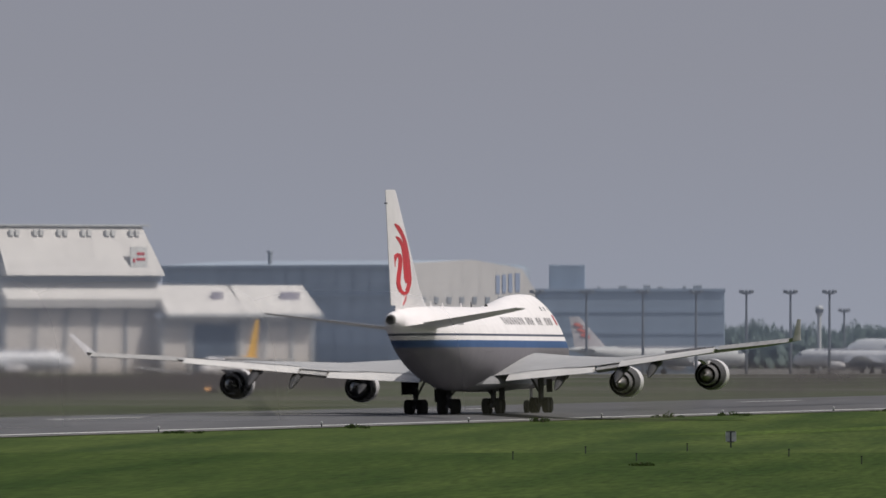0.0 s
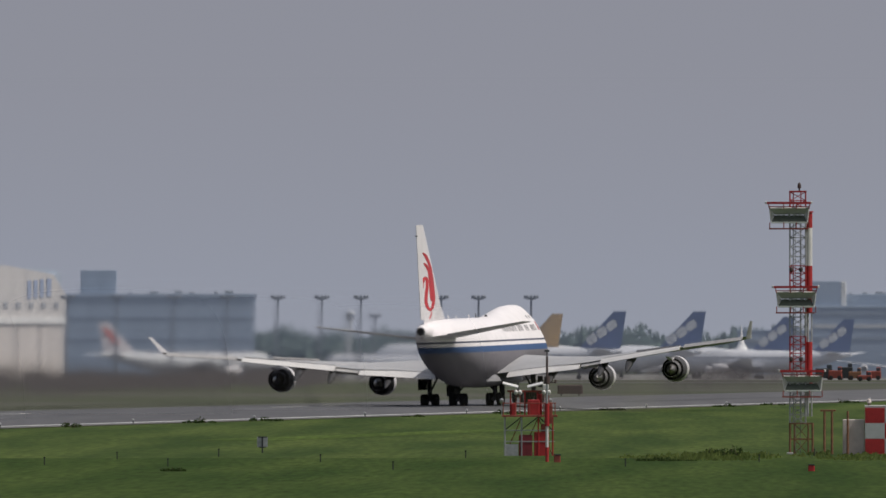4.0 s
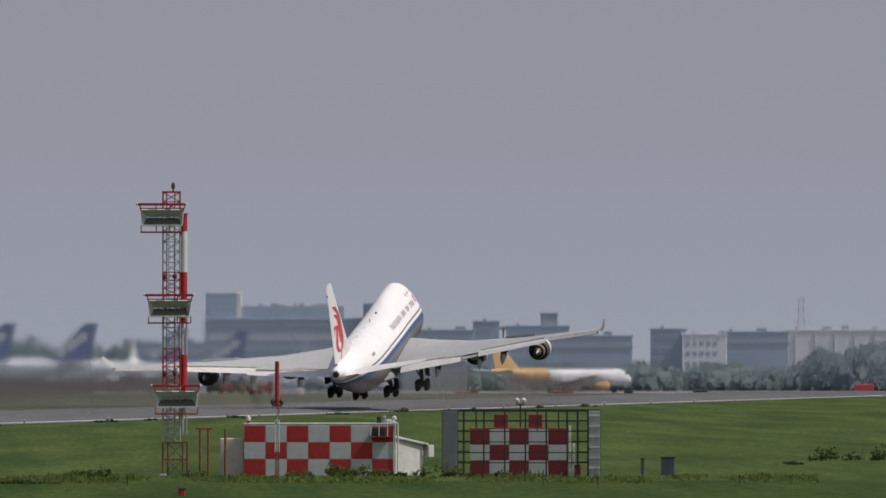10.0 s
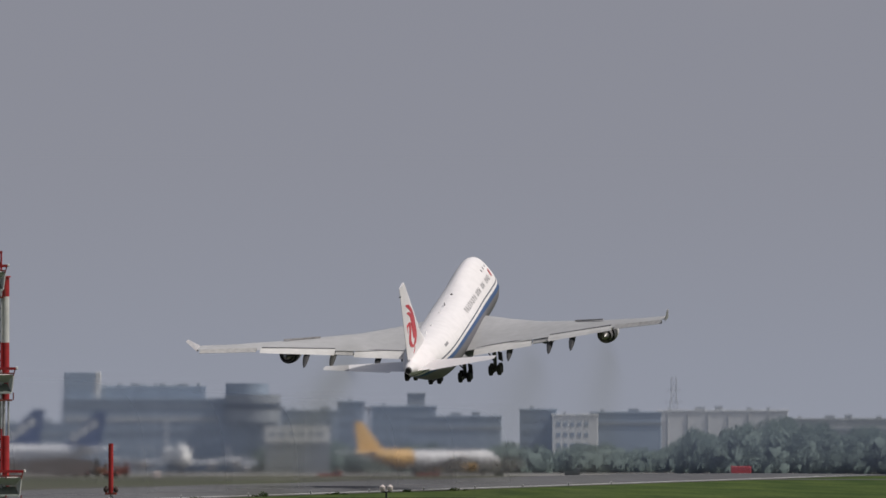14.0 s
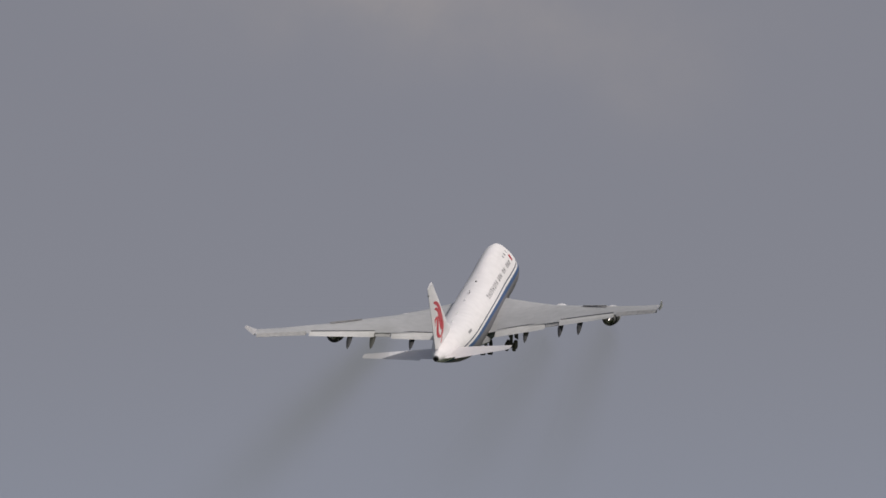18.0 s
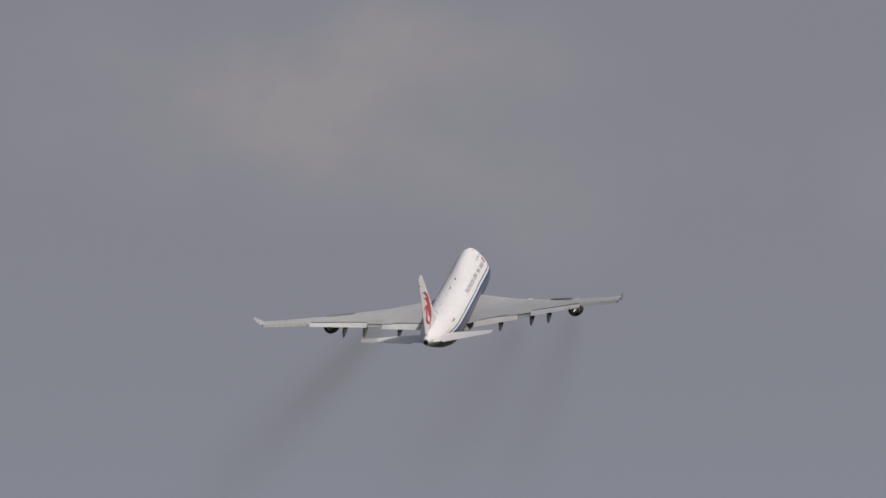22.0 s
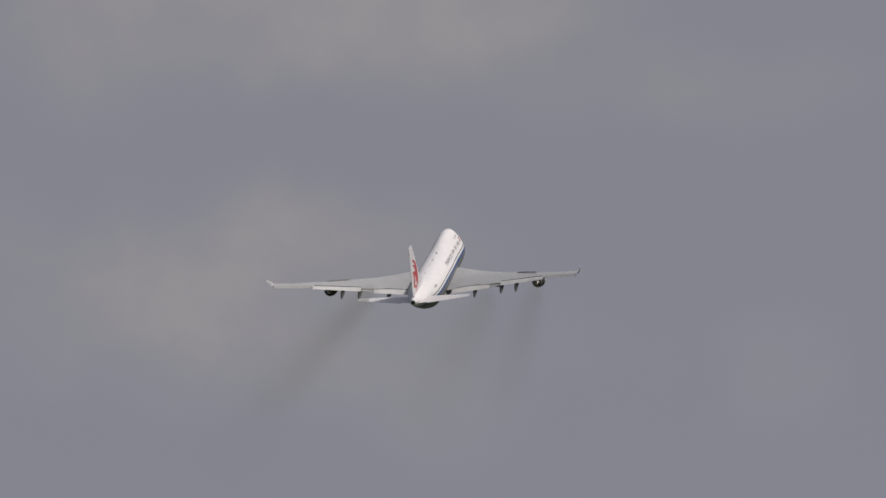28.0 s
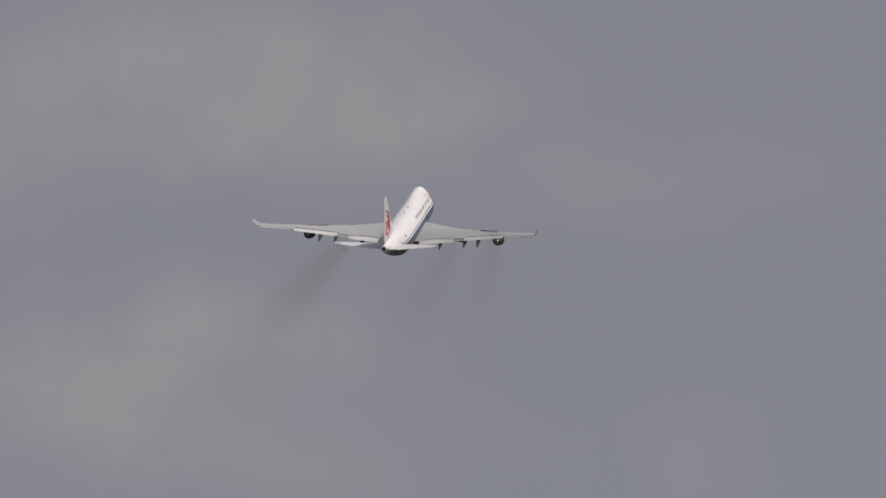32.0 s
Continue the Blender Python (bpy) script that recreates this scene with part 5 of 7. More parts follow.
        part("winglet", Build().loft([[(side * x + q[0], q[1], q[2]) for q in fin_section(s0, s1, z, half)] for x, s0, s1, z, half in
                                      ((30.55, 44.7, 48.6, 6.55, 0.16), (30.75, 45.9, 49.3, 7.0, 0.12), (31.1, 47.9, 50.4, 7.7, 0.08), (31.45, 49.8, 51.5, 8.42, 0.04))]), WINGLET_GREY, wing, "upturned pale grey winglet", False, inv)
        for y0, y1, t0, t1, c0, c1, z0, z1, nm in ((3.8, 11.6, 36.7, 38.2, 2.2, 2.0, 3.5, 4.2, "flap"), (14.0, 23.0, 39.4, 44.1, 1.7, 1.3, 4.62, 5.85, "flap")):
            rows = []
            for y, t, c, z in ((y0, t0, c0, z0), (y1, t1, c1, z1)):
                ang = radians(14)
                rows.append([(side * y, -(t - 0.3), z + 0.10), (side * y, -(t - 0.3 + c * 0.55), z + 0.06 - c * 0.55 * math.sin(ang) * 0.8), (side * y, -(t - 0.3 + c), z - c * math.sin(ang)), (side * y, -(t - 0.3 + c * 0.4), z - 0.30 - c * 0.3 * math.sin(ang)), (side * y, -(t - 0.4), z - 0.28)])
            part(nm, Build().loft(rows), FLAP_GREY, wing, "extended pale flap", False, inv)
        for y0, y1, t0, t1, z0, z1, drop in ((23.5, 30.2, 44.3, 48.3, 6.05, 6.75, 0.36), (11.8, 13.9, 38.3, 39.4, 4.2, 4.5, 0.55)):
            rows = [[(side * y, -(t - 0.1), z + 0.03), (side * y, -(t + c), z - 0.3), (side * y, -(t + c * 0.8), z - 0.36), (side * y, -(t - 0.1), z - drop)] for y, t, c, z in ((y0, t0, 1.2, z0), (y1, t1, 0.9, z1))]
            part("aileron", Build().loft(rows), AILERON, wing, "dark aileron", False, inv)
        for y, t, z in ((8.6, 37.7, 3.35), (14.2, 39.6, 4.05), (17.4, 41.4, 4.5)):
            fair = Build().spin([(0, 0.05), (-0.8, 0.30), (-2.2, 0.42), (-3.9, 0.40), (-5.2, 0.24), (-6.0, 0.04)], (0, 0, 0), "y", 14)
            fair.v = [(side * y + vx * (1.0 if vz > 0 else 1.0 + vz * 0.8), vy - (t - 2.6), z + 0.15 + (vz * 0.6 if vz > 0 else vz * 1.3) + max(0.0, -vy - 2.5) * -0.36) for vx, vy, vz in fair.v]
            part("flap_fairing", fair, FAIRING, wing, "canoe shaped flap track fairing", True, inv)
        # solid dark strips paint in the shadow between wing and flaps
        for y0, y1, t0, t1, z0, z1 in ((3.9, 11.5, 36.7, 38.2, 3.5, 4.2), (14.1, 22.9, 39.4, 44.1, 4.62, 5.85)):
            rows = [[(side * y, -(t - 0.75), z + 0.16), (side * y, -(t - 0.32), z + 0.12), (side * y, -(t - 0.32), z + 0.03), (side * y, -(t - 0.75), z + 0.02)] for y, t, z in ((y0, t0, z0), (y1, t1, z1))]
            part("slot_shade", Build().loft(rows), DARK_METAL, wing, "dark strip painted as the shade in the gap ahead of the flap", False, inv)
        rows = [[(side * y, -(le + 1.0), z), (side * y, -(le + 1.5), z + 0.09), (side * y, -(le + 1.5), z - 0.1), (side * y, -(le + 1.0), z - 0.2)] for y, le, z in ((16.8, 32.1, 5.38), (21.0, 35.85, 5.80))]
        part("slat_track", Build().loft(rows), SLAT, wing, "dark strip behind the leading edge", False, inv)
        for y, s, z, le in ((11.7, 22.5, 2.66, 27.6), (20.83, 31.3, 3.44, 35.6)):
            nacelle(wing, side * y, s, z, 1.33, 4.9, WHITE_PAINT, inv)
            pyl = [[(side * y - 0.16, -(s + 1.2), z + 1.25), (side * y + 0.16, -(s + 1.2), z + 1.25), (side * y + 0.18, -(s + 5.2), z + 0.9), (side * y - 0.18, -(s + 5.2), z + 0.9)],
                   [(side * y - 0.16, -(s + 3.0), z + 1.2), (side * y + 0.16, -(s + 3.0), z + 1.2), (side * y + 0.18, -(le + 3.6), z + 1.35), (side * y - 0.18, -(le + 3.6), z + 1.35)]]
            part("pylon", Build().loft(pyl), WHITE_PAINT, wing, "", False, inv)
        # tailplane
        def trim(ring):
            return [(p[0], p[1], p[2] + (-p[1] - 64.5) * 0.042) for p in ring]
        part("tailplane", Build().loft([trim(aerofoil(58.6, 66.6, side * 0.8, 7.35, 0.75)), trim(aerofoil(59.6, 66.8, side * 2.2, 7.5, 0.66)), trim(aerofoil(66.0, 68.4, side * 11.0, 8.62, 0.22))]), WHITE_PAINT, root, "swept white tailplane", True, O)
        rows = [trim([(side * y, -(t - 0.05), z + 0.03), (side * y, -(t + c), z), (side * y, -(t - 0.05), z - 0.06)]) for y, t, c, z in ((2.6, 66.85, 1.2, 7.55), (10.8, 68.4, 0.5, 8.62))]
        part("elevator", Build().loft(rows), WHITE_PAINT, root, "", False, O)
    gears = []
    for x, s, top in ((5.5, 31.6, 3.3), (-5.5, 31.6, 3.3), (1.95, 34.8, 2.6), (-1.95, 34.8, 2.6)):
        gears.append((bogie(root, x, s - 33, top), (x, -(s - 33), top)))
    nose = part("nose_gear", Build().tube((0, 0, 0), (0, 0, -2.2), 0.14, n=8).tube((0, 0.8, -0.2), (0, 0.05, -1.6), 0.07, n=6), ENGINE_METAL, root, "", True, pose(0, 25.2, 2.8))
    tyre = mesh_of("tyre", Build().spin([(-0.2, 0.3), (-0.2, 0.5), (-0.13, 0.58), (0.13, 0.58), (0.2, 0.5), (0.2, 0.3)], (0, 0, 0), "x", 18), TYRE, True)
    for dx in (-0.42, 0.42):
        part("wheel", tyre, None, nose, "", False, pose(dx, 0, -2.22))
    gears.append((nose, (0, 25.2, 2.8)))
    return root, wings, gears


JET, WINGS, GEARS = freighter()


def parked(kind, bearing, d, heading, scale, label, body, fin, mark=None, rear=None, pod=None):
    """A parked airliner seen far off, in its main parts; the bearing names its tail fin or its middle."""
    x, y = d * math.sin(bearing / 1000), d * math.cos(bearing / 1000)
    root = thing("parked_aircraft", pose(x, y, lie(y), 0, 0, -heading), label, "aircraft", "parked aircraft")
    prof = JUMBO if kind == "jumbo" else TWIN
    L = prof["s"][-1]
    k = scale
    O = Matrix.Translation((0, L * 0.5 * k, 0)) @ Matrix.Diagonal((k, k, k, 1))
    ss = sorted(set(list(prof["s"]) + list(range(8, int(L), 6))))

    def p(name, b, m, lab="", smooth=True):
        me = mesh_of(name, b, m, smooth)
        me.transform(O)
        return part(name, me, None, root, lab)
    p("fuselage", Build().loft([hull_ring(s, prof, 24) for s in ss]), body)
    if rear:
        ring = [hull_ring(s, prof, 24) for s in ((29, 32, 34, 36, 38, 40, 42, 45, 46.5) if kind == "twin" else (52, 55, 58, 61, 64, 67, 68.4))]
        p("rear_hull", Build().loft([[(q[0] * 1.012, q[1], q[2] + (0.03 if q[2] > 4 else -0.03)) for q in r] for r in ring]), rear, "coloured rear hull")
    if kind == "jumbo":
        p("fin", Build().loft([fin_section(54.5, 68.0, 8.8, 0.45), fin_section(65.8, 69.8, 19.4, 0.2)]), fin, "coloured tail fin")
        wing = ((1.5, 19, 37, 3.3, 1.8), (12, 27.9, 38.6, 4.3, 1.0), (31, 44.5, 48.6, 6.6, 0.35))
        tail = ((0.8, 58.6, 66.6, 7.5, 0.7), (11, 66, 68.4, 8.7, 0.2))
        pods = ((11.7, 21.6, 2.75, 1.4, 5.6), (20.8, 29.0, 3.6, 1.4, 5.6))
        legs = ((-7.8, 0), (-31.6, 5.5), (-31.6, -5.5), (-34.8, 1.9), (-34.8, -1.9))
    else:
        p("fin", Build().loft([fin_section(37.2, 45.5, 6.3, 0.35), fin_section(44.4, 46.9, 13.4, 0.15)]), fin, "coloured tail fin")
        wing = ((1.2, 14, 26, 2.6, 1.4), (7, 19, 26.5, 3.2, 0.8), (19, 26.5, 29, 4.6, 0.3))
        tail = ((0.6, 40, 45.5, 5.6, 0.5), (7.5, 45.5, 47.3, 6.1, 0.15))
        pods = ((6.6, 13.2, 2.0, 1.2, 4.6),)
        legs = ((-5.5, 0), (-24, 3.6), (-24, -3.6))
    for side in (1, -1):
        p("wing", Build().loft([aerofoil(a, b, side * y, z, t) for y, a, b, z, t in wing]), PARKED_WHITE)
        p("tailplane", Build().loft([aerofoil(a, b, side * y, z, t) for y, a, b, z, t in tail]), PARKED_WHITE)
        for y, s, z, r, ln in pods:
            p("engine", Build().spin([(0, r * 0.8), (-0.1 * ln, r), (-0.5 * ln, r), (-0.8 * ln, r * 0.8), (-ln, r * 0.45)], (side * y, -s, z), "y", 18), pod or WHITE_PAINT)
            p("fan_face", Build().spin([(0.02, r * 0.72), (0.06, r * 0.5), (0.10, 0.03)], (side * y, -s, z), "y", 18), ENGINE_DARK)
        if mark and kind == "twin":
            for q in range(3):
                s0, z0 = 41.6 + q * 0.9, 8.6 + q * 1.25
                p("fin_mark", ribbon([(s0, z0), (s0 + 1.6, z0 + 0.5), (s0 + 2.6, z0 + 0.6)], 0.8, lambda s, z, sd=side: sd * (0.50 - 0.03 * (z - 6.3))), mark, "white bar on the fin", False)
        if mark:
            if kind == "jumbo":
                for mk, wd in (([(q, 10.9 + (q - 57.9) * 0.61) for q in (57.4, 57.9, 58.9, 59.9, 60.4)], 2.7), ([(q, 10.9 + (q - 57.9) * 0.61) for q in (60.6, 61.1, 62.1, 63.1, 63.6)], 2.7), ([(q, 10.9 + (q - 57.9) * 0.61) for q in (63.8, 64.3, 65.3, 66.3, 66.8)], 2.5)):
                    p("fin_mark", ribbon(mk, wd, lambda s, z, sd=side: sd * (0.56 - 0.025 * (z - 8.7))), mark, "white bar on the fin", False)
        p("window_band", side_patch(6.5, L * 0.74, 0.58 * (prof["top"][10] + prof["bot"][10]) - 0.1, 0.58 * (prof["top"][10] + prof["bot"][10]) + 0.3, side, prof, 0.02, 8), MARK_GREY, "", False)
        p("cockpit_window", side_patch(1.6, 3.2, prof["top"][4] - 1.5, prof["top"][4] - 0.9, side, prof, 0.02), GLASS_DARK, "", False)
    for y, x in legs:
        p("landing_gear", Build().tube((x, y, 0.3), (x, y, 2.6), 0.2, n=6).spin([(-0.5, 0.35), (-0.4, 0.6), (0.4, 0.6), (0.5, 0.35)], (x, y, 0.6), "x", 14), TYRE)
    return root


# hull and fin greyed: the haze in front is put into their colours
parked("twin", -33.0, 3990, 60, 1.18, "white airliner with a red tail patch parked on the apron", PALE_GREY, material("hazed_tail", (0.36, 0.34, 0.345), 0.5, 0, 0.6, 0.2), TAIL_RED)
parked("twin", -18.0, 4020, -66, 1.08, "white airliner with a blue tail parked on the apron", PARKED_WHITE, BRIGHT_BLUE, LINE_WHITE)
parked("jumbo", -14.0, 4060, -55, 0.94, "white freighter with a broad tan tail on the apron", PARKED_WHITE, TAN_TAIL, rear=YELLOW)
parked("jumbo", -10.5, 4020, -62, 0.97, "white freighter with a blue and white tail on the apron", PARKED_WHITE, BLUE_TAIL, LINE_WHITE)
parked("jumbo", -5.0, 4040, -62, 0.97, "white freighter with a blue and white tail on the apron", PARKED_WHITE, BLUE_TAIL, LINE_WHITE)
parked("jumbo", 1.8, 4130, -62, 0.90, "white freighter with a blue tail behind others on the apron", PARKED_WHITE, BLUE_TAIL, LINE_WHITE)
parked("jumbo", 6.1, 4070, -62, 0.86, "white freighter with a blue and white tail before the terminal", PARKED_WHITE, BLUE_TAIL, LINE_WHITE)
parked("jumbo", 17.25, 4120, 175, 0.78, "white four-engined airliner facing the runway on the apron", OFF_WHITE, PARKED_WHITE)
parked("twin", 22.2, 4200, 150, 0.58, "white airliner with a pale nose behind another on the apron", PARKED_WHITE, PARKED_WHITE)
parked("twin", 33.8, 3960, 52, 1.04, "white and yellow freighter taxiing beyond the runway", PARKED_WHITE, YELLOW, rear=YELLOW, pod=YELLOW)
parked("twin", -80.0, 3560, 70, 1.1, "white airliner parked by the hangar", PARKED_WHITE, PARKED_WHITE)
TAXI = parked("twin", -62.3, 1850, -171, 0.69, "white airliner with a yellow tail taxiing before the hangar", WHITE_PAINT, YELLOW, rear=YELLOW)

part("landing_light", Build().spin([(-0.2, 0.03), (-0.15, 0.5), (0.15, 0.5), (0.2, 0.03)], (0.0, 47 * 0.5 * 0.69 - 2.6, 0.85), "y", 12), LAMP_GLOW, TAXI, "warm glowing landing light", True)


# ---- smoke behind the engines ----
def smoke(name, label, x, z, width, length, strength, tint, angles, start=0.0, ramp=14.0, ahead=-2.0, drift=0.0, lumpy=False):
    m = smoke_material(name + "_smoke", strength, width, tint, start, ramp, lumpy)
    verts, faces, uv = [], [], []
    for a in angles:
        cx, cz = math.cos(radians(a)), math.sin(radians(a))
        n = 12
        base = len(verts)
        for i in range(n + 1):
            t = i / n
            w = width * (0.30 + 0.70 * t ** 0.8) / 2
            for j in range(5):
                u = -1 + j / 2
                verts.append((x * (1 - 0.25 * t) + drift * t + cx * w * u, ahead - length * t, z + cz * w * u))
                uv.append(((u + 1) / 2, t))
        for i in range(n):
            for j in range(4):
                faces.append((base + i * 5 + j, base + i * 5 + j + 1, base + (i + 1) * 5 + j + 1, base + (i + 1) * 5 + j))
    me = bpy.data.meshes.new(name)
    me.from_pydata(verts, [], faces)
    layer = me.uv_layers.new(name="UVMap")
    for lp in me.loops:
        layer.data[lp.index].uv = uv[lp.vertex_index]
    me.materials.append(m)
    ob = new(name, me)
    return tagged(ob, label, "smoke", "exhaust smoke")


SMOKES = [smoke("smoke_trail", "thin dark brown exhaust smoke trailing from the engines", x, z, w, ln, st, (0.115, 0.117, 0.080), (-58,), drift=dr)
          for x, z, w, ln, st, dr in ((-11.7, 3.6, 26, 460, 0.37, 0), (11.7, 3.0, 36, 400, 0.18, 11), (20.8, 4.3, 32, 400, 0.18, 19))]
WASH = [smoke("jet_wash", "brownish jet wash drifting low over the runway", x, z, w, ln, st, (0.095, 0.090, 0.094), (90,), 0.0, 6.0, ahead, 0.0, True)
        for x, z, w, ln, st, ahead in ((-54.0, 3.0, 10.0, 680, 2.0, 300), (-62.0, 2.6, 8.5, 600, 1.6, 240), (2.0, 3.2, 12.0, 240, 1.4, 250))]


def heat_material():
    """Hot air: it bends the light that passes a little, most at its core."""
    m = bpy.data.materials.new("hot_air")
    m.use_nodes = True
    n, l = m.node_tree.nodes, m.node_tree.links
    n.clear()
    uv, sp = n.new("ShaderNodeUVMap"), n.new("ShaderNodeSeparateXYZ")
    l.new(uv.outputs[0], sp.inputs[0])

    def f(op, a, b):
        x = n.new("ShaderNodeMath")
        x.operation = op
        for i, q in enumerate((a, b)):
            if isinstance(q, (int, float)):
                x.inputs[i].default_value = q
            else:
                l.new(q, x.inputs[i])
        return x.outputs[0]
    across = f("SUBTRACT", f("MULTIPLY", sp.outputs[0], 2.0), 1.0)
    side = f("MAXIMUM", f("SUBTRACT", 1.0, f("MULTIPLY", across, across)), 0.0)
    up = f("POWER", f("MAXIMUM", f("SUBTRACT", 1.0, sp.outputs[1]), 0.0), 0.8)
    mask = f("MINIMUM", f("MULTIPLY", f("MULTIPLY", side, up), 2.2), 1.0)
    tr, rf, mx, out = n.new("ShaderNodeBsdfTransparent"), n.new("ShaderNodeBsdfRefraction"), n.new("ShaderNodeMixShader"), n.new("ShaderNodeOutputMaterial")
    rf.inputs["Roughness"].default_value, rf.inputs["IOR"].default_value = 0.45, 1.0013
    l.new(mask, mx.inputs[0]), l.new(tr.outputs[0], mx.inputs[1]), l.new(rf.outputs[0], mx.inputs[2]), l.new(mx.outputs[0], out.inputs[0])
    return m


def heat_haze():
    """Sheets of hot exhaust air standing one behind another along the runway."""
    verts, faces, uv = [], [], []
    for k in range(7):
        y, w, hh, base = -50 - 85 * k, 11.0 + 0.6 * k, 11.0 + 0.5 * k, len(verts)
        for j in range(7):
            for i in range(9):
                u, v = i / 8, j / 6
                verts.append((w * (2 * u - 1) + 1.5 * (k % 3 - 1), y, 0.7 + hh * v))
                uv.append((u, v))
        faces += [(base + j * 9 + i, base + j * 9 + i + 1, base + (j + 1) * 9 + i + 1, base + (j + 1) * 9 + i) for j in range(6) for i in range(8)]
    me = bpy.data.meshes.new("heat_haze")
    me.from_pydata(verts, [], faces)
    layer = me.uv_layers.new(name="UVMap")
    for lp in me.loops:
        layer.data[lp.index].uv = uv[lp.vertex_index]
    me.materials.append(heat_material())
    return tagged(new("heat_haze", me), "shimmering hot exhaust air over the runway", "heat haze", kind="stuff")


HEAT = heat_haze()


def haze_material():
    """Coat of a sheet standing in for bright haze; it also softens what lies behind it, and thins out above and close
    to the ground.
    """
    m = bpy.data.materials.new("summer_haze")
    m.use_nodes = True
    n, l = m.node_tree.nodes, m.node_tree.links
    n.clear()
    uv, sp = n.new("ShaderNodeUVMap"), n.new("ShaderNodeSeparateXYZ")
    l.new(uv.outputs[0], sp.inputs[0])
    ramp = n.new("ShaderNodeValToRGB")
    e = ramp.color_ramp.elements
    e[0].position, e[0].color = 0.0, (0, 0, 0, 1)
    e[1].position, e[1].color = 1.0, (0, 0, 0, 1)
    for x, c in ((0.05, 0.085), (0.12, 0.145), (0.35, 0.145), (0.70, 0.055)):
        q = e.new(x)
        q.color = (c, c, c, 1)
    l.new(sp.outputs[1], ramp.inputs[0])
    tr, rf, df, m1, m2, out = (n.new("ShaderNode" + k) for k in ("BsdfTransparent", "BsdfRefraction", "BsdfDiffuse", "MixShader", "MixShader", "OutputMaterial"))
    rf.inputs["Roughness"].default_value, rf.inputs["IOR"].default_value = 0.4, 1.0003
    # bluish colour supplies the brightness that distant air would add
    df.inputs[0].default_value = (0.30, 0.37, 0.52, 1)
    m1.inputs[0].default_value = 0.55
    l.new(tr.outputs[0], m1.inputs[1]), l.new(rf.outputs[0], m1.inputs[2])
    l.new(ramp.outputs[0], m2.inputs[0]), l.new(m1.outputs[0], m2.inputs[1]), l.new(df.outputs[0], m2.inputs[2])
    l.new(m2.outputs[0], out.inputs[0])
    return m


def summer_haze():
    """One added leaning sheet that stands in for haze between the runway and the far apron."""
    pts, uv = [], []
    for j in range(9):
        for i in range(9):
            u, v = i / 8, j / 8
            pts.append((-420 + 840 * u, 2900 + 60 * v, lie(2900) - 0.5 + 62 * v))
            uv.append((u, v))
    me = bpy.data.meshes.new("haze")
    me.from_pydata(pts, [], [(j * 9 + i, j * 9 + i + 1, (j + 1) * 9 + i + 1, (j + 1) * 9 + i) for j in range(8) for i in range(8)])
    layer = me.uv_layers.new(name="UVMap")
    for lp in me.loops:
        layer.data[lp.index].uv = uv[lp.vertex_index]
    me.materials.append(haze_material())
    tagged(new("haze", me), "leaning translucent sheet standing in for pale haze over the far apron", "haze", kind="stuff")


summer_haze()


# ---- far buildings ----
def block(root, name, x, y, w, d, z0, z1, mat, label=""):
    return part(name, Build().box((x, y + d / 2, (z0 + z1) / 2), (w, d, z1 - z0), 0, 0.15), mat, root, label)


def window_rows(root, x0, x1, y, zs, hh, step, gap, mat=None):
    m = mesh_of("window", Build().box((0, 0, 0), (step - gap, 0.12, hh), 0, 0.03), mat or GLASS_FAR)
    n = int((x1 - x0) / step)
    for z in zs:
        for i in range(n):
            part("window", m, None, root, at=pose(x0 + (i + 0.5) * step, y - 0.03, z))


def building(bearing, d, label, name="airport_building", category="building", turn=0.0):
    m = spot(bearing, d, 0, turn)
    m.translation.z = lie(m.translation.y)
    return thing(name, m, label, category)


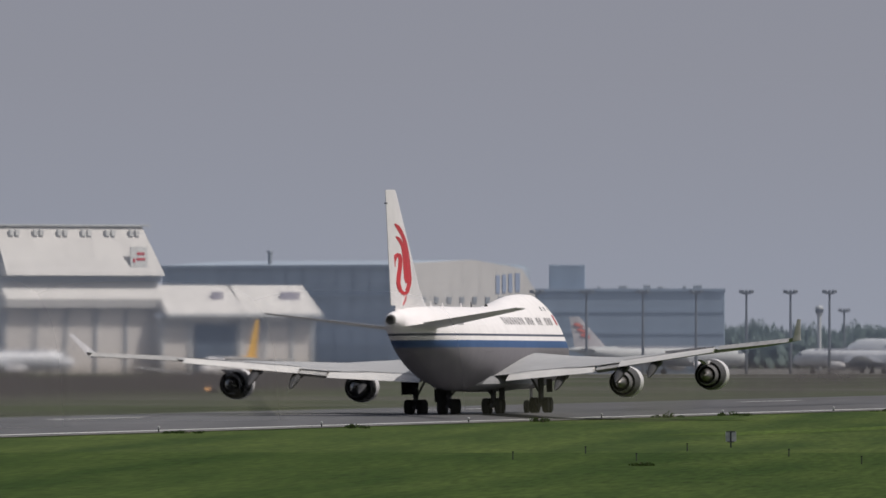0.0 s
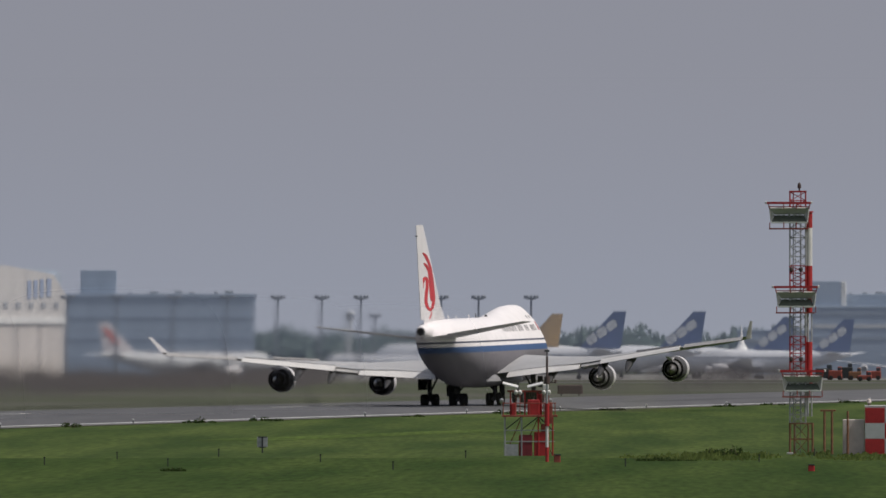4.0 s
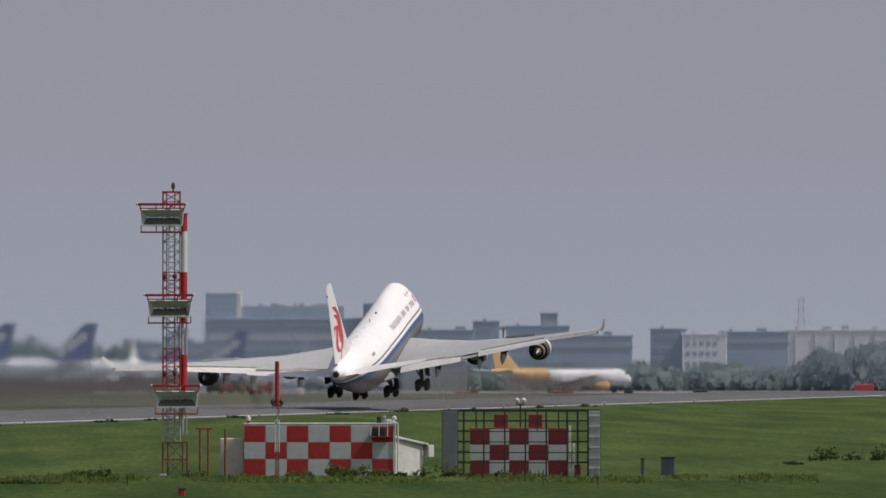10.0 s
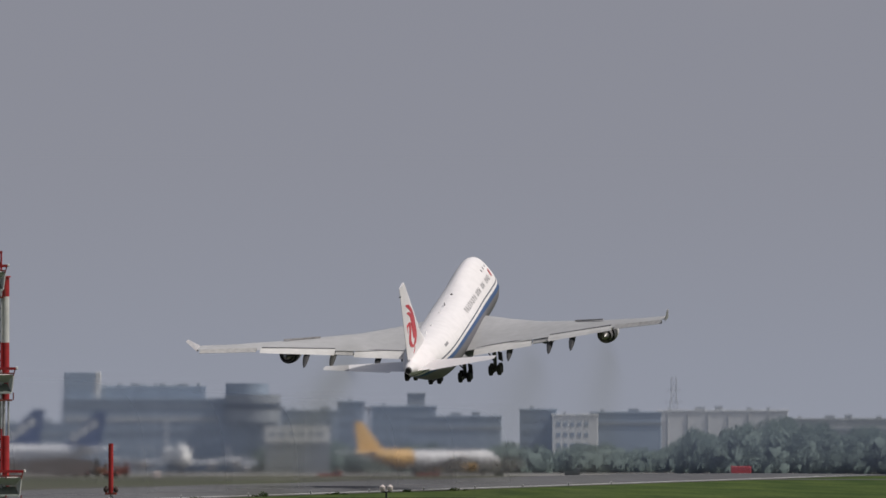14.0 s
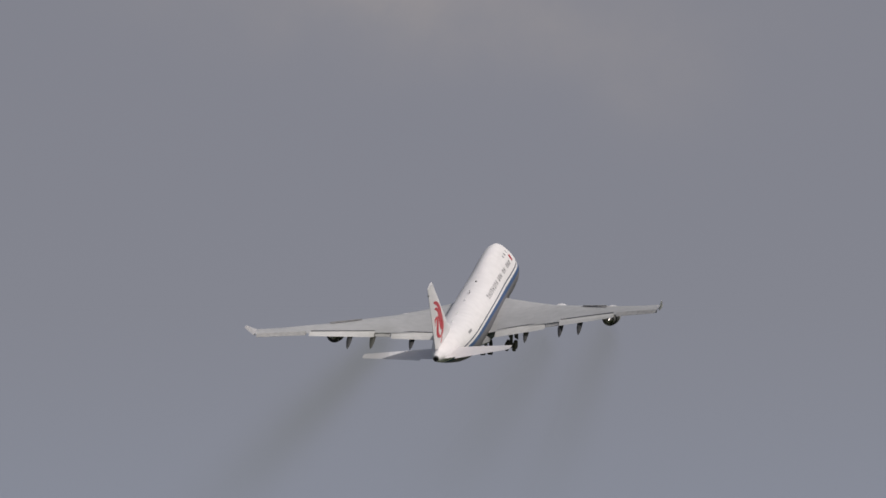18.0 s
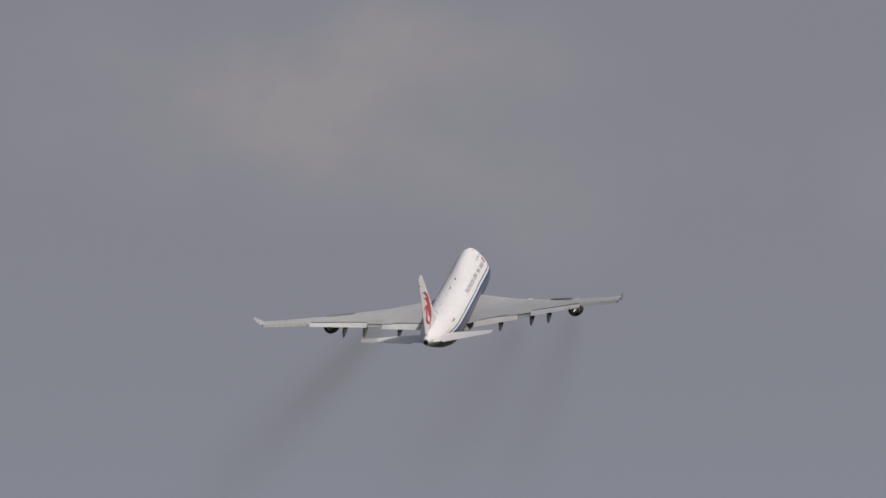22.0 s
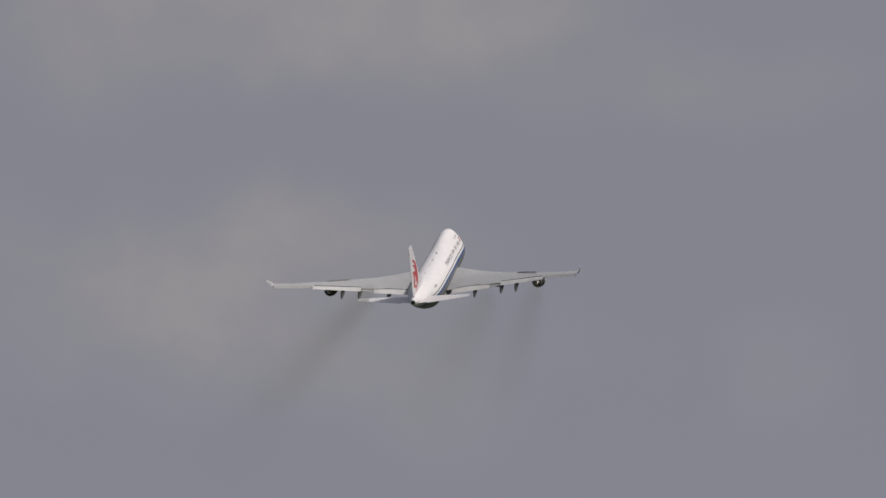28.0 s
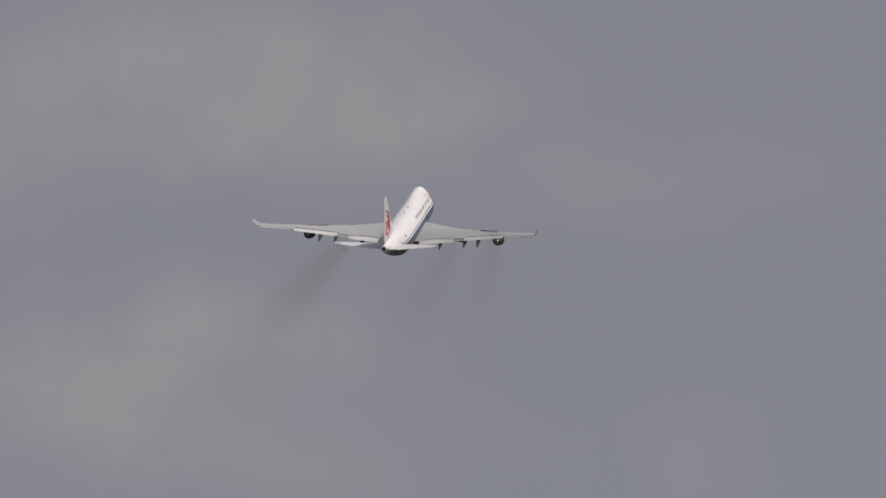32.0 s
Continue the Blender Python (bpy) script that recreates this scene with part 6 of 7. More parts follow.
def great_hangar():
    """The large white hangar with a sloped upper front."""
    r = building(-72.5, 3700, "large white hangar with a sloped upper front and cream doors", "hangar", "hangar", 32.0)
    w = 46.5
    block(r, "wall", 0, 1.5, w, 60, 0, 26, HANGAR_WHITE)
    up = Build()
    up.add([(-w / 2 - 0.5, -1.0, 26), (w / 2 + 0.5, -1.0, 26), (w / 2 - 2.2, 6.0, 38.6), (-w / 2 - 0.2, 6.0, 38.6), (-w / 2 - 0.5, 60, 26), (w / 2 + 0.5, 60, 26), (w / 2 - 2.2, 58, 38.6), (-w / 2 - 0.2, 58, 38.6)],
           [(0, 1, 2, 3), (1, 5, 6, 2), (5, 4, 7, 6), (4, 0, 3, 7), (3, 2, 6, 7), (0, 4, 5, 1)])
    part("roof", up, HANGAR_WHITE, r, "sloped white upper front")
    part("roof_edge", Build().box((0, 5.8, 38.8), (w, 1.2, 0.5), 0, 0.1), PALE_GREY, r)
    # solid grey band colours in the shade below the overhanging upper front
    part("shadow_gap", Build().box((0, 0.9, 25.2), (w, 1.2, 1.6), 0, 0.05), HANGAR_GREY, r, "band darkened for the shade below the upper front")
    part("canopy", Build().add([(-w / 2 - 1, -2.0, 20.0), (w / 2 + 1, -2.0, 20.0), (w / 2 + 1, 1.5, 23.5), (-w / 2 - 1, 1.5, 23.5), (-w / 2 - 1, -1.6, 17.8), (w / 2 + 1, -1.6, 17.8), (w / 2 + 1, 1.5, 17.8), (-w / 2 - 1, 1.5, 17.8)],
                              [(0, 1, 2, 3), (4, 5, 1, 0), (6, 7, 3, 2), (5, 6, 2, 1), (7, 4, 0, 3), (4, 7, 6, 5)]), HANGAR_WHITE, r)
    for i in range(5):
        part("hangar_door", Build().box((-w / 2 + 5.0 + i * 9.1, 1.2, 8.6), (8.6, 0.5, 17.2), 0, 0.08), HANGAR_CREAM, r, "tall cream sliding door")
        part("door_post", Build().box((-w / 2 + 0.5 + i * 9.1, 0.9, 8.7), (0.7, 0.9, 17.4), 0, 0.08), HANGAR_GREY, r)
    for i in range(6):
        x = -w / 2 + 5 + i * 7.2
        for dx in (-0.9, 0.9):
            part("skylight", Build().box((x + dx, 4.6, 36.9), (1.2, 0.9, 1.5), 0, 0.05), OFF_WHITE, r, "small pale roof vent")
    part("sign_board", Build().box((16.5, 0.3, 30.0), (5.2, 0.4, 7.0), 0, 0.05), OFF_WHITE, r, "white upright sign board")
    for z, ww in ((31.6, 2.2), (30.2, 2.6)):
        part("sign_bar", Build().box((17.0, 0.06, z), (ww, 0.08, 0.6)), LOGO_RED, r)
    part("sign_bar", Build().box((15.0, 0.06, 29.9), (0.7, 0.08, 0.9)), LOGO_RED, r)


def low_hangar():
    r = building(-61.6, 3720, "white double hangar with sloped roof fronts and an open bay", "hangar", "hangar", 32.0)
    for k, x in enumerate((-11.6, 11.4)):
        w = 22.8
        block(r, "wall", x, 2.0, w, 40, 0, 15.5, HANGAR_WHITE)
        part("roof", Build().add([(x - w / 2, -1.5, 16.2), (x + w / 2 + 0.8, -1.5, 16.2), (x + w / 2 - 1.0, 6, 23.6), (x - w / 2, 6, 23.6), (x - w / 2, 42, 16.2), (x + w / 2 + 0.8, 42, 16.2), (x + w / 2 - 1, 40, 23.6), (x - w / 2, 40, 23.6)],
                                 [(0, 1, 2, 3), (1, 5, 6, 2), (5, 4, 7, 6), (4, 0, 3, 7), (3, 2, 6, 7), (0, 4, 5, 1)]), HANGAR_WHITE, r, "sloped white roof front")
        part("eave", Build().box((x + 0.3, -1.2, 15.9), (w + 1.2, 1.4, 0.9), 0, 0.1), PALE_GREY, r)
        part("sign_patch", Build().box((x + 5.5 - k, 2.4, 20.6), (3.4 + k * 2.4, 0.5, 2.6), 0, 0.05), material("faded_sign", (0.30, 0.28, 0.33), 0.7, 0, 1.0, 0.2), r, "faded dark sign patch")
    # no opening is cut: a dark sheet paints the shade of the bay
    part("bay_sheet", Build().box((-6.5, 1.75, 6.8), (12.5, 0.4, 13.6), 0, 0.05), material("bay_shade", (0.07, 0.09, 0.12), 0.6, 0, 0.4, 0.2), r, "dark sheet standing for the shade in an open bay")
    for x, w in ((-18.4, 7.0), (4.2, 6.4), (12.4, 7.4), (19.6, 5.4)):
        part("hangar_door", Build().box((x, 1.75, 6.6), (w, 0.4, 13.2), 0, 0.05), HANGAR_CREAM, r, "tall cream sliding door")
    for x in (-22.6, -14.4, 0.5, 8.0, 16.4, 22.6):
        part("door_post", Build().box((x, 1.5, 7.6), (0.8, 0.9, 15.2), 0, 0.05), PALE_GREY, r)


def blue_hangar():
    """A hangar seen over its corner: a long flank with its shade coloured in blue-grey, and a white front turned to the
    runway.
    """
    r = building(-50.1, 3930, "wide hangar with a flank coloured blue-grey for shade and a white gabled front", "hangar", "hangar", 45.0)
    W, S = 47.0, 97.0
    part("wall", Build().box((W / 2 + 0.2, S / 2 + 0.2, 14.5), (W - 0.6, S - 0.4, 29.0), 0, 0.1), SHADED_FLANK, r, "ribbed wall coloured blue-grey for its shade")
    part("roof", Build().add([(-0.4, 2.0, 29.0), (W + 0.4, 2.0, 29.0), (W + 0.4, S + 0.4, 29.0), (-0.4, S + 0.4, 29.0), (-0.4, 2.0, 29.9), (W * 0.5, 2.0, 31.2), (W + 0.4, 2.0, 29.9), (W + 0.4, S, 29.9), (W * 0.5, S, 31.2), (-0.4, S, 29.9)],
                             [(0, 1, 6, 5, 4), (1, 2, 7, 6), (2, 3, 9, 8, 7), (3, 0, 4, 9), (4, 5, 8, 9), (5, 6, 7, 8), (0, 3, 2, 1)]), SHADED_FLANK, r)
    for z in (8.0, 14.5, 21.5):
        part("wall_band", Build().box((-0.05, S / 2, z), (0.25, S - 1, 0.6), 0, 0.04), SHADED_FLANK, r)
    for i in range(15):
        part("wall_rib", Build().box((-0.1, 3.0 + i * 6.5, 14.4), (0.3, 0.35, 28.6), 0, 0.04), SHADED_FLANK, r)
    part("roof_mast", Build().tube((6.0, S * 0.62, 29.5), (6.0, S * 0.62, 33.4), 0.6, n=8).box((6.0, S * 0.62, 33.6), (1.4, 1.4, 0.5), 0, 0.1), HANGAR_GREY, r)
    pts = []
    for y in (-1.2, 1.8):
        pts += [(-0.6, y, 0), (W, y, 0), (W + 0.2, y, 23.0), (W - 5.0, y, 28.8), (W * 0.5, y, 31.2), (-0.6, y, 30.2)]
    f = [(0, 1, 2, 3, 4, 5), (11, 10, 9, 8, 7, 6)] + [(i, (i + 1) % 6, (i + 1) % 6 + 6, i + 6) for i in range(6)]
    part("front", Build().add(pts, f), HANGAR_WHITE, r, "white gabled front")
    for i in range(9):
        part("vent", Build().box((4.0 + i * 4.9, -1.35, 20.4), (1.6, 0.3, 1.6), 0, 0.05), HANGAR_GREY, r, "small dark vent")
    part("eave", Build().box((W / 2, -1.7, 16.2), (W - 0.6, 1.0, 1.6), 0, 0.1), OFF_WHITE, r)
    for i in range(5):
        part("hangar_door", Build().box((4.8 + i * 9.2, -1.4, 7.5), (8.6, 0.4, 15.0), 0, 0.05), HANGAR_CREAM, r, "tall sliding door")
    for x, w, z in ((32.6, 1.5, 24.6), (35.0, 1.5, 24.8), (37.4, 1.5, 25.0), (40.2, 1.8, 25.2)):
        part("sign_bar", Build().box((x, -1.3, z), (w, 0.2, 5.0), 0, 0.03), material("sign_blue", (0.26, 0.31, 0.42), 0.5, 0, 1.0, 0.1), r, "blue sign bar")


def grey_block():
    r = building(-35.1, 4040, "long blue-grey airport building with a square roof block", "airport_building", "building")
    block(r, "wall", 0, 0, 54, 40, 0, 23.6, STEEL_GREY)
    block(r, "roof_block", -16.9, 6, 10, 14, 23.6, 30.4, STEEL_GREY, "square plant room on the roof")
    part("parapet", Build().box((0, -0.15, 23.3), (54.4, 0.5, 0.9), 0, 0.05), BLUE_GREY, r)
    for z, hh in ((4.0, 5.0), (11.5, 1.0), (17.5, 1.0)):
        part("wall_band", Build().box((0, -0.08, z), (53.6, 0.2, hh), 0, 0.03), BLUE_GREY, r, "blue-grey cladding band")
    for i in range(6):
        part("roof_fitting", Build().box((-8 + i * 5.5 + (i * 37 % 5) * 0.6, 5, 24.0 + 0.1 * (i % 3)), (1.0 + 0.5 * (i * 7 % 4), 1.6, 0.5 + 0.25 * (i % 3)), 0, 0.1), HANGAR_GREY, r)


def terminal():
    r = building(18.5, 4220, "long grey-blue terminal with stepped roofs and a dark round tower", "terminal_building", "building")
    k = 1 / 6.09

    def X(u):
        return (u - 1259.5) * k

    def Z(v):
        return 10.8 + (608 - v) * k
    block(r, "wall", (X(1035) + X(1402)) / 2, 0, X(1402) - X(1035), 50, 0, Z(548), BLUE_GREY)
    block(r, "stair_block", (X(1035) + X(1088)) / 2, 2, X(1088) - X(1035), 20, Z(548), Z(503), STEEL_GREY, "tall plant block on the roof")
    block(r, "stair_block", (X(1088) + X(1097)) / 2, 2, X(1097) - X(1088), 20, Z(548), Z(503), OFF_WHITE, "white side of the plant block")
    block(r, "upper_floor", (X(1097) + X(1276)) / 2, 6, X(1276) - X(1097), 30, Z(548), Z(526), STEEL_GREY, "set back upper floor")
    part("round_tower", Build().tube((X(1356), -3, Z(588)), (X(1356), -3, Z(541)), (X(1404) - X(1309)) / 2, n=28), HANGAR_GREY, r, "dark round tower", True)
    part("round_tower", Build().tube((X(1346), -2, Z(541)), (X(1346), -2, Z(522)), (X(1382) - X(1308)) / 2, n=28), STEEL_GREY, r, "", True)
    part("tower_glazing", Build().tube((X(1356), -3, Z(566)), (X(1356), -3, Z(556)), (X(1404) - X(1309)) / 2 + 0.15, n=28), GLASS_DARK, r, "", True)
    for v in (560, 583, 604):
        part("window_strip", Build().box(((X(1040) + X(1300)) / 2, -0.08, Z(v)), (X(1300) - X(1040), 0.2, 1.1), 0, 0.03), PALE_GREY if v == 583 else GLASS_FAR, r, "pale ribbon window strip")
    for i in range(9):
        part("roof_fitting", Build().box((X(1105 + i * 19 + (i * 31 % 7) * 2), 10, Z(525)), (1.0 + 0.6 * (i * 5 % 4), 1.4, 0.5 + 0.3 * (i % 3)), 0, 0.1), HANGAR_GREY, r)
    block(r, "parapet", (X(1035) + X(1402)) / 2, -0.3, X(1402) - X(1035), 0.5, Z(551), Z(547), STEEL_GREY)
    w = building(25.3, 4120, "low white building with a row of square windows", "white_building", "building")
    # lower wall coloured grey for the low haze over the white front
    block(w, "wall", 0, 0, 17.6, 16, 0, 8.6, HANGAR_GREY)
    block(w, "upper_wall", 0, -0.3, 17.6, 16, 8.6, 12.6, OFF_WHITE, "white upper floor")
    part("roof", Build().box((0, 8, 12.8), (18.2, 16.6, 0.5), 0, 0.1), PALE_GREY, w)
    window_rows(w, -8.0, 8.0, -0.3, (10.9,), 1.3, 2.6, 1.1)


def skyline():
    """The row of sheds and blocks to the north, by bearing edges and roof height."""
    rows = ((1404, 1502, 570, 4350, STEEL_GREY, "grey flat-roofed office block"), (1500, 1546, 555, 4400, BLUE_GREY, "grey office block with roof plant"), (1558, 1668, 563, 4420, STEEL_GREY, "wide grey service building"),
            (1618, 1648, 541, 4440, HANGAR_GREY, "tall dark stair tower on roof"), (1626, 1778, 580, 4300, BLUE_GREY, "long low blue-grey shed"), (1783, 1842, 568, 4350, STEEL_GREY, "plain grey flat-roofed box building"),
            (1838, 1912, 577, 4330, FACADE_WHITE, "pale white office building with rows of windows"), (1903, 2020, 573, 4380, STEEL_GREY, "large windowless grey warehouse"), (2018, 2236, 570, 4480, FACADE_WHITE, "long white low-roofed warehouse"),
            (905, 1042, 592, 4500, BLUE_GREY, "distant low blue-grey building"), (2240, 2420, 584, 4520, PALE_GREY, "pale distant low warehouse block"))
    for u0, u1, v, d, m, label in rows:
        if u0 > 1700:
            u0, u1 = u0 + 26, u1 + 30
        k = d / 25700
        b = building(((u0 + u1) / 2 - 784) / 25.7, d, label)
        w, top = (u1 - u0) * k, 10.8 + (608 - v) * k
        block(b, "wall", 0, 0, w, 24, 0, top, m)
        part("roof", Build().box((0, 12, top + 0.25), (w + 0.5, 24.4, 0.5), 0, 0.1), m, b)
        if m in (STEEL_GREY, BLUE_GREY, PALE_GREY) and w < 20:
            window_rows(b, -w / 2 + 1, w / 2 - 1, 0, [top - 2.5 - 3.6 * i for i in range(3)], 1.5, 2.4, 0.7)
        elif m is FACADE_WHITE and w < 20:
            window_rows(b, -w / 2 + 0.8, w / 2 - 0.8, 0, [top - 2.4 - 3.0 * i for i in range(4)], 1.2, 2.0, 0.8, STEEL_GREY)
        elif m is FACADE_WHITE:
            for i in range(int(w / 6)):
                part("wall_rib", Build().box((-w / 2 + 3 + i * 6, -0.15, top / 2), (0.3, 0.3, top - 1), 0, 0.03), PALE_GREY, b)
        else:
            part("wall_band", Build().box((0, -0.1, top - 3.0), (w, 0.2, 0.9), 0, 0.03), HANGAR_GREY, b)
        for i in range(int(w / 7)):
            part("roof_fitting", Build().box((-w / 2 + 3.5 + i * 7 + (i * 13 % 5) * 0.7, 6, top + 0.8), (1.0 + 0.7 * (i * 11 % 4), 1.8, 0.8 + 0.4 * (i % 3)), 0, 0.1), HANGAR_GREY, b)
    p = building((2072 - 784) / 25.7, 4600, "distant pale lattice radio mast", "radio_mast", "mast")
    for i, half in enumerate((1.7, 1.4, 1.1, 0.8)):
        lattice(p, "mast_section", i * 7.0, i * 7.0 + 7.0, half, PALE_GREY, 2, "", 0.10, 0.06)
    for z, w in ((20.5, 5.6), (24.0, 4.4)):
        part("cross_arm", Build().box((0, 0, z), (w, 0.16, 0.16), 0, 0.02), PALE_GREY, p)
    c = building((912 - 784) / 25.7, 4150, "white conical roofed tower with a spire", "spire_tower", "tower")
    part("wall", Build().tube((0, 0, 0), (0, 0, 6.5), 3.6, 3.4, 16), OFF_WHITE, c, "", True)
    part("roof", Build().spin([(0, 3.9), (1.6, 2.0), (3.5, 0.9), (6.0, 0.35), (8.5, 0.08)], (0, 0, 6.5), "z", 16), OFF_WHITE, c, "white conical roof", True)
    t = building((221 - 784) / 25.7, 4300, "pale slim distant control tower", "control_tower", "tower")
    part("shaft", Build().tube((0, 0, 0), (0, 0, 17), 0.7, 0.6, 10), PALE_GREY, t, "", True)
    part("cab", Build().spin([(0, 0.7), (0.8, 1.15), (2.4, 1.2), (2.9, 0.8)], (0, 0, 16.5), "z", 12), PALE_GREY, t, "", True)
    part("cab_window", Build().spin([(1.0, 1.2), (1.9, 1.24)], (0, 0, 16.5), "z", 12, False), GLASS_DARK, t)


def lamp_masts():
    base = None
    for u in (-1144, -279, -191, -91, 3, 92, 170, 239, 381, 447, 540, 265, 1400, 1553):
        d = 3700
        m = spot((u - 784) / 25.7, d, 0)
        m.translation.z = lie(m.translation.y)
        if u in (265, 1400, 1553):
            m = spot((u - 784) / 25.7, 4450, 0)
            m.translation.z = lie(m.translation.y) - 3.5
        if base is None:
            base = thing("apron_lamp", m, "tall grey apron floodlight mast with a ring of lamps", "floodlight mast", "apron floodlights")
            part("pole", Build().tube((0, 0, 0), (0, 0, 21.6), 0.42, 0.26, 8), POLE_GREY, base, "", True)
            part("head_ring", Build().spin([(0, 0.5), (0.15, 1.3), (0.45, 1.4), (0.6, 0.5)], (0, 0, 21.2), "z", 12), POLE_GREY, base)
            for i in range(8):
                a = i * math.pi / 4
                part("floodlight", Build().box((1.5 * math.cos(a), 1.5 * math.sin(a), 21.9), (0.75, 0.75, 0.8), a, 0.1), POLE_GREY, base)
        else:
            copy_thing(base, m)


def vehicles():
    for u, v, d, w, hh, m, label, nm in ((1655, 676, 3350, 5.0, 1.9, RUST_RED, "low dark red service truck beyond the runway", "service_truck"), (2178, 664, 3300, 4.4, 3.3, RED_PAINT, "red equipment cabin beside the runway", "equipment_cabin"),
                                         (1490, 672, 3300, 5.4, 1.6, RUST_RED, "low red barrier trailer by the taxiway", "barrier_trailer"), (609, 703, 1900, 3.3, 1.2, DARK_BROWN, "dark brown runway sign box", "sign_box"),
                                         (-498, 736, 1400, 1.55, 0.6, DARK_BROWN, "low dark brown runway sign beside the edge", "runway_sign"), (1895, 668, 3350, 3.4, 2.2, FRAME_DARK, "dark service van beyond the runway", "service_van"),
                                         (1130, 690, 2600, 2.6, 0.8, RUST_RED, "small red vehicle on the taxiway", "tow_tractor"), (1770, 684, 3000, 1.8, 1.6, FRAME_DARK, "dark low taxiway sign board", "taxiway_sign"),
                                         (1058, 682, 2750, 3.2, 1.9, FRAME_DARK, "dark service van by the taxiway", "service_van"), (1078, 684, 2720, 2.6, 1.5, RUST_RED, "low dark red tow tractor by the taxiway", "tow_tractor"),
                                         (1096, 681, 2780, 2.8, 2.2, FRAME_DARK, "dark boxy service truck by the taxiway", "service_truck"), (1113, 685, 2700, 2.4, 1.3, BROWN_POLE, "brown baggage trailer by the taxiway", "baggage_trailer"),
                                         (1146, 684, 2710, 2.8, 1.4, RUST_RED, "dull red tow tractor by the taxiway", "tow_tractor"), (1205, 690, 2500, 1.3, 1.0, PINK_WHITE, "pale pink taxiway sign box", "sign_box")):
        k = d / 25700
        mtx = spot((u - 784) / 25.7, d)
        mtx.translation.z = lie(mtx.translation.y)
        r = thing(nm, mtx, label, "vehicle" if ("truck" in nm or "van" in nm or "tractor" in nm or "trailer" in nm) else "sign box")
        part("body", Build().box((0, 0, hh / 2 + 0.3), (w, 2.0, hh), 0, 0.15), m, r)
        if "truck" in nm or "van" in nm or "tractor" in nm or "trailer" in nm:
            part("cab", Build().box((w * 0.32, 0, hh + 0.55), (w * 0.3, 1.8, 0.9), 0, 0.15), m, r)
            part("windscreen", Build().box((w * 0.32, -0.92, hh + 0.6), (w * 0.24, 0.06, 0.5), 0, 0.02), GLASS_DARK, r)
            for x in (-w * 0.3, w * 0.3):
                for y in (-0.9, 0.9):
                    part("wheel", Build().spin([(-0.15, 0.25), (-0.12, 0.42), (0.12, 0.42), (0.15, 0.25)], (x, y, 0.42), "y", 14), TYRE, r)
        else:
            for x in (-w * 0.35, w * 0.35):
                part("leg", Build().tube((x, 0, 0), (x, 0, 0.4), 0.08, n=6), FRAME_DARK, r)


_p = (1 + 5 ** 0.5) / 2
ICO = np.array([(-1, _p, 0), (1, _p, 0), (-1, -_p, 0), (1, -_p, 0), (0, -1, _p), (0, 1, _p), (0, -1, -_p), (0, 1, -_p), (_p, 0, -1), (_p, 0, 1), (-_p, 0, -1), (-_p, 0, 1)]) / math.sqrt(1 + _p * _p)
ICO_FACES = np.array([(0, 11, 5), (0, 5, 1), (0, 1, 7), (0, 7, 10), (0, 10, 11), (1, 5, 9), (5, 11, 4), (11, 10, 2), (10, 7, 6), (7, 1, 8),
                      (3, 9, 4), (3, 4, 2), (3, 2, 6), (3, 6, 8), (3, 8, 9), (4, 9, 5), (2, 4, 11), (6, 2, 10), (8, 6, 7), (9, 8, 1)])


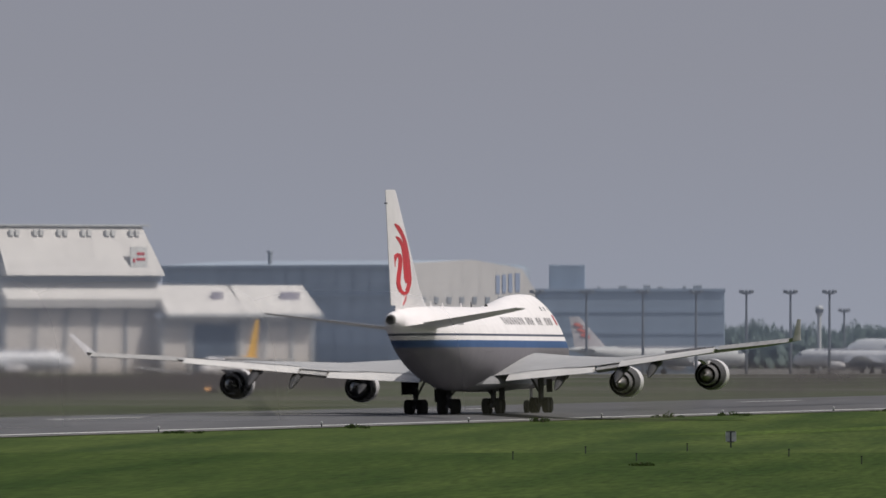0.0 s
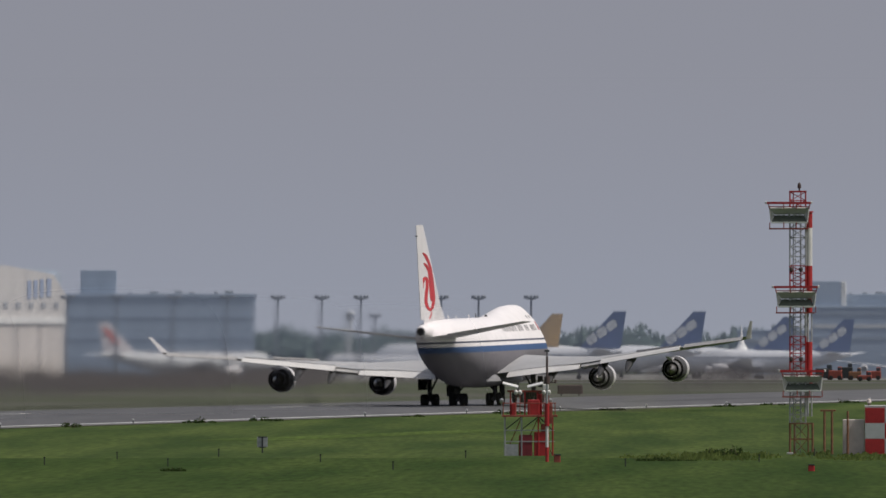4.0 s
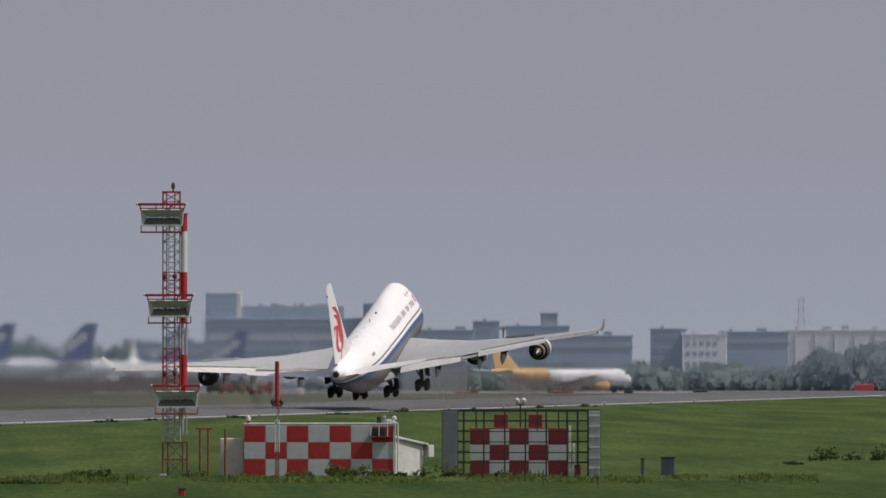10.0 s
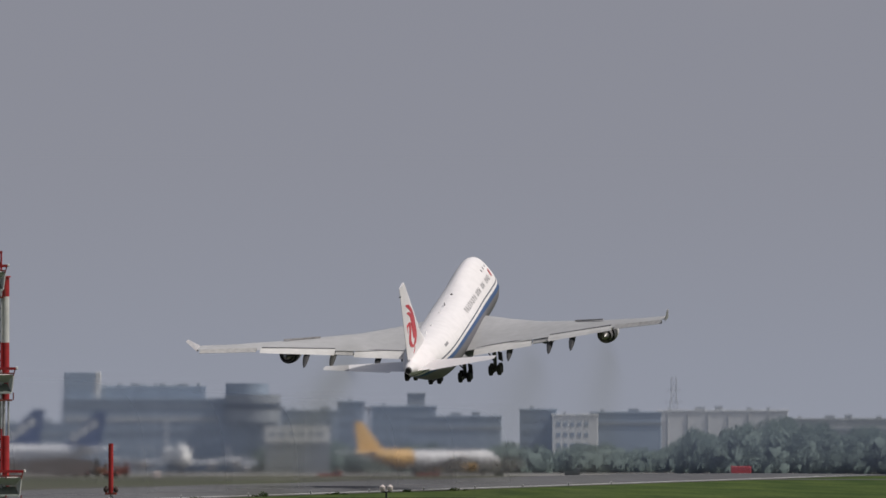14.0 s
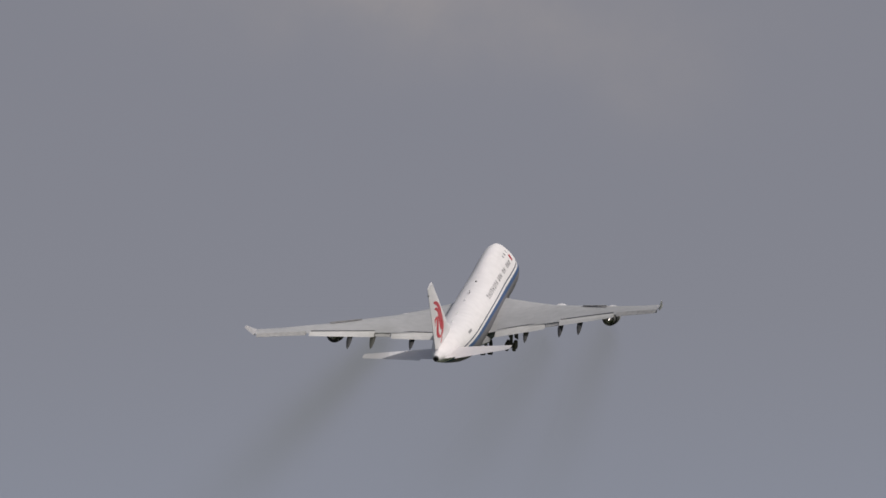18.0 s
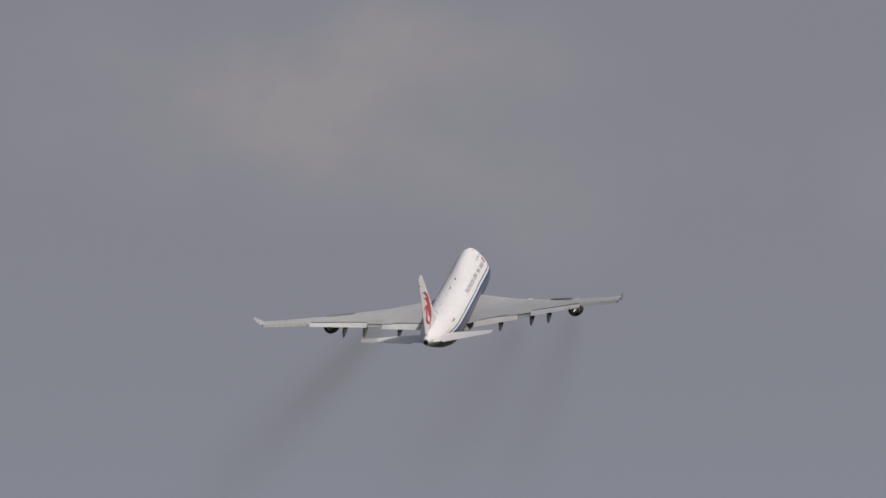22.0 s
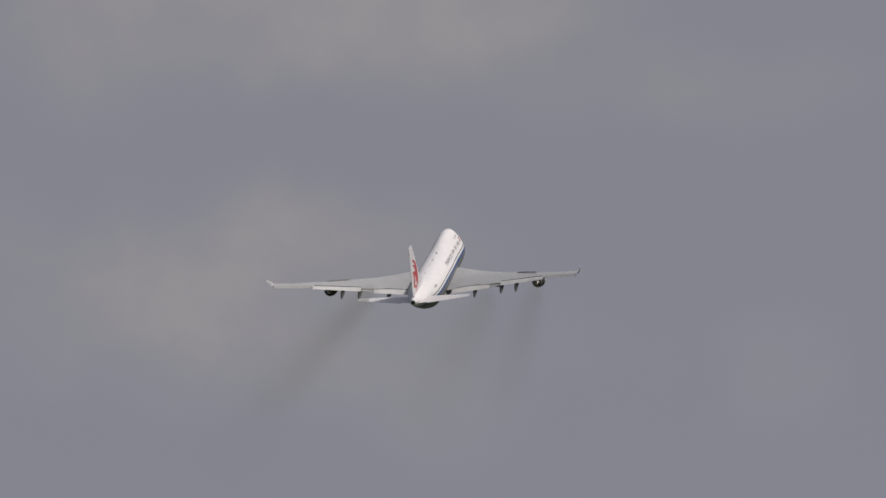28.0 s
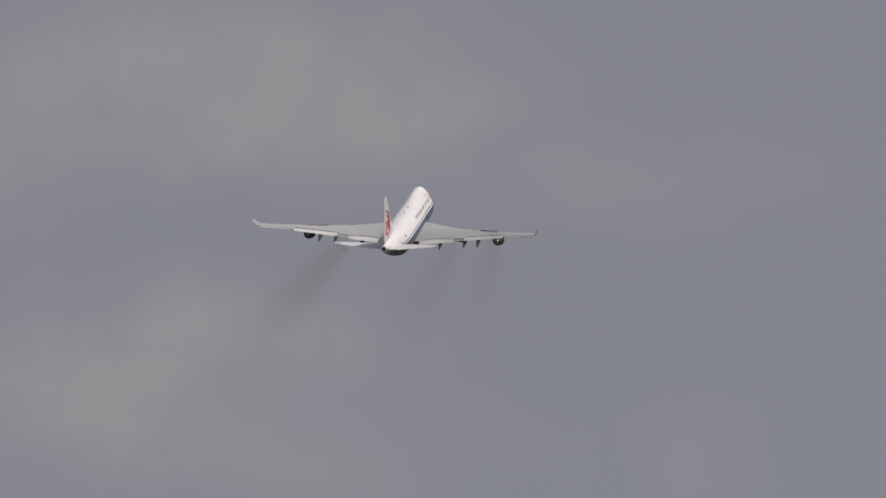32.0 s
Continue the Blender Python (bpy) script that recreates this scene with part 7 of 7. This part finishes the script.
def woods():
    """Far belts of trees behind the apron and beside the runway."""
    rng = np.random.default_rng(11)

    def belt(name, label, u0, u1, d0, d1, hfun, step, size, n, full=1.0, peaks=0.3):
        vs, lumps, faces = [], [], []
        trunk = Build()
        u = u0
        while u < u1:
            d = rng.uniform(d0, d1)
            a = (u - 784) / 25700
            x, y = d * math.sin(a), d * math.cos(a)
            g = lie(y)
            top = hfun(u) * rng.uniform(0.86, 1.1)
            w = rng.uniform(2.4, 4.4) * full
            pointed = rng.random() < peaks
            trunk.tube((x, y, g - 0.2), (x, y, g + top * 0.6), 0.28, 0.12, 5)
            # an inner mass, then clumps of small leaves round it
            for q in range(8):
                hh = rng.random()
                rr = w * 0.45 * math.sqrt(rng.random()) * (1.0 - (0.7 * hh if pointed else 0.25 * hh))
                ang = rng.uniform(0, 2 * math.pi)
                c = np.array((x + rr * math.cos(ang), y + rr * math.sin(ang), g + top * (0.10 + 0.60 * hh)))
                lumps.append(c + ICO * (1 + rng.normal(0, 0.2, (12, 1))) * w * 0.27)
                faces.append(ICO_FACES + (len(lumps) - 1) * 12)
            for q in range(7):
                hh = (q + rng.random()) / 7
                reach = w * (1.0 - 0.85 * hh if pointed else math.sqrt(max(0.1, 1 - (1.6 * hh - 0.7) ** 2)))
                ang = rng.uniform(0, 2 * math.pi)
                rr = reach * 0.5 * math.sqrt(rng.random())
                vs.append(leaf_cloud(rng, n, x + rr * math.cos(ang), y + rr * math.sin(ang), g + top * (0.14 + 0.72 * hh), max(0.7, reach * 0.62), max(0.7, reach * 0.62), top * 0.14, size))
            u += step * rng.uniform(0.5, 1.4)
        r = thing(name, pose(0, 0, 0), label, "trees")
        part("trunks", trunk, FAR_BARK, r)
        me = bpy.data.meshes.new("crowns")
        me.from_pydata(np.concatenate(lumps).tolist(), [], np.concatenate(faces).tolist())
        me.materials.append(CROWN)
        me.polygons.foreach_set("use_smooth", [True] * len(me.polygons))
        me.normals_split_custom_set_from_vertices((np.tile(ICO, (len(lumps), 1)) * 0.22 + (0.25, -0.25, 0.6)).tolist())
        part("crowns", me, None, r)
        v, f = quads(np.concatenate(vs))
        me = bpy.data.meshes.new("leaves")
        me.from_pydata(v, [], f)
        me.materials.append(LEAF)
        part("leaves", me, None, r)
        tagged(r, kind="stuff")
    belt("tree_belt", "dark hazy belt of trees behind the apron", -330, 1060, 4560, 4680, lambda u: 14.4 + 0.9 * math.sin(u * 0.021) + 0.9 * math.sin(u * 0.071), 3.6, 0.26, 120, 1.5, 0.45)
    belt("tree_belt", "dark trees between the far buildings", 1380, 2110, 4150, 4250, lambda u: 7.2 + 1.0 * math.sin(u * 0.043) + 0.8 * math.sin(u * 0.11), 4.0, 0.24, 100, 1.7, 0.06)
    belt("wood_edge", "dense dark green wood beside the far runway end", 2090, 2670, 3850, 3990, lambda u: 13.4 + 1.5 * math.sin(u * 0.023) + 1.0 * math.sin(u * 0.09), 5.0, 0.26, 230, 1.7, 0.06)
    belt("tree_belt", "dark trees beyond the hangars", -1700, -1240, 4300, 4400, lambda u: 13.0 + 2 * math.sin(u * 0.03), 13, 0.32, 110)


great_hangar()
low_hangar()
blue_hangar()
grey_block()
terminal()
skyline()
lamp_masts()
vehicles()
woods()


# ---- movement ----
def motions():
    walk(JET, [(t, pose(x, y, z, pitch, roll, yaw)) for t, x, y, z, pitch, roll, yaw in FLIGHT])
    x0, y0 = TAXI.location.x, TAXI.location.y
    walk(TAXI, [(t, pose(x0 - 2.25 * t, y0 - 6.8 * t, lie(y0 - 6.8 * t), 0, 0, 171)) for t in (0, 4, 8, 12, 16, 20, 24, 28, 32)])
    flex = ((0, -1.5), (2.5, -0.9), (5, 0.0), (7, 1.35), (8, 1.9), (9, 2.2), (11, 2.0), (13, 2.5), (18, 2.8), (24, 2.7), (32, 2.4))
    for wing, piv in WINGS:
        side = 1 if piv.translation.x > 0 else -1
        walk(wing, [(t, piv @ Matrix.Rotation(radians(-side * a), 4, Vector((side * 0.6, 0.8, 0)))) for t, a in flex])
    # the gear folds away after lift-off
    for k, (leg, (x, y, z)) in enumerate(GEARS):
        t0 = (17.2, 16.2, 16.8, 16.4, 15.4)[k]
        if k < 4:
            fold = pose(0, 0, 0, 0, (72 if x > 0 else -72) if k < 2 else 0, 0) @ pose(0, 0, 0, -78 if k > 1 else 0, 0, 0)
            lift = pose(x * 0.55, y, z + (1.9 if k < 2 else 1.6))
        else:
            fold, lift = pose(0, 0, 0, 80, 0, 0), pose(x, y, z + 1.2)
        mid = pose(x * 0.8, y, z + 0.7) @ (pose(0, 0, 0, 0, (36 if x > 0 else -36) if k < 2 else 0, 0) @ pose(0, 0, 0, (-39 if k > 1 else 0) if k < 4 else 40, 0, 0))
        tilt = pose(x, y, z)
        # struts stretch once the wheels leave the ground
        long = pose(x, y, z - (0.75 if k < 4 else 0.3))
        walk(leg, [(0, tilt), (9.6, tilt), (10.8, long), (t0, long), (t0 + 2.2, mid), (t0 + 4.4, lift @ fold), (32, lift @ fold)])
    rows = []
    for t, x, y, z, pitch, roll, yaw in FLIGHT:
        climb = float(np.interp(t, (0, 9.5, 12, 14.5, 17, 20, 32), (7.0, 7.0, 4.6, 5.6, 5.4, 6.0, 6.8)))
        track = float(np.interp(t, (0, 9.5, 12, 14.5, 17, 20, 32), (8.4, 8.4, 5.6, 5.4, 7.0, 7.3, 6.9)))
        up = 3.0 * math.sin(radians(min(pitch, 12)))
        rows.append((t, pose(x, y, z + up, climb, 0, -track)))
    for s in SMOKES:
        walk(s, rows)
    hot = [(t, pose(x, y, 0.0, 0, 0, -8.4)) for t, x, y, z, pitch, roll, yaw in FLIGHT if t <= 9.0]
    hot += [(t, pose(32.5 + (y - 1886) * 0.148, y, 0.0, 0, 0, -8.4)) for t, y in ((9.5, 1940), (10.0, 2000), (10.5, 2070), (11.0, 2140), (12.0, 2215), (14.0, 2230), (32.0, 2230))]
    walk(HEAT, hot)
    wash = [(t, pose(x, y, 0.0, 0, 0, -8.4)) for t, x, y, z, pitch, roll, yaw in FLIGHT if t <= 10.5]
    wash += [(32.0, pose(49, 1905, 0.0, 0, 0, -8.4))]
    for s in WASH:
        walk(s, wash)


motions()
